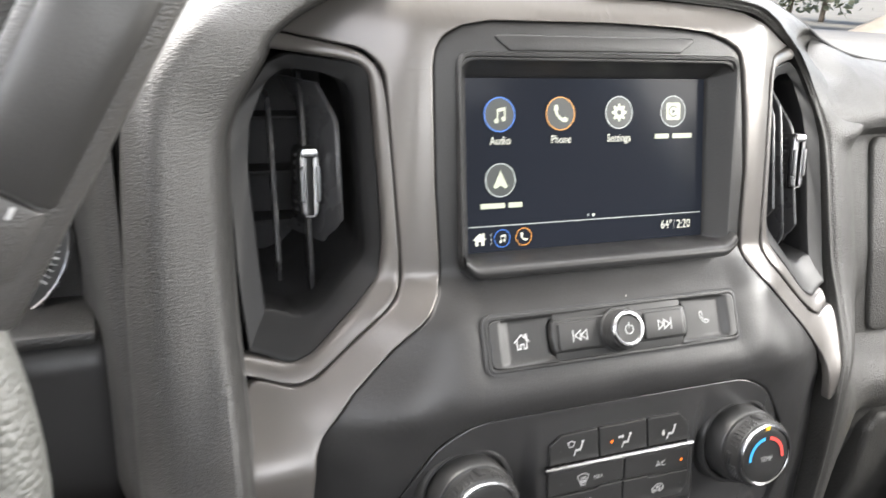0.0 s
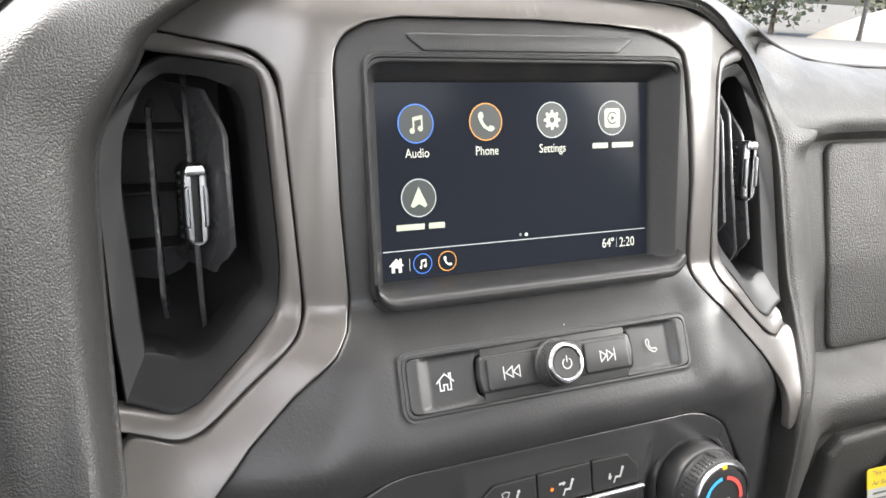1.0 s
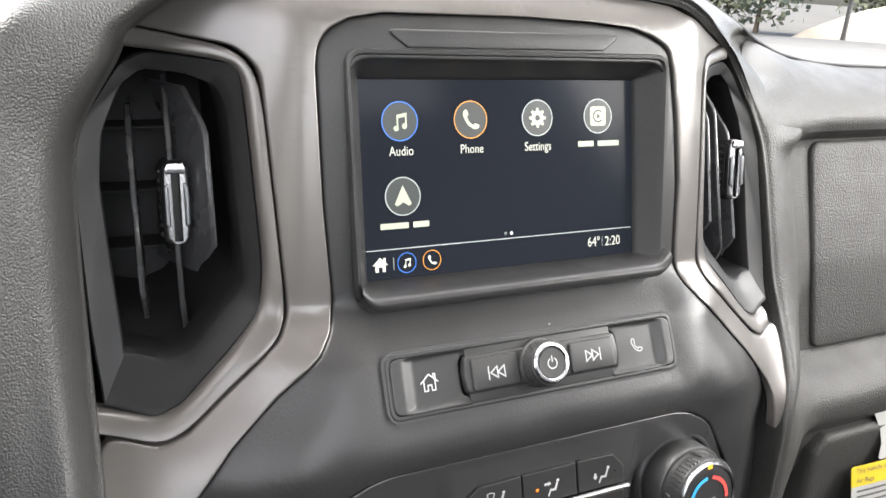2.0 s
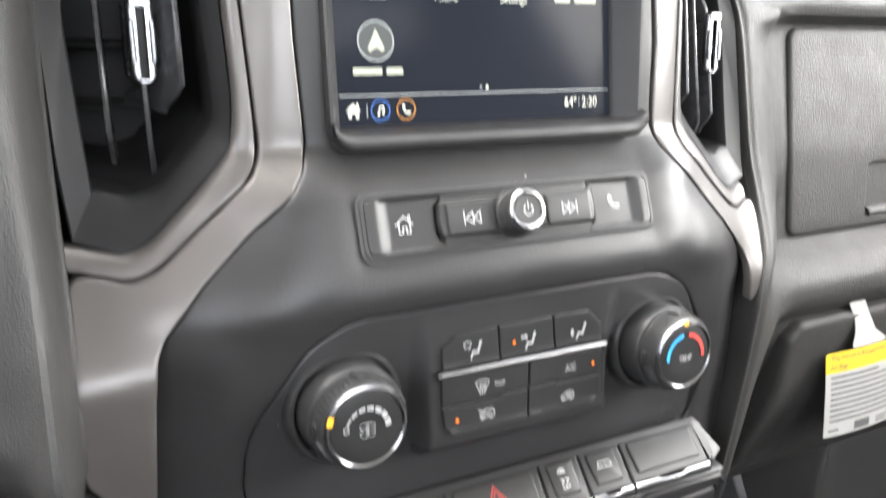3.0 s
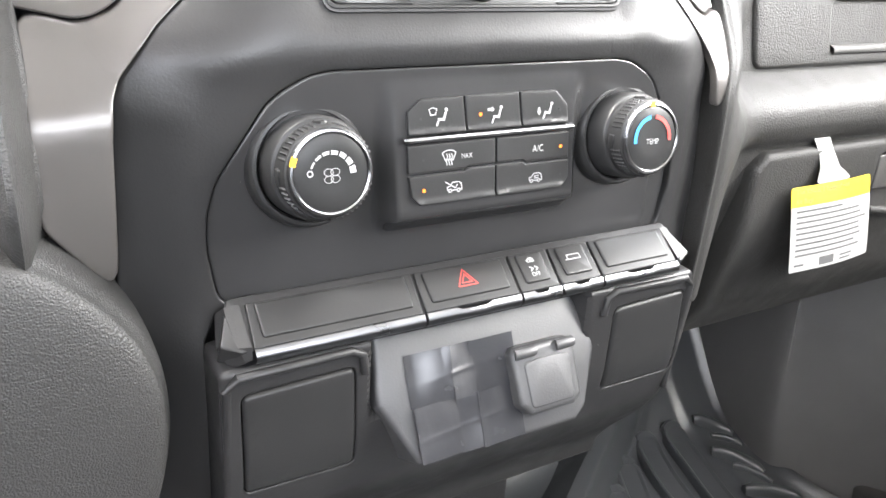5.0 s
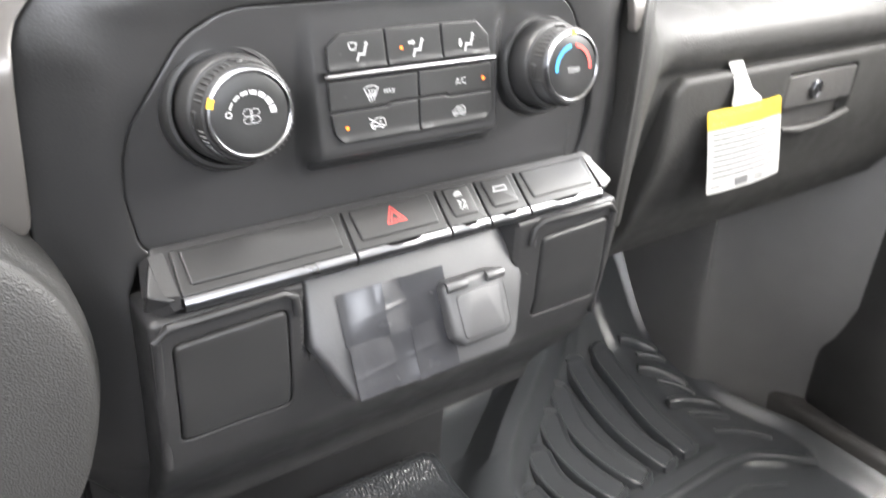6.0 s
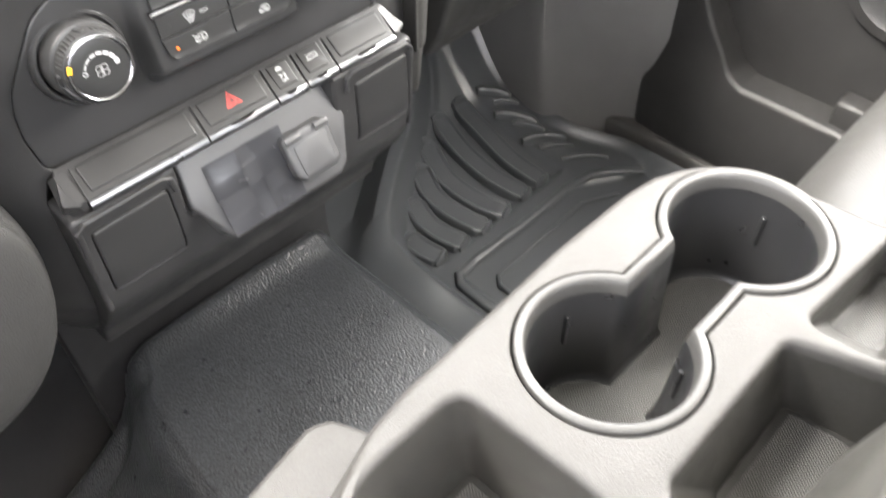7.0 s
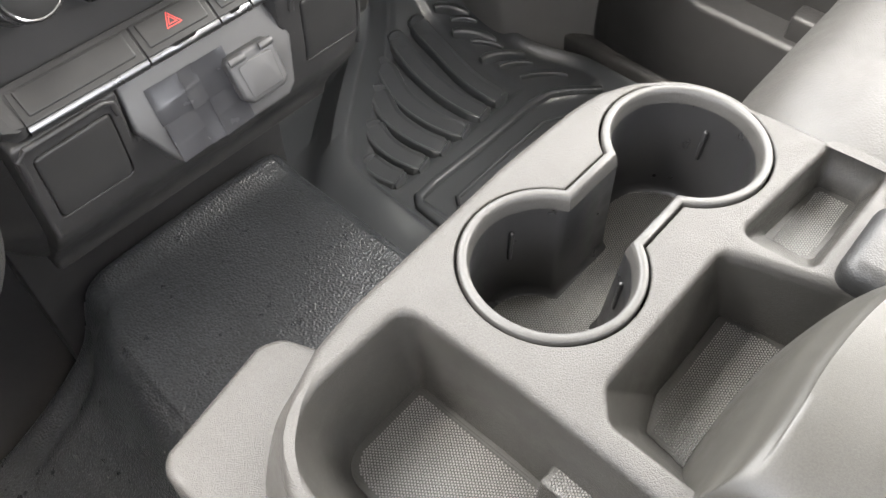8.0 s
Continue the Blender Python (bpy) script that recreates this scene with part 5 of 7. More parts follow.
loft(bm, [[off_pad(x, 0.6060, -0.002), off_pad(x, 0.6065, 0.005), off_pad(x, 0.610, 0.006), off_pad(x, 0.6125, 0.003), off_pad(x, 0.6125, -0.006)] for x in (0.363, 0.40, 0.44, 0.469)], nu=10, nv=14)
part("handle_lip", bm, M_PAD, upper)

# the pad that runs from the arch to the seam of the dash top, and on down beside the vent
bm = bmesh.new()
secs = []
for (x, z), o in (((0.0, 0.8330), (0.0, 0.084, 0.8660)), ((0.050, 0.8321), (0.055, 0.086, 0.8645)), ((0.0945, 0.8288), (0.115, 0.098, 0.8590)), ((0.1130, 0.8232), (0.158, 0.103, 0.8460)), ((0.1370, 0.8163), (0.200, 0.108, 0.8325)),
                  ((0.1570, 0.8094), (0.242, 0.112, 0.8165)), ((0.1720, 0.7985), (0.264, 0.114, 0.8055)), ((0.1860, 0.7790), (0.262, 0.0840, 0.7830))):
    i, o = Vector((x, skin(x, z) - 0.001, z)), Vector(o)
    out_ = (Vector((o.x - i.x, 0, o.z - i.z)) + Vector((0.0001, 0, 0.01))).normalized()
    mid = [i.lerp(o, 0.45) + Vector((0, -0.0005, 0.001)), i.lerp(o, 0.8) + Vector((0, 0.0, 0.0015))]
    if z < 0.80:
        # low down it hugs the passenger side
        for p in mid:
            p.y = pass_y(p.x, p.z) - 0.0022
    secs.append([i + Vector((0, 0.012, 0)), i, i + out_ * 0.0010 + Vector((0, -0.0016, 0)), i + out_ * 0.0035 + Vector((0, -0.0024, 0.0)), i + out_ * 0.0075 + Vector((0, -0.0010, -0.0002))] + mid + [o, o + Vector((0.002, 0.006, -0.004))])
for z in (0.755, 0.735, 0.70, 0.67, 0.645, 0.62, 0.60, 0.57, 0.52, 0.46):
    x = float(np.interp(z, XE_Z, XE_X))
    i = Vector((x, skin(min(x, 0.2), z) - 0.001, z))
    run = [Vector((x + d, pass_y(x + d, z) - h, z)) for d, h in ((0.0045, 0.0022), (0.010, 0.0026), (0.022, 0.0024), (0.038, 0.0014), (0.052, -0.0006), (0.060, -0.006))]
    secs.append([i + Vector((0, 0.012, 0)), i, i + Vector((0.0010, -0.0028, 0))] + run)
loft(bm, secs, nu=40, nv=120)
part("arch_pad", bm, M_PAD, dash, "grained black vinyl pad over the arch")

# the top of the dashboard, with a seam near its front
bm = bmesh.new()
secs = []
for x, zf, yf in ((-0.80, 0.86, 0.02), (-0.45, 0.885, 0.06), (-0.24, 0.862, 0.10), (-0.12, 0.866, 0.090), (0.0, 0.868, 0.088), (0.07, 0.866, 0.093), (0.115, 0.859, 0.098), (0.158, 0.846, 0.103), (0.200, 0.8325, 0.108), (0.242, 0.8165, 0.112), (0.264, 0.8040, 0.114), (0.298, 0.7955, 0.114), (0.36, 0.7900, 0.114), (0.55, 0.7875, 0.114), (0.80, 0.787, 0.114)):
    secs.append([Vector((x, yf + 0.004, zf - 0.030)), Vector((x, yf + 0.0035, zf - 0.006)), Vector((x, yf + 0.0065, zf - 0.0010)), Vector((x, yf + 0.03, zf - 0.0010)), Vector((x, yf + 0.12, zf * 0.6 + 0.79 * 0.4)), Vector((x, 0.42, 0.788)), Vector((x, 0.66, 0.778))])
loft(bm, secs, nu=40, nv=70)
part("dash_top", bm, M_DASHTOP, dash, "grained vinyl dash top")

bm = bmesh.new()
tube(bm, catmull([(-0.12, 0.0895, 0.8655), (0.0, 0.0875, 0.8675), (0.07, 0.0925, 0.8655), (0.115, 0.0975, 0.8585), (0.158, 0.1025, 0.8455), (0.200, 0.1075, 0.8320), (0.242, 0.1115, 0.8160), (0.264, 0.1130, 0.8053), (0.298, 0.1128, 0.7953), (0.36, 0.1128, 0.7898), (0.55, 0.1128, 0.7873), (0.79, 0.1128, 0.7868)], 90), 0.0013, 8)
part("dash_seam", bm, M_DEEP, dash, "dark seam groove")

# knee bolster under the driver's side
bm = bmesh.new()
secs = []
for x, z in ((-0.290, 0.590), (-0.235, 0.5785), (-0.200, 0.5635), (-0.1745, 0.5370), (-0.1630, 0.5120), (-0.1595, 0.490), (-0.1608, 0.467), (-0.166, 0.445), (-0.174, 0.425), (-0.190, 0.402), (-0.215, 0.385), (-0.260, 0.372), (-0.320, 0.366)):
    o = Vector((x, -0.041, z))
    c = Vector((-0.36, 0, 0.44))
    d = (Vector((c.x - x, 0, c.z - z)) * 1.0)
    secs.append([o + Vector((0, 0.04, 0)), o + Vector((0, -0.010, 0)), o + d.normalized() * 0.003 + Vector((0, -0.024, 0)), o + d.normalized() * 0.010 + Vector((0, -0.034, 0)), o + d * 0.25 + Vector((0, -0.042, 0)), o + d * 0.6 + Vector((0, -0.050, 0)), o + d * 0.98 + Vector((0, -0.052, 0))])
loft(bm, secs, nu=30, nv=60)
part("knee_bolster", bm, M_LEATHER, dash, "black grained vinyl knee bolster")
bm = bmesh.new()
box(bm, -0.80, 0.03, 0.28, -0.245, 0.06, 0.66, 0.02, 3)
part("lower_panel", bm, M_STACK, dash)
bm = bmesh.new()
box(bm, -0.165, 0.040, 0.338, 0.165, 0.20, 0.52, 0.012, 3)
part("stack_core", bm, M_STACK, dash)
bm = bmesh.new()
box(bm, -0.80, 0.16, 0.27, 0.80, 0.50, 0.60, 0.02, 2)
part("lower_carrier", bm, M_DARKPLASTIC, dash)

bm = bmesh.new()
box(bm, -0.150, 0.135, -0.02, 0.184, 0.165, 0.36, 0.006, 2)
part("stack_foot", bm, M_FLOOR, dash)

# ---- driver's controls ----
cluster = thing("instrument_cluster", "dark instrument cluster with a round gauge", "gauge cluster")
bm = bmesh.new()
box(bm, -0.66, 0.078, 0.58, -0.247, 0.10, 0.84, 0.006, 2)
part("housing", bm, M_DOOR, cluster)
bm = bmesh.new()
box(bm, -0.66, 0.030, 0.655, -0.262, 0.085, 0.663, 0.003, 2)
part("ledge", bm, M_DOOR, cluster)
on_g = plane_map((-0.3180, 0.0765, 0.6990), (1, 0, 0), (0, 0.2, 0.98), (0, -0.98, 0.2))
bm = bmesh.new()
lathe(bm, [(0.0470, -0.004), (0.0470, 0.003), (0.0455, 0.004), (0.0445, 0.003), (0.0440, -0.002)], on_g, 64, cap=False)
part("gauge_ring", bm, M_CHROME, cluster, "satin metal gauge ring")
sign("gauge_face", lambda bm: flat(bm, circle(0, 0, 0.0445, 48), on_g, 0.0), on_g, M_HOLE, cluster)
for i in range(17):
    a = radians(-38 + 5.0 * i)
    w = 0.0011 if i % 4 == 0 else 0.0005
    sign("tick", lambda bm: stroke(bm, [(0.0375 * math.cos(a), 0.0375 * math.sin(a)), (0.0412 * math.cos(a), 0.0412 * math.sin(a))], w, on_g, 0.0006), on_g, M_PRINT, cluster)
sign("dial_mark", lambda bm: stroke(bm, [(0.0275, -0.003), (0.0275, -0.008), (0.030, -0.008), (0.030, -0.004)], 0.0011, on_g, 0.0006), on_g, M_PRINT, cluster)

bm = bmesh.new()
loft(bm, [[Vector((-0.2460 - 0.004 * k, -0.004 + 0.006 * k, z)), Vector((-0.2520 - 0.004 * k, 0.004 + 0.006 * k, z)), Vector((-0.2570 - 0.004 * k, 0.022 + 0.006 * k, z)), Vector((-0.2610 - 0.004 * k, 0.048, z)), Vector((-0.2700 - 0.004 * k, 0.085, z))] for k, z in ((0.0, 0.575), (0.2, 0.64), (0.5, 0.72), (0.9, 0.79), (1.2, 0.83))], nu=16, nv=16)
part("side_cheek", bm, M_LEATHER, cluster, "grained vinyl cheek beside the gauges")
wheel = thing("steering_wheel", "grey grained leather steering wheel rim", "steering wheel")
M_WHEEL = node_mat("grey_wheel_leather", (0.070, 0.070, 0.064), 0.5, cells=0.7, cell_scale=420)
on_w = plane_map((-0.4720, -0.1100, 0.665), (1, 0, 0), (0, 0.38, 0.925), (0, -0.925, 0.38))
bm = bmesh.new()
NR = 120
prev = None
for i in range(NR + 1):
    a = 2 * math.pi * i / NR
    c = Vector((0.182 * math.cos(a), 0.182 * math.sin(a)))
    ringv = []
    for k in range(16):
        b = 2 * math.pi * k / 16
        rr = 0.182 + 0.0150 * math.cos(b)
        ringv.append(on_w(rr * math.cos(a), rr * math.sin(a), 0.0175 * math.sin(b)))
    if i < NR:
        vs = [bm.verts.new(p) for p in ringv]
        if prev:
            for k in range(16):
                bm.faces.new((prev[k], prev[(k + 1) % 16], vs[(k + 1) % 16], vs[k]))
        else:
            first_ = vs
        prev = vs
for k in range(16):
    bm.faces.new((prev[k], prev[(k + 1) % 16], first_[(k + 1) % 16], first_[k]))
part("rim", bm, M_WHEEL, wheel)
for a in (-150, -30, -90):
    bm = bmesh.new()
    tube(bm, [on_w(0.05 * math.cos(radians(a)), 0.05 * math.sin(radians(a)), -0.03), on_w(0.178 * math.cos(radians(a)), 0.178 * math.sin(radians(a)), 0.0)], 0.014, 10)
    part("spoke", bm, M_DARKPLASTIC, wheel)
bm = bmesh.new()
lathe(bm, [(0.062, -0.20), (0.062, -0.03), (0.056, -0.012), (0.03, -0.006)], on_w, 32)
part("hub", bm, M_DARKPLASTIC, wheel)

lever = thing("column_shifter", "dark grey column shift lever beside the steering wheel", "gear lever")
M_LEVER = node_mat("soft_dark_grey_plastic", (0.028, 0.027, 0.026), 0.42, grain=0.2)
# the lever runs up and away to the right of the wheel
p0, p1 = Vector((-0.2800, -0.115, 0.7700)), Vector((-0.2400, -0.118, 0.8420))
ax = (p1 - p0).normalized()
sd = Vector((0.86, -0.15, -0.48)).normalized()
sd = (sd - ax * sd.dot(ax)).normalized()
fw = ax.cross(sd)


def lever_body(name, t0, t1, mat, w, d, parent, bev=0.0):
    bm = bmesh.new()
    rows_ = []
    for k, t in enumerate((t0, t0 + 0.0006, t0 + 0.002, (t0 + t1) / 2, t1 - 0.002, t1 - 0.0006, t1)):
        s_ = 0.80 if k in (0, 6) else (0.95 if k in (1, 5) else 1.0)
        c = p0 + ax * t
        rows_.append([bm.verts.new(c + sd * (w * s_ * abs(math.cos(a)) ** 0.6 * (1 if math.cos(a) > 0 else -1)) + fw * (d * s_ * abs(math.sin(a)) ** 0.6 * (1 if math.sin(a) > 0 else -1))) for a in [2 * math.pi * q / 28 for q in range(28)]])
    for a, b in zip(rows_, rows_[1:]):
        for i in range(28):
            bm.faces.new((a[i], a[(i + 1) % 28], b[(i + 1) % 28], b[i]))
    bm.faces.new(rows_[0])
    bm.faces.new(rows_[-1])
    return part(name, bm, mat, parent)


lever_body("stem", -0.120, -0.014, M_DARKPLASTIC, 0.0085, 0.0068, lever)
tipk = lever_body("button_head", -0.015, 0.0095, M_DARKPLASTIC, 0.0132, 0.0089, lever)
gr = lever_body("grip", 0.0105, 0.078, M_LEVER, 0.0140, 0.0098, lever)
lever_body("end_cap", 0.0788, 0.12, M_LEVER, 0.0138, 0.0095, lever)
lever_body("side_shroud", -0.03, 0.11, M_DARKPLASTIC, 0.0183, 0.0064, lever)
bm = bmesh.new()
c = p0 + ax * 0.006 + sd * 0.004 - fw * 0.0090
box(bm, -0.0007, -0.0020, -0.0004, 0.0007, 0.0020, 0.0004, 0.0002, 1, Matrix.Translation(c) @ Matrix((sd, ax, -fw)).transposed().to_4x4())
part("mark", bm, M_PRINT, tipk)

# ---- warning tag ----
tag = thing("warning_tag", "white card hang tag with a yellow heading on the glovebox", "tag")
M_CARD = node_mat("white_card", (0.26, 0.257, 0.248), 0.55, mottle=0.03)
M_YELLOW = node_mat("yellow_card", (0.42, 0.31, 0.010), 0.55, mottle=0.03)
M_INK = node_mat("grey_ink", (0.055, 0.055, 0.055), 0.6)
TO_, TU, TV = Vector((0.299, -0.0160, 0.5080)), Vector((0.999, 0.035, 0.0)), Vector((0.02, 0.27, 0.96)).normalized()
base_tag = plane_map(TO_, TU, TV, TU.cross(TV) * 1.0)


def on_tag(a, b, h):
    return base_tag(a, b, h + 0.0050 * math.sin((a / 0.100) * math.pi) - 0.0025 * (b / 0.06) ** 2)


LX = 0.1000
plate("card", [(0.0005, -0.0555), (LX - 0.0015, -0.0555), (LX, -0.0540), (LX, -0.0062), (0.0, -0.0062), (0.0, -0.0540)], on_tag, M_CARD, tag, top=0.0004, depth=0.0006, step=0.006)
plate("heading", rounded([(0.0, -0.0060), (LX, -0.0060), (LX, 0.0090), (0.0, 0.0090)], [0, 0, 0.003, 0.003], 4), on_tag, M_YELLOW, tag, "bright yellow heading", top=0.0004, depth=0.0006, step=0.006)
neck = rounded([(0.0280, 0.0092), (0.0330, 0.0200), (0.0330, 0.0300), (0.0270, 0.0500), (0.0440, 0.0500), (0.0500, 0.0330), (0.0560, 0.0200), (0.0720, 0.0092)], 0.002, 3)


def on_neck(a, b, h):
    return base_tag(a, b, h + 0.0050 * math.sin((a / 0.100) * math.pi) - 0.004 * ((b - 0.009) / 0.04) - 0.002)


plate("neck", neck, on_neck, M_CARD, tag, top=0.0004, depth=0.0006, step=0.006)
words("lettering", "This Vehicle is Equipped with", 0.0052, on_tag, M_INK, tag, 0.0040, 0.0052, 0.0008, "LEFT", 0.98)
words("lettering", "Air Bags", 0.0052, on_tag, M_INK, tag, 0.0040, -0.0018, 0.0008, "LEFT", 0.98)
random.seed(11)


def bar(bm, x0, x1, y0, y1):
    """A printed bar that follows the bent card."""
    cols = [[bm.verts.new(on_tag(x0 + (x1 - x0) * k / 10, y, 0.0007)) for y in (y0, y1)] for k in range(11)]
    for a, b in zip(cols, cols[1:]):
        bm.faces.new((a[0], b[0], b[1], a[1]))


for i in range(9):
    y = -0.0105 - 0.0042 * i
    x1 = random.uniform(0.070, 0.094) if i else 0.056
    sign("text_bar", lambda bm: bar(bm, 0.0045, x1, y, y + 0.0016), on_tag, M_INK, tag)
for x0, x1, y0, y1 in ((0.030, 0.047, -0.0535, -0.0470), (0.055, 0.072, -0.0500, -0.0485), (0.055, 0.070, -0.0530, -0.0515), (0.004, 0.014, -0.0515, -0.0500)):
    sign("text_bar", lambda bm: bar(bm, x0, x1, y0, y1), on_tag, M_INK, tag)


# ---- folding centre console ----
console = thing("centre_console", "grey grained plastic folded centre console with cup holders and bins", "console")
CZ = 0.523
on_top = plane_map((0, 0, CZ), (1, 0, 0), (0, 1, 0), (0, 0, 1))
CA, CB, CR = (-0.0055, -0.3610), (0.1120, -0.3668), 0.0478


def cup_loop(grow):
    """Two rings joined by a straight neck."""
    r = CR + grow
    h = 0.0258 + grow
    out = []
    dx = math.sqrt(max(0, r * r - (h - 0.003) ** 2))
    cy = -0.3640
    a0 = math.atan2(cy + h - CA[1], math.sqrt(max(1e-9, r * r - (cy + h - CA[1]) ** 2)))
    a1 = math.atan2(cy - h - CA[1], math.sqrt(max(1e-9, r * r - (cy - h - CA[1]) ** 2)))
    n = 40
    for i in range(n + 1):
        a = a0 + (a1 + 2 * math.pi - a0) * i / n
        out.append((CA[0] + r * math.cos(a), CA[1] + r * math.sin(a)))
    b0 = math.pi - math.asin((cy - h - CB[1]) / r)
    b1 = math.pi - math.asin((cy + h - CB[1]) / r)
    for i in range(n + 1):
        a = b0 + (b1 + 2 * math.pi - b0) * i / n
        out.append((CB[0] + r * math.cos(a), CB[1] + r * math.sin(a)))
    return out


def smooth_loop(pts, rounds):
    for _ in range(rounds):
        k = len(pts)
        pts = [((pts[i - 1][0] + 2 * pts[i][0] + pts[(i + 1) % k][0]) / 4, (pts[i - 1][1] + 2 * pts[i][1] + pts[(i + 1) % k][1]) / 4) for i in range(k)]
    return pts


BACK = -0.720
OUT = rounded([(-0.1900, BACK), (0.1740, BACK), (0.1715, -0.455), (0.1665, -0.395), (0.1610, -0.355), (0.1520, -0.330), (0.1385, -0.3165), (0.1150, -0.3050), (0.0900, -0.3015), (0.0300, -0.3000), (-0.0900, -0.3045), (-0.1180, -0.3085), (-0.1440, -0.3195), (-0.1620, -0.3340), (-0.1740, -0.3540), (-0.1810, -0.3850)], 0.012, 3)
OUT = smooth_loop(dense(OUT, 0.004), 10)
BIN = [(-0.1680, BACK + 0.10), (-0.0780, BACK + 0.10), (-0.0710, -0.3900), (-0.0730, -0.3240), (-0.1640, -0.3240)]
MID = [(-0.0600, -0.5150), (0.0770, -0.5150), (0.0770, -0.4780), (0.0580, -0.4205), (-0.0440, -0.4205), (-0.0580, -0.4320)]
SML = [(0.0780, -0.4600), (0.1685, -0.4620), (0.1665, -0.4290), (0.0740, -0.4215)]
BIN_R, MID_R, SML_R = [0.011, 0.011, 0.02, 0.014, 0.052], [0.008, 0.008, 0.01, 0.010, 0.008, 0.008], [0.008] * 4
plate("top_shell", OUT, on_top, M_GREY, console, top=0.0, r=0.0070, depth=0.085, holes=[cup_loop(0.0010), rounded(BIN, BIN_R, 8), rounded(MID, MID_R, 8), rounded(SML, SML_R, 8)], hole_r=[0.0012, 0.0045, 0.0042, 0.0035], hole_depth=0.008, rings=5)


bm = bmesh.new()
prev = None
for t, z in ((0.0, CZ - 0.0075), (0.04, CZ - 0.008), (0.3, CZ - 0.014), (0.75, CZ - 0.026), (1.0, CZ - 0.040), (1.0, CZ - 0.085)):
    vs = []
    for i, (x, y) in enumerate(OUT):
        (ax_, ay_), (bx_, by_) = OUT[i - 2], OUT[(i + 2) % len(OUT)]
        d = Vector((by_ - ay_, ax_ - bx_)).normalized() * (0.0012 + 0.0105 * smoothstep((-0.07 - x) / 0.08)) * t
        vs.append(bm.verts.new((x + d.x, y + d.y, z)))
    if prev:
        for i in range(len(vs)):
            j = (i + 1) % len(vs)
            bm.faces.new((prev[i], prev[j], vs[j], vs[i]))
    prev = vs
part("side_skirt", bm, M_GREY, console)


def well(name, rim, base, depth, mat, floor_mat, r_floor):
    """A moulded well: walls that lean in, and a ribbed mat on its floor."""
    bm = bmesh.new()
    def ring_at(t, r):
        return rounded([(a[0] + (b[0] - a[0]) * t, a[1] + (b[1] - a[1]) * t) for a, b in zip(rim, base)], [q + (max(0.4 * q, 0.005) - q) * t for q in r], 8)

    loops = [(ring_at(0.0, r_floor), -0.0050), (ring_at(0.02, r_floor), -0.0065), (ring_at(0.10, r_floor), -0.012), (ring_at(0.5, r_floor), -depth * 0.54), (ring_at(0.88, r_floor), -depth + 0.008), (ring_at(0.95, r_floor), -depth + 0.0030), (ring_at(1.0, r_floor), -depth + 0.0008), (ring_at(1.06, r_floor), -depth)]
    prev = None
    for loop, h in loops:
        vs = [bm.verts.new(on_top(a, b, h)) for a, b in loop]
        if prev:
            for i in range(len(vs)):
                j = (i + 1) % len(vs)
                bm.faces.new((prev[i], prev[j], vs[j], vs[i]))
        prev = vs
    f = bm.faces.new(prev)
    bmesh.ops.triangulate(bm, faces=[f])
    w = part(name, bm, mat, console)
    plate("liner", rounded(inset(base, -0.0006), [max(0.4 * q, 0.005) for q in r_floor], 8), on_top, floor_mat, w, "textured rubber liner", top=-depth + 0.0016, r=0.0008, depth=0.0016)
    studs(rounded(inset(base, 0.0030), [max(0.4 * q, 0.005) for q in r_floor], 8), -depth + 0.0015, w)
    return w


def inside(p, loop):
    hit = False
    for i in range(len(loop)):
        (x0, y0), (x1, y1) = loop[i - 1], loop[i]
        if (y0 > p[1]) != (y1 > p[1]) and p[0] < x0 + (p[1] - y0) / (y1 - y0) * (x1 - x0):
            hit = not hit
    return hit


def studs(loop, h, parent):
    """Fine staggered studs over a liner, as one joined relief."""
    sx, sy = 0.0019, 0.00125
    xs, ys = [p[0] for p in loop], [p[1] for p in loop]
    verts, faces = [], []
    for j in range(int((max(ys) - min(ys)) / sy)):
        for i in range(int((max(xs) - min(xs)) / sx)):
            x, y = min(xs) + sx * (i + 0.5 * (j % 2)), min(ys) + sy * j
            if inside((x, y), loop):
                k = len(verts)
                verts += [(x - 0.00088, y, CZ + h), (x, y - 0.00066, CZ + h), (x + 0.00088, y, CZ + h), (x, y + 0.00066, CZ + h), (x, y, CZ + h + 0.0009)]
                faces += [(k, k + 1, k + 4), (k + 1, k + 2, k + 4), (k + 2, k + 3, k + 4), (k + 3, k, k + 4)]
    me = bpy.data.meshes.new("stud_relief")
    me.from_pydata(verts, [], faces)
    me.materials.append(M_STUD)
    ob = new("stud_relief", me)
    ob.parent = parent
    return ob


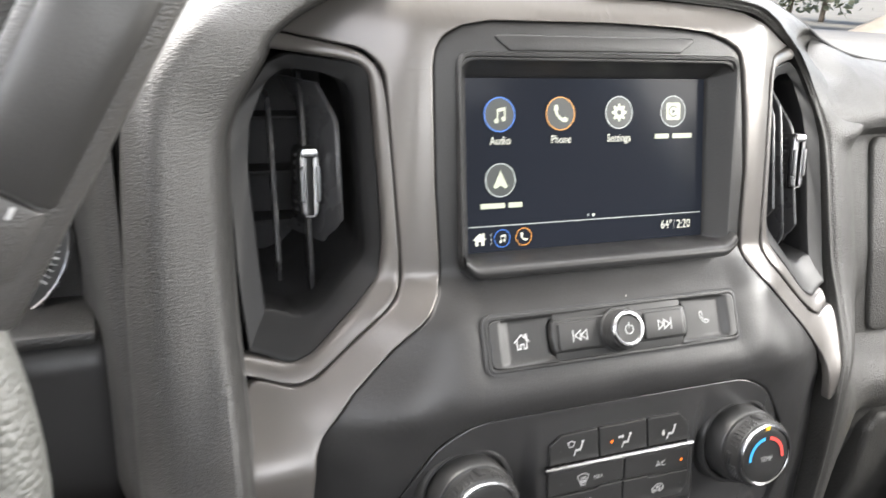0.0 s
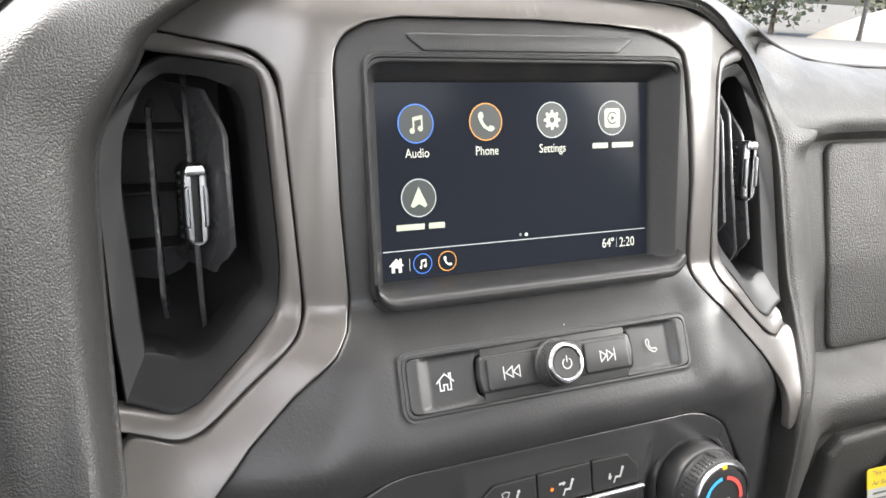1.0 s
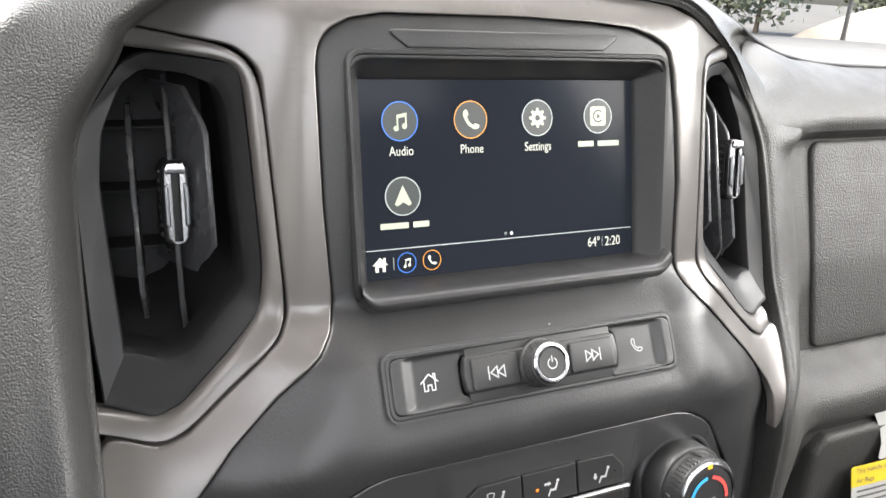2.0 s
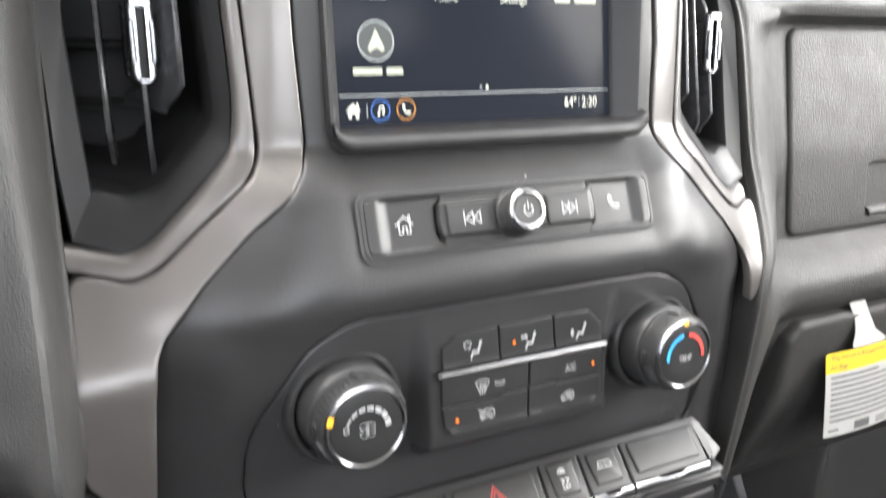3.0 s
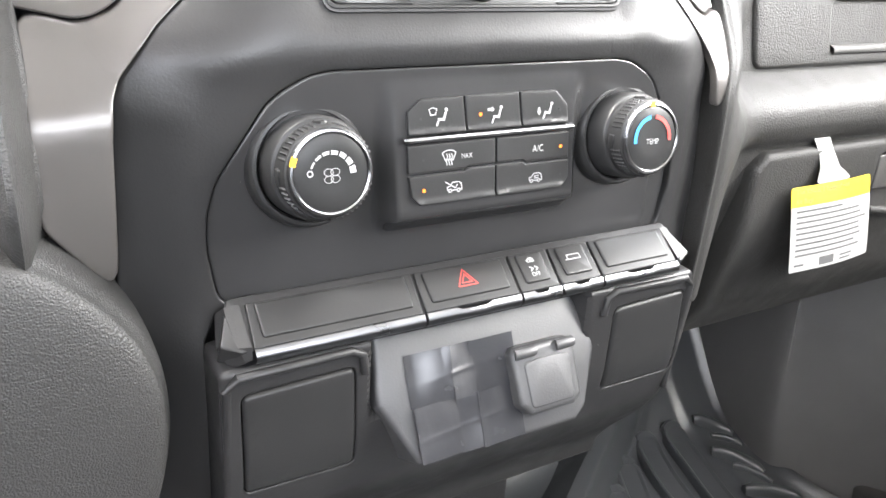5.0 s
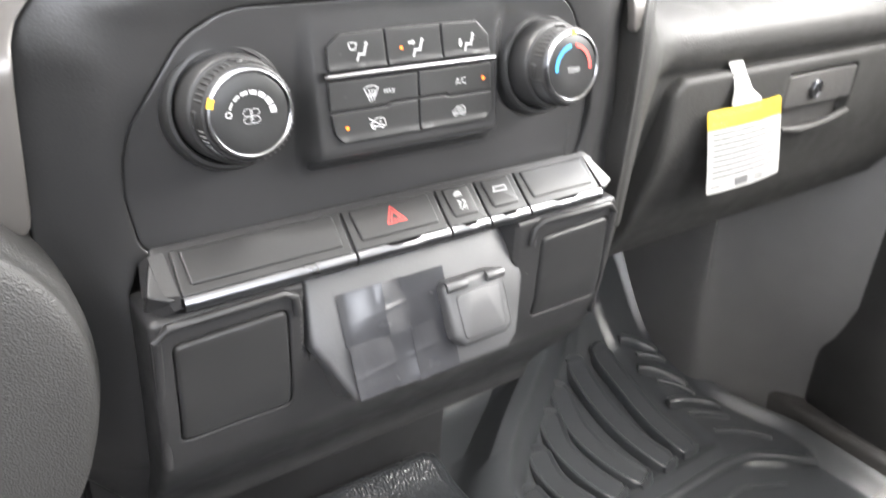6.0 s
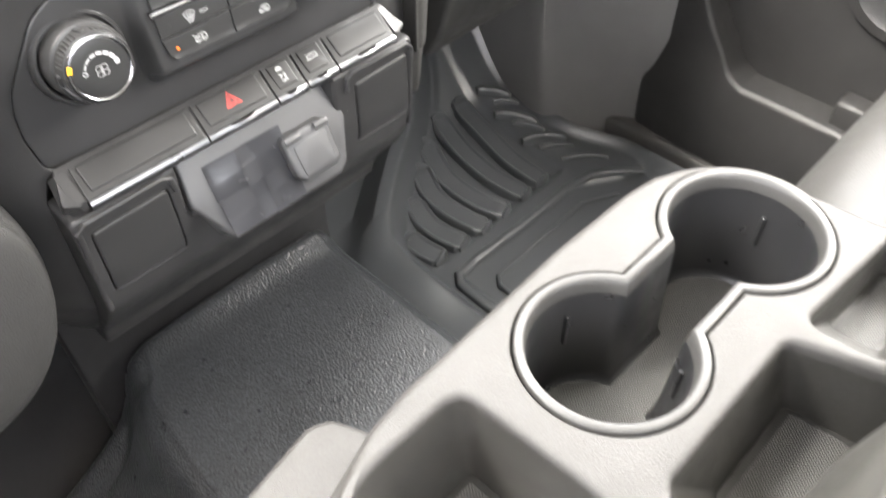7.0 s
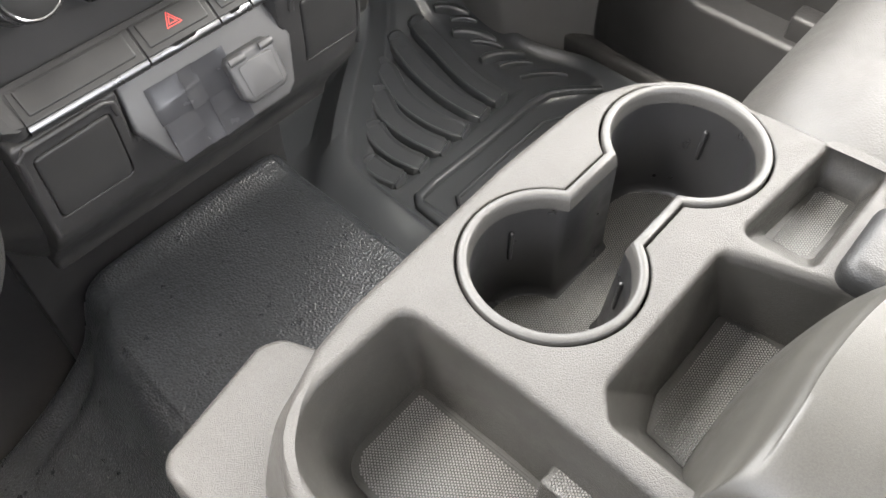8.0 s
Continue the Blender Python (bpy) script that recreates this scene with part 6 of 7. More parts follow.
def weave_mat(name, base, scale):
    """Rubber with a fine woven diamond relief."""
    m = node_mat(name, base, 0.45, mottle=0.08)
    nt = m.node_tree
    nd, ln = nt.nodes, nt.links
    tc = nd.new("ShaderNodeTexCoord")
    sep = nd.new("ShaderNodeSeparateXYZ")
    ln.new(tc.outputs["Object"], sep.inputs[0])
    hs = []
    for sgn in (1, -1):
        a = nd.new("ShaderNodeMath")
        a.operation = "MULTIPLY_ADD"
        ln.new(sep.outputs["Y"], a.inputs[0])
        a.inputs[1].default_value = 1.4 * sgn
        ln.new(sep.outputs["X"], a.inputs[2])
        mu = nd.new("ShaderNodeMath")
        mu.operation = "MULTIPLY"
        ln.new(a.outputs[0], mu.inputs[0])
        mu.inputs[1].default_value = scale
        si = nd.new("ShaderNodeMath")
        si.operation = "SINE"
        ln.new(mu.outputs[0], si.inputs[0])
        hs.append(si)
    ad = nd.new("ShaderNodeMath")
    ad.operation = "MULTIPLY"
    ln.new(hs[0].outputs[0], ad.inputs[0])
    ln.new(hs[1].outputs[0], ad.inputs[1])
    bp = nd.new("ShaderNodeBump")
    bp.inputs["Strength"].default_value, bp.inputs["Distance"].default_value = 0.3, 0.0004
    ln.new(ad.outputs[0], bp.inputs["Height"])
    ln.new(bp.outputs[0], nd["Principled BSDF"].inputs["Normal"])
    return m


M_WEAVE = weave_mat("diamond_rubber_liner", (0.034, 0.033, 0.031), 2 * math.pi / 0.0036)
M_STUD = node_mat("grey_rubber_studs", (0.17, 0.167, 0.160), 0.40, mottle=0.08)
# darker copy of the shell's plastic; shade inside the wells is in its colour
M_WELLSHADE = node_mat("shaded_grey_grained_plastic", (0.027, 0.0258, 0.0233), 0.42, speck=0.25, speck_scale=900, cells=0.7, cell_scale=1700, mottle=0.07)
bin_ = well("bin", BIN, [(-0.1380, -0.610), (-0.0770, -0.610), (-0.0715, -0.3900), (-0.0725, -0.3325), (-0.1345, -0.3325)], 0.073, M_WELLSHADE, M_WEAVE, BIN_R)
well("middle_pocket", MID, [(-0.0300, -0.5120), (0.0760, -0.5120), (0.0760, -0.4760), (0.0700, -0.4325), (0.0020, -0.4325), (-0.0190, -0.4400)], 0.063, M_WELLSHADE, M_WEAVE, MID_R)
well("small_pocket", SML, [(0.1050, -0.4555), (0.1640, -0.4575), (0.1620, -0.4330), (0.1030, -0.4275)], 0.030, M_WELLSHADE, M_WEAVE, SML_R)
# low divider in the bin
bm = bmesh.new()
box(bm, -0.0830, -0.480, CZ - 0.073, -0.0640, -0.4175, CZ - 0.0435, 0.0025, 3)
dv = part("divider", bm, M_WELLSHADE, bin_)
studs(rect(-0.0812, -0.478, -0.0658, -0.4195, 0.001), -0.0436, dv)

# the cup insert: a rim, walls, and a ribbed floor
cups = part("cup_insert", bmesh.new(), M_CUPSHADE, console)
bm = bmesh.new()
prev = None
for grow, h in ((-0.0004, -0.006), (-0.0004, 0.0004), (-0.0009, 0.0011), (-0.0018, 0.0014), (-0.0044, 0.0014), (-0.0052, 0.0008), (-0.0062, -0.0022), (-0.0070, -0.0065), (-0.0073, -0.012)):
    vs = [bm.verts.new(on_top(a, b, h)) for a, b in cup_loop(grow)]
    if prev:
        for i in range(len(vs)):
            j = (i + 1) % len(vs)
            bm.faces.new((prev[i], prev[j], vs[j], vs[i]))
    prev = vs
M_RIM = node_mat("grey_satin_rim_plastic", (0.032, 0.031, 0.0292), 0.46, grain=0.3, speck=0.15, speck_scale=1100, mottle=0.06)
part("cup_rim", bm, M_RIM, console, "smooth grey double ring rim")
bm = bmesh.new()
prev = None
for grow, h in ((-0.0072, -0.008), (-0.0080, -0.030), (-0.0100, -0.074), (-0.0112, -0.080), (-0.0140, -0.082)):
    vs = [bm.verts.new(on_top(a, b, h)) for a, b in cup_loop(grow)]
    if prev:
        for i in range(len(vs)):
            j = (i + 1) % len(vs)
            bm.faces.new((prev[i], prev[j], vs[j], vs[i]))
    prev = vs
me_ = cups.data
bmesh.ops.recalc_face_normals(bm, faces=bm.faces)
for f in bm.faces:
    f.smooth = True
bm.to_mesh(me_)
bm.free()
plate("cup_floor", inset(cup_loop(-0.0112), 0.0), on_top, M_WEAVE, cups, "textured rubber liner", top=-0.0815, depth=0.002)
studs(cup_loop(-0.0130), -0.0816, cups)
# sprung pegs in slots on the walls
for (cx, cy), ang in ((CA, 66), (CB, 4), (CA, -45)):
    a = radians(ang)
    c = Vector((cx + (CR - 0.0086) * math.cos(a), cy + (CR - 0.0086) * math.sin(a), CZ - 0.034))
    rot = Matrix.Rotation(a, 4, "Z")
    bm = bmesh.new()
    box(bm, -0.0016, -0.0014, -0.012, 0.0012, 0.0014, 0.012, 0.0012, 3, Matrix.Translation(c) @ rot)
    pg = part("sprung_peg", bm, M_CUPSHADE, cups)

# armrest lid behind, rising over the rear of the pockets; its front bows forward
bm = bmesh.new()
secs = []
for x, yf, zt in ((-0.0680, -0.4800, 0.5250), (-0.0660, -0.4740, 0.5330), (-0.0560, -0.4705, 0.5520), (-0.0300, -0.4665, 0.5640), (0.0000, -0.4650, 0.5680), (0.0340, -0.4680, 0.5695), (0.0570, -0.4740, 0.5700), (0.0800, -0.4850, 0.5700), (0.1200, -0.4940, 0.5680), (0.1500, -0.4960, 0.5600), (0.1640, -0.4960, 0.5450), (0.1680, -0.4960, 0.5250)):
    k = min(1.0, (zt - 0.520) / 0.045)
    secs.append([Vector((x, yf + 0.002, 0.462)), Vector((x, yf, 0.500)), Vector((x, yf - 0.008 * k, 0.5235 + (zt - 0.5235) * 0.35)), Vector((x, yf - 0.015 * k, 0.5235 + (zt - 0.5235) * 0.72)), Vector((x, yf - 0.021 * k, 0.5235 + (zt - 0.5235) * 0.93)), Vector((x, yf - 0.034, zt)), Vector((x, -0.60, zt + 0.003)), Vector((x, -0.715, zt))])
loft(bm, secs, nu=40, nv=48)
part("armrest", bm, M_ARMREST, console, "smooth grey padded armrest")
strap = thing("armrest_tab", "black grained vinyl pull tab at the armrest edge", "pull tab")
bm = bmesh.new()
box(bm, 0.0740, -0.5050, 0.5180, 0.1300, -0.4680, 0.5400, 0.009, 5)
part("tab", bm, M_BLACKHIDE, strap)

# hinge cover below the console's front corner
flapt = thing("console_hinge_cover", "grey grained rounded cover beside the console's front corner", "cover")
plate("cover", rounded([(-0.1960, -0.400), (-0.1975, -0.2890), (-0.1915, -0.2815), (-0.1250, -0.2685), (-0.1130, -0.2735), (-0.1020, -0.3000), (-0.1290, -0.3125), (-0.1580, -0.3240), (-0.1770, -0.3430), (-0.1880, -0.4000)], [0.004, 0.02, 0.02, 0.012, 0.012, 0.004, 0.004, 0.004, 0.004, 0.004], 6), plane_map((0, 0, 0.488), (1, 0, 0), (0, 1, 0), (0, 0, 1)), M_GREY, flapt, top=0.0, r=0.005, depth=0.05, rings=4)
# folded seat base under the console
base_ = thing("centre_seat_base", "grey vinyl centre seat cushion under the console", "seat")
bm = bmesh.new()
box(bm, -0.165, -0.72, 0.140, 0.150, -0.335, 0.440, 0.03, 4)
part("cushion", bm, M_CLOTH, base_)


# ---- floor, tunnel, mat ----
floor_ = tagged(thing("floor", "black rubber covered cab floor", "floor", kind="structure"))
bm = bmesh.new()
box(bm, -0.86, -1.30, -0.10, 0.86, 0.62, -0.045, 0)
part("floor_pan", bm, M_FLOOR, floor_)
tunnel = tagged(thing("floor_tunnel", "black pebbled vinyl floor hump", "floor", kind="structure"))
bm = bmesh.new()
secs = []
for y, dz in ((-0.80, 0), (-0.40, 0), (-0.10, 0), (0.04, 0), (0.070, 0.001), (0.088, 0.006), (0.100, 0.0095), (0.109, 0.006), (0.115, -0.008), (0.118, -0.030), (0.122, -0.06), (0.128, -0.16)):
    zt = 0.158 + dz
    lx = -0.115 - 0.0 * y
    k = smoothstep((y - 0.0) / 0.11)
    lx = -0.135 + 0.040 * k
    secs.append([Vector((-0.40, y, -0.05)), Vector((-0.30, y, -0.02)), Vector((lx - 0.06, y, 0.06 + dz)), Vector((lx - 0.02, y, zt - 0.022)), Vector((lx, y, zt - 0.004)), Vector((lx + 0.02, y, zt)), Vector((0.0, y, zt + 0.002)), Vector((0.120, y, zt)), Vector((0.142, y, zt - 0.004)), Vector((0.156, y, zt - 0.020)), Vector((0.190, y, 0.05 + dz)), Vector((0.235, y, -0.03)), Vector((0.245, y, -0.06))])
loft(bm, secs, nu=60, nv=60)
part("vinyl", bm, M_VINYL, tunnel)
toe = tagged(thing("toe_board", "black carpeted toe board under the dashboard", "floor", kind="structure"))
bm = bmesh.new()
loft(bm, [[Vector((x, 0.10, -0.046)), Vector((x, 0.20, -0.030)), Vector((x, 0.33, 0.020)), Vector((x, 0.46, 0.17)), Vector((x, 0.52, 0.40)), Vector((x, 0.50, 0.70))] for x in (-0.86, -0.3, 0.3, 0.86)], nu=24, nv=6)
part("carpet", bm, M_FLOOR, toe)


MAT_Y, MAT_X = [-0.40, 0.06, 0.115, 0.140, 0.175, 0.214, 0.279, 0.330, 0.47], [0.262, 0.262, 0.266, 0.279, 0.320, 0.373, 0.470, 0.525, 0.560]


def mat_z(y):
    return -0.020 + 0.045 * smoothstep((y - 0.06) / 0.30) + 0.26 * smoothstep((y - 0.25) / 0.26)


def mat_edge(y):
    """The mat's edge beside the tunnel: straight along the seat, then slanting off up the toe board."""
    return sum(float(np.interp(y + d, MAT_Y, MAT_X)) for d in (-0.02, -0.01, 0.0, 0.01, 0.02)) / 5


fmat = thing("floor_mat", "black moulded rubber floor mat with raised ribs", "floor mat")
bm = bmesh.new()
NXM, NYM = 120, 150
gr_ = []
for j in range(NYM + 1):
    y = -0.34 + 0.80 * j / NYM
    x0 = mat_edge(y)
    x1 = 0.728 - 0.040 * smoothstep((y - 0.02) / 0.14)
    wall = 0.055 - 0.012 * smoothstep((0.06 - y) / 0.1)
    row = []
    for i in range(-6, NXM + 1):
        t = max(0, i) / NXM
        x = x0 + (x1 - x0) * t
        # an upturned side by the tunnel, a low lip by the door, and a broad dish under the ribs
        z = mat_z(y) + wall * (1 - smoothstep((x - x0) / 0.042)) + 0.016 * (1 - smoothstep((x1 - x) / 0.020))
        z -= 0.007 * smoothstep((x - x0 - 0.042) / 0.02) * smoothstep((y - 0.072) / 0.012) * (1 - smoothstep((x - 0.598) / 0.02))
        # tray sunk before the ribs
        tr = smoothstep((x - 0.322) / 0.012) * (1 - smoothstep((x - 0.70) / 0.012)) * (1 - smoothstep((y - (0.040 - 0.055 * smoothstep((x - 0.58) / 0.12))) / 0.012))
        z -= 0.008 * tr
        if i < 0:
            # the rim folds over and runs down outside
            k = -i
            x -= 0.030 * k
            z -= (wall - 0.012) * smoothstep((k - 0.6) / 3.0)
        row.append(bm.verts.new((x, y, z)))
    gr_.append(row)
for a, b in zip(gr_, gr_[1:]):
    for i in range(len(a) - 1):
        bm.faces.new((a[i], a[i + 1], b[i + 1], b[i]))
part("sheet", bm, M_RUBBER, fmat)


ROLL = ((-1.0, -0.2), (-0.90, 0.45), (-0.72, 0.80), (-0.38, 0.97), (0.38, 0.97), (0.72, 0.80), (0.90, 0.45), (1.0, -0.2))
BAR = ((-1.0, -0.2), (-0.96, 0.70), (-0.88, 0.95), (-0.78, 1.0), (-0.68, 0.93), (-0.58, 0.80), (0.58, 0.80), (0.68, 0.93), (0.78, 1.0), (0.88, 0.95), (0.96, 0.70), (1.0, -0.2))


def rib(pts, w, h, name="rib"):
    """A raised bar with a soft section, lying on the mat."""
    bm = bmesh.new()
    pts = [Vector(p) for p in pts]
    prev = None
    n = len(pts)
    for i, p in enumerate(pts):
        d = (pts[min(i + 1, n - 1)] - pts[max(i - 1, 0)])
        s_ = Vector((-d.y, d.x, 0)).normalized()
        e = 1.0 if 0 < i < n - 1 else 0.7
        row = []
        for u, v in BAR if name == "rib" else ROLL:
            row.append(bm.verts.new((p.x + s_.x * u * w * e, p.y + s_.y * u * w * e, mat_z(p.y) + p.z + v * h * e)))
        if prev:
            for k in range(len(row) - 1):
                bm.faces.new((prev[k], prev[k + 1], row[k + 1], row[k]))
        else:
            bm.faces.new(row)
        prev = row
    bm.faces.new(prev)
    return part(name, bm, M_RUBBER, fmat)


# six broad bars that sweep up the toe board, each with a bowed run and a raised heel
for xs, ys in (((0.331, 0.324, 0.322), (0.084, 0.112, 0.140)), ((0.376, 0.365, 0.364, 0.373), (0.079, 0.118, 0.148, 0.182)), ((0.423, 0.410, 0.408, 0.428), (0.078, 0.125, 0.175, 0.224)),
               ((0.470, 0.452, 0.449, 0.473), (0.079, 0.130, 0.190, 0.256)), ((0.520, 0.509, 0.511, 0.527), (0.082, 0.145, 0.210, 0.276)), ((0.564, 0.561, 0.570, 0.578), (0.085, 0.150, 0.220, 0.278))):
    run = [(p.x, p.y, -0.006) for p in catmull([(a, b, 0) for a, b in zip(xs, ys)], 18)]
    rib(run, 0.0192, 0.0125)
    # rolled heads at both ends of the bar
    for i, j in ((0, 1), (-1, -2)):
        e, d = Vector(run[i]), (Vector(run[i]) - Vector(run[j])).normalized()
        w_ = Vector((-d.y, d.x, 0)) * 0.0150
        rib([e - w_, e - w_ * 0.5 + d * 0.002, e + d * 0.003, e + w_ * 0.5 + d * 0.002, e + w_], 0.0050, 0.0160, "rib_head")
for x0, y0, x1, y1 in ((0.621, 0.278, 0.665, 0.239), (0.612, 0.228, 0.655, 0.170), (0.604, 0.160, 0.668, 0.117), (0.626, 0.093, 0.684, 0.041)):
    bow = [(x0 + (x1 - x0) * k / 8 + 0.006 * math.sin(math.pi * k / 8), y0 + (y1 - y0) * k / 8 + 0.004 * math.sin(math.pi * k / 8), 0) for k in range(9)]
    rib(bow, 0.0085 if y0 > 0.15 else 0.0045, 0.013 if y0 > 0.15 else 0.006, "cleat")
    if y0 > 0.15:
        rib([(a + 0.004, b - 0.024, c) for a, b, c in bow[1:-1]], 0.0050, 0.007, "cleat")
rib([(0.318, -0.20, 0), (0.311, -0.02, 0), (0.314, 0.028, 0), (0.326, 0.042, 0), (0.363, 0.045, 0), (0.486, 0.042, 0), (0.577, 0.044, 0), (0.628, 0.036, 0), (0.660, 0.014, 0), (0.695, -0.020, 0)], 0.0075, 0.007, "tray_border")
rib([(0.352, -0.20, -0.006), (0.356, -0.010, -0.006), (0.368, 0.004, -0.006), (0.445, 0.006, -0.006), (0.574, 0.008, -0.006), (0.630, -0.020, -0.006)], 0.0035, 0.004, "tray_border")

# ---- walls of the cab ----
kick = tagged(thing("kick_panel", "black plastic kick panel by the passenger door", "wall panel", kind="structure"))
bm = bmesh.new()
loft(bm, [[Vector((0.760, 0.02, z)), Vector((0.735 + 0.02 * (z < 0.1), 0.06, z)), Vector((0.690, 0.12 + 0.02 * k, z)), Vector((0.672, 0.20, z)), Vector((0.680, 0.30, z)), Vector((0.700, 0.50, z))] for k, z in enumerate((-0.06, -0.02, 0.06, 0.16, 0.30, 0.45, 0.62))], nu=30, nv=30)
part("moulding", bm, M_KICK, kick)
sill = tagged(thing("door_sill", "black plastic door sill strip", "sill", kind="structure"))
bm = bmesh.new()
box(bm, 0.735, -1.20, -0.06, 0.800, 0.10, 0.012, 0.010, 3)
part("strip", bm, M_DARKPLASTIC, sill)
for k in range(5):
    bm = bmesh.new()
    box(bm, 0.745 + 0.010 * k, -0.12, 0.010, 0.749 + 0.010 * k, 0.00, 0.0145, 0.001, 1)
    part("tread", bm, M_DARKPLASTIC, sill)

door = tagged(thing("door_1", "black plastic passenger door panel with a map pocket", "door", kind="structure"))
bm = bmesh.new()
box(bm, 0.800, -1.20, -0.05, 0.860, 0.12, 0.80, 0.012, 3)
part("panel", bm, M_DOOR, door)
on_door = plane_map((0.752, 0, 0), (0, 1, 0), (0, 0, 1), (-1, 0, 0))
pk = rounded([(-1.15, 0.00), (0.050, 0.00), (0.050, 0.50), (0.020, 0.50), (-0.004, 0.300), (-0.050, 0.225), (-0.088, 0.170), (-0.110, 0.158), (-1.15, 0.150)], [0.01, 0.02, 0.01, 0.01, 0.06, 0.04, 0.03, 0.02, 0.01], 6)


def bulge(a, b, h):
    return on_door(a, b, h + 0.012 * math.sin(math.pi * min(1, max(0, (b + 0.02) / 0.20))) - 0.010 * smoothstep((a + 0.04) / 0.08))


plate("map_pocket", pk, bulge, M_DOOR, door, top=0.0, r=0.008, depth=0.055, step=0.03, rings=4)
bm = bmesh.new()
box(bm, 0.762, -0.305, 0.140, 0.800, -0.235, 0.192, 0.006, 3)
part("pocket_block", bm, M_DOOR, door)
on_spk = plane_map((0.800, -0.26, 0.36), (0, 1, 0), (0, 0, 1), (-1, 0, 0))
bm = bmesh.new()
lathe(bm, [(0.085, 0.0), (0.083, 0.008), (0.070, 0.010), (0.060, 0.004), (0.030, 0.006)], on_spk, 40)
part("speaker", bm, M_DOOR, door)
bm = bmesh.new()
box(bm, 0.70, -1.0, 0.52, 0.82, -0.05, 0.60, 0.03, 4)
part("armrest", bm, M_DOOR, door)

sill2 = tagged(thing("door_2", "black plastic driver's door with its window down", "door", kind="structure"))
bm = bmesh.new()
box(bm, -0.860, -1.20, -0.06, -0.780, 0.10, 0.020, 0.010, 3)
part("strip", bm, M_DOOR, sill2)
bm = bmesh.new()
box(bm, -0.870, -1.20, 0.02, -0.810, 0.12, 0.70, 0.012, 3)
part("door_panel", bm, M_DOOR, sill2)
bm = bmesh.new()
box(bm, -0.860, 0.02, -0.06, -0.800, 0.62, 0.78, 0.01, 2)
part("hinge_pillar", bm, M_DOOR, sill2)

wall_f = tagged(thing("firewall", "dark bulkhead behind the dashboard", "wall", kind="structure"))
bm = bmesh.new()
box(bm, -0.86, 0.62, -0.10, 0.86, 0.68, 0.775, 0)
part("bulkhead", bm, M_DARKPLASTIC, wall_f)
wall_r = tagged(thing("wall_rear", "grey trimmed rear wall of the cab", "wall", kind="structure"))
bm = bmesh.new()
box(bm, -0.86, -1.36, -0.10, 0.86, -1.30, 0.86, 0)
part("lower_wall", bm, M_CLOTH, wall_r)
for x0, x1 in ((-0.86, -0.62), (0.62, 0.86)):
    bm = bmesh.new()
    box(bm, x0, -1.36, 0.86, x1, -1.30, 1.30, 0)
    part("corner_post", bm, M_HEADLINER, wall_r)
roof = tagged(thing("ceiling", "pale grey cloth headliner", "ceiling", kind="structure"))
bm = bmesh.new()
box(bm, -0.86, -1.36, 1.30, 0.86, -0.02, 1.35, 0.01, 2)
part("headliner", bm, M_HEADLINER, roof)
for s, nm in ((-1, "wall_left"), (1, "wall_right")):
    w = tagged(thing(nm, "painted and trimmed side frame of the cab", "wall", kind="structure"))
    bm = bmesh.new()
    tube(bm, catmull([(s * 0.88, 0.36, 0.78), (s * 0.86, 0.14, 1.06), (s * 0.77, -0.06, 1.30)], 10), 0.035, 10)
    part("windscreen_post", bm, M_HEADLINER, w)
    bm = bmesh.new()
    tube(bm, catmull([(s * 0.85, -0.82, 0.78), (s * 0.82, -0.86, 1.06), (s * 0.76, -0.90, 1.31)], 8), 0.05, 10)
    part("door_post", bm, M_HEADLINER, w)
    bm = bmesh.new()
    tube(bm, [(s * 0.78, -1.33, 1.30), (s * 0.78, -0.7, 1.315), (s * 0.76, -0.02, 1.30)], 0.035, 10)
    part("roof_rail", bm, M_HEADLINER, w)

# ---- passenger seat ----
seat = thing("passenger_seat", "grey vinyl passenger seat cushion and back", "seat")
bm = bmesh.new()
secs = []
for x, dz in ((0.205, -0.16), (0.212, -0.075), (0.240, -0.030), (0.300, -0.008), (0.380, 0.0), (0.470, 0.002), (0.560, 0.0), (0.640, -0.008), (0.690, -0.035), (0.705, -0.16)):
    e = 0.03 * (1 - min(1, abs(x - 0.205) / 0.10)) + 0.03 * (1 - min(1, abs(x - 0.705) / 0.10))
    zt = 0.465 + dz
    secs.append([Vector((x, -0.350 - e, 0.14)), Vector((x, -0.332 - e, 0.28 + dz * 0.4)), Vector((x, -0.330 - e, 0.375 + dz * 0.6)), Vector((x, -0.347 - e, 0.425 + dz)), Vector((x, -0.390 - e, 0.455 + dz)), Vector((x, -0.50, zt)), Vector((x, -0.80, zt - 0.03))])
loft(bm, secs, nu=40, nv=50)
part("cushion", bm, M_CLOTH, seat)
bm = bmesh.new()
box(bm, 0.21, -0.98, 0.36, 0.70, -0.80, 1.02, 0.05, 4)
part("backrest", bm, M_CLOTH, seat)
bm = bmesh.new()
box(bm, 0.23, -0.82, -0.046, 0.68, -0.38, 0.16, 0.02, 2)
part("seat_base", bm, M_DARKPLASTIC, seat)


# ---- outside, seen over the dash top ----
M_GROUND = node_mat("pale_asphalt", (0.085, 0.082, 0.070), 0.9, mottle=0.2, mottle_scale=0.6)
M_LEAF = node_mat("tree_leaves", (0.11, 0.125, 0.08), 0.7, mottle=0.4, mottle_scale=2.0)
M_BARK = node_mat("bark", (0.10, 0.08, 0.06), 0.9)
M_DRY = node_mat("dry_grass_bank", (0.34, 0.31, 0.25), 0.95, mottle=0.2, mottle_scale=1.0)
M_WALLW = node_mat("white_wall", (0.78, 0.77, 0.74), 0.7)
GROUND_Z = -0.75
ground = thing("ground", "pale asphalt lot outside the truck", "ground", kind="structure")
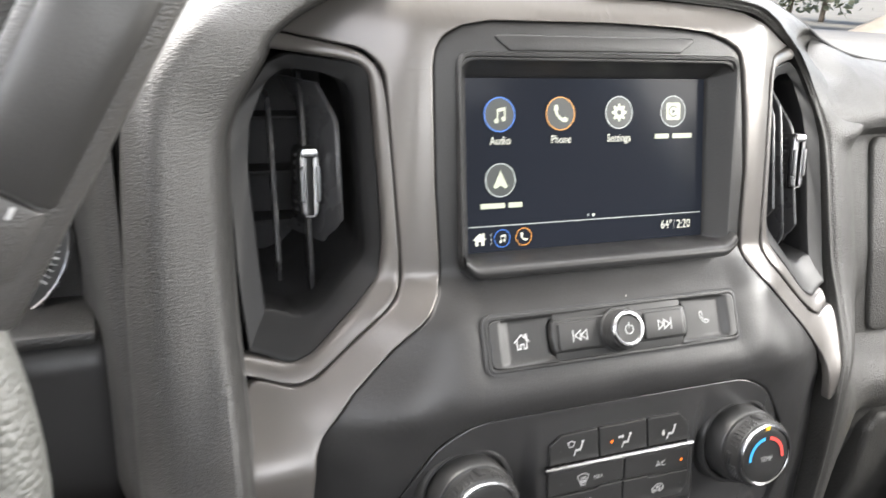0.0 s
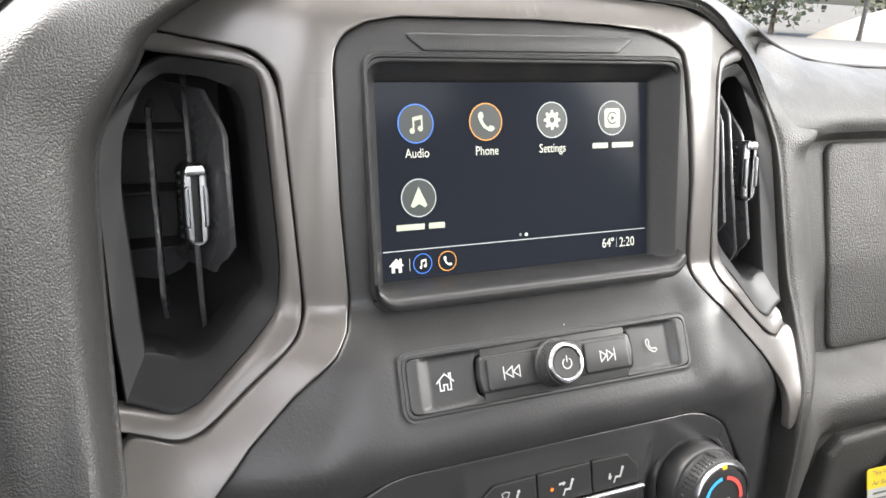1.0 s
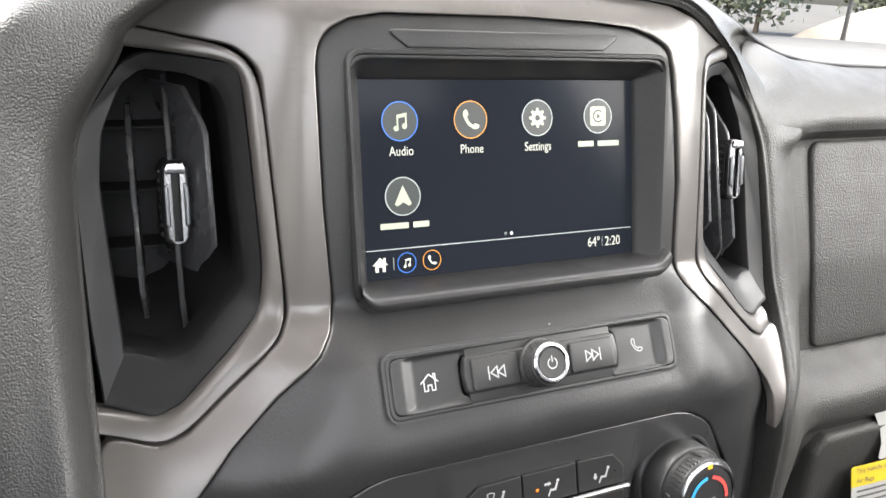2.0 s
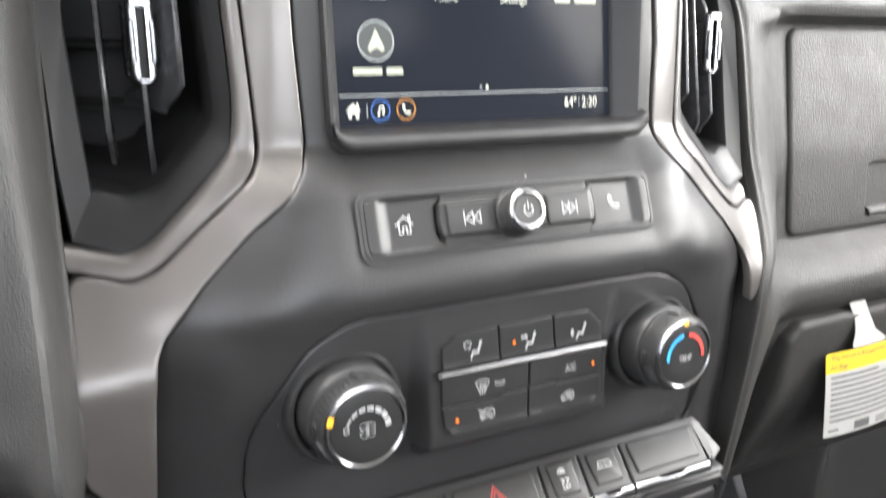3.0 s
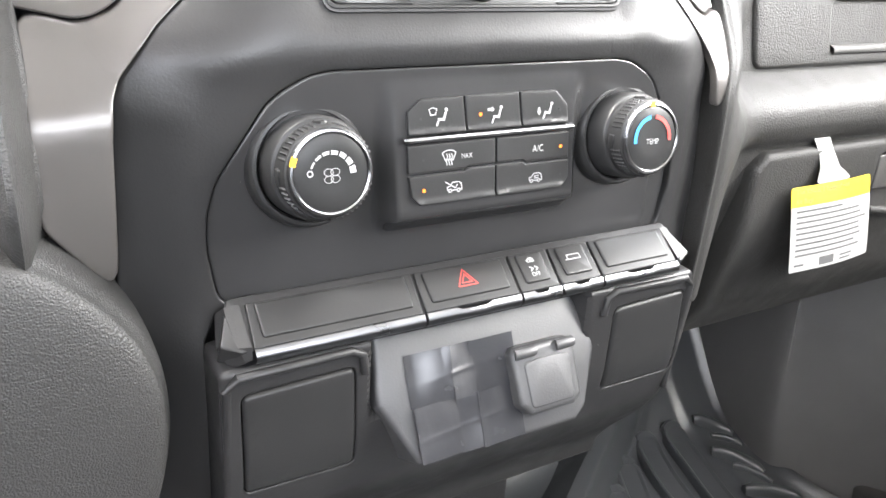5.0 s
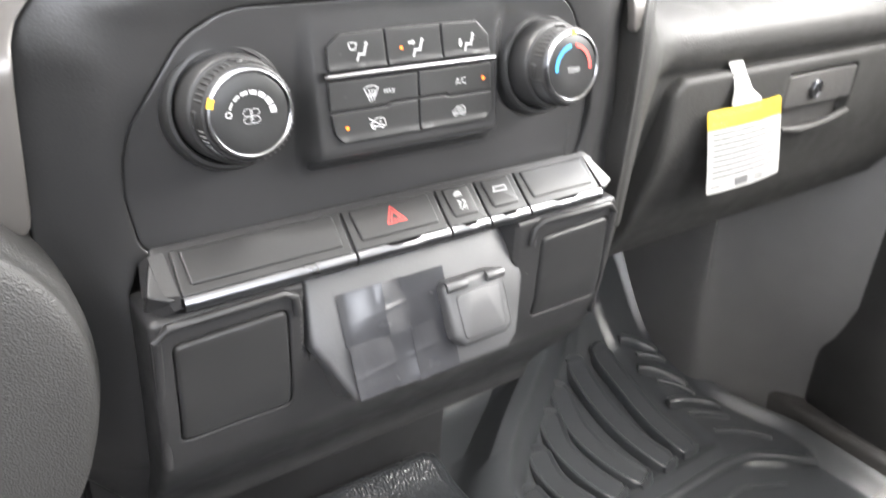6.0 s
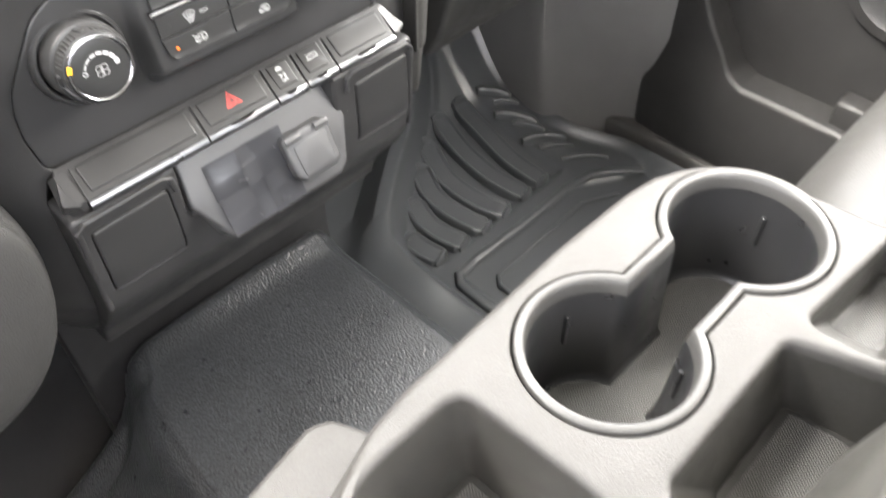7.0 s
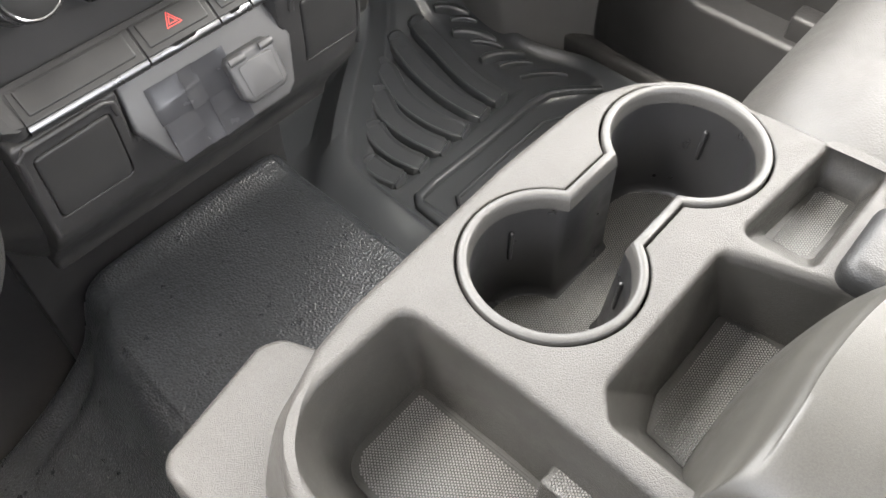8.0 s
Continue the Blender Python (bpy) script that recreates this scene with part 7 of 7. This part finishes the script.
bm = bmesh.new()
r_ = bmesh.ops.create_grid(bm, x_segments=20, y_segments=20, size=400)
for v in bm.verts:
    v.co.z = GROUND_Z
part("asphalt", bm, M_GROUND, ground)


def tree(x, y, h, seed):
    rnd = random.Random(seed)
    t = thing("tree", "leafy green tree beyond the lot", "tree", "trees beyond the lot")
    bm = bmesh.new()
    tube(bm, [(x, y, GROUND_Z), (x + 0.1, y, GROUND_Z + h * 0.3), (x, y + 0.1, GROUND_Z + h * 0.7)], 0.1, 8, [0.13, 0.10, 0.04])
    for k in range(5):
        a = rnd.uniform(0, 6.28)
        b = Vector((x, y, GROUND_Z + h * rnd.uniform(0.3, 0.5)))
        tube(bm, [b, b + Vector((math.cos(a) * h * 0.12, math.sin(a) * h * 0.12, h * 0.12)), b + Vector((math.cos(a) * h * 0.22, math.sin(a) * h * 0.22, h * 0.28))], 0.1, 6, [0.12, 0.08, 0.03])
    part("trunk", bm, M_BARK, t)
    verts, faces = [], []
    for k in range(3200):
        a, e = rnd.uniform(0, 6.28), rnd.uniform(-1, 1)
        rr = h * 0.42 * rnd.uniform(0.35, 1.0) * (0.8 + 0.3 * noise.noise(Vector((math.cos(a) * 2 + seed, math.sin(a) * 2, e * 2))))
        c = Vector((x + rr * math.cos(a) * math.sqrt(1 - e * e), y + rr * math.sin(a) * math.sqrt(1 - e * e), GROUND_Z + h * 0.42 + rr * e * 1.05))
        u = Vector((rnd.uniform(-1, 1), rnd.uniform(-1, 1), rnd.uniform(-1, 1))).normalized()
        w = u.orthogonal().normalized()
        s_ = h * rnd.uniform(0.012, 0.028)
        i = len(verts)
        verts += [c - u * s_, c + w * s_ * 0.6, c + u * s_, c - w * s_ * 0.6]
        faces.append((i, i + 1, i + 2, i + 3))
    me = bpy.data.meshes.new("crown")
    me.from_pydata([tuple(v) for v in verts], [], faces)
    me.materials.append(M_LEAF)
    cr = new("crown", me)
    cr.parent = t


for k, (x, y, h) in enumerate(((14, 24, 7), (19, 26, 8), (24, 24, 7.5), (30, 28, 9), (37, 27, 8), (44, 26, 9), (52, 24, 8), (9, 27, 8), (3, 27, 7), (-4, 28, 8), (-12, 27, 9))):
    tree(x, y, h, k + 3)
bank = thing("grass_bank", "dry tan grass bank at the lot's edge", "bank")
bm = bmesh.new()
for x, y, w in ((17, 19, 3.2), (34, 22, 9.0)):
    secs = [[Vector((x + w * math.cos(a) * r, y + 1.8 * math.sin(a) * r, GROUND_Z - 0.05 + (0.62 if w < 5 else 1.9) * (1 - r * r))) for a in [math.pi * 2 * q / 12 for q in range(13)]] for r in (1.0, 0.8, 0.5, 0.2, 0.02)]
    loft(bm, secs, nu=24, nv=10)
part("bank", bm, M_DRY, bank)
antenna = thing("aerial", "thin black radio aerial on the front wing", "aerial")
bm = bmesh.new()
tube(bm, [(1.012, 0.627, 0.715), (1.012, 0.627, 0.79), (1.022, 0.620, 1.50)], 0.004, 8, [0.010, 0.004, 0.002])
part("rod", bm, M_HOLE, antenna)
bonnet = thing("bonnet", "white painted bonnet of the truck", "bonnet")
bm = bmesh.new()
loft(bm, [[Vector((x, 0.58, 0.715)), Vector((x, 0.70, 0.725)), Vector((x, 0.9, 0.728)), Vector((x, 1.4, 0.690)), Vector((x, 2.0, 0.60)), Vector((x, 2.15, 0.40)), Vector((x, 2.16, -0.3))] for x in (-1.03, -0.8, 0.0, 0.8, 1.03)], nu=20, nv=12)
part("panel", bm, M_WALLW, bonnet)
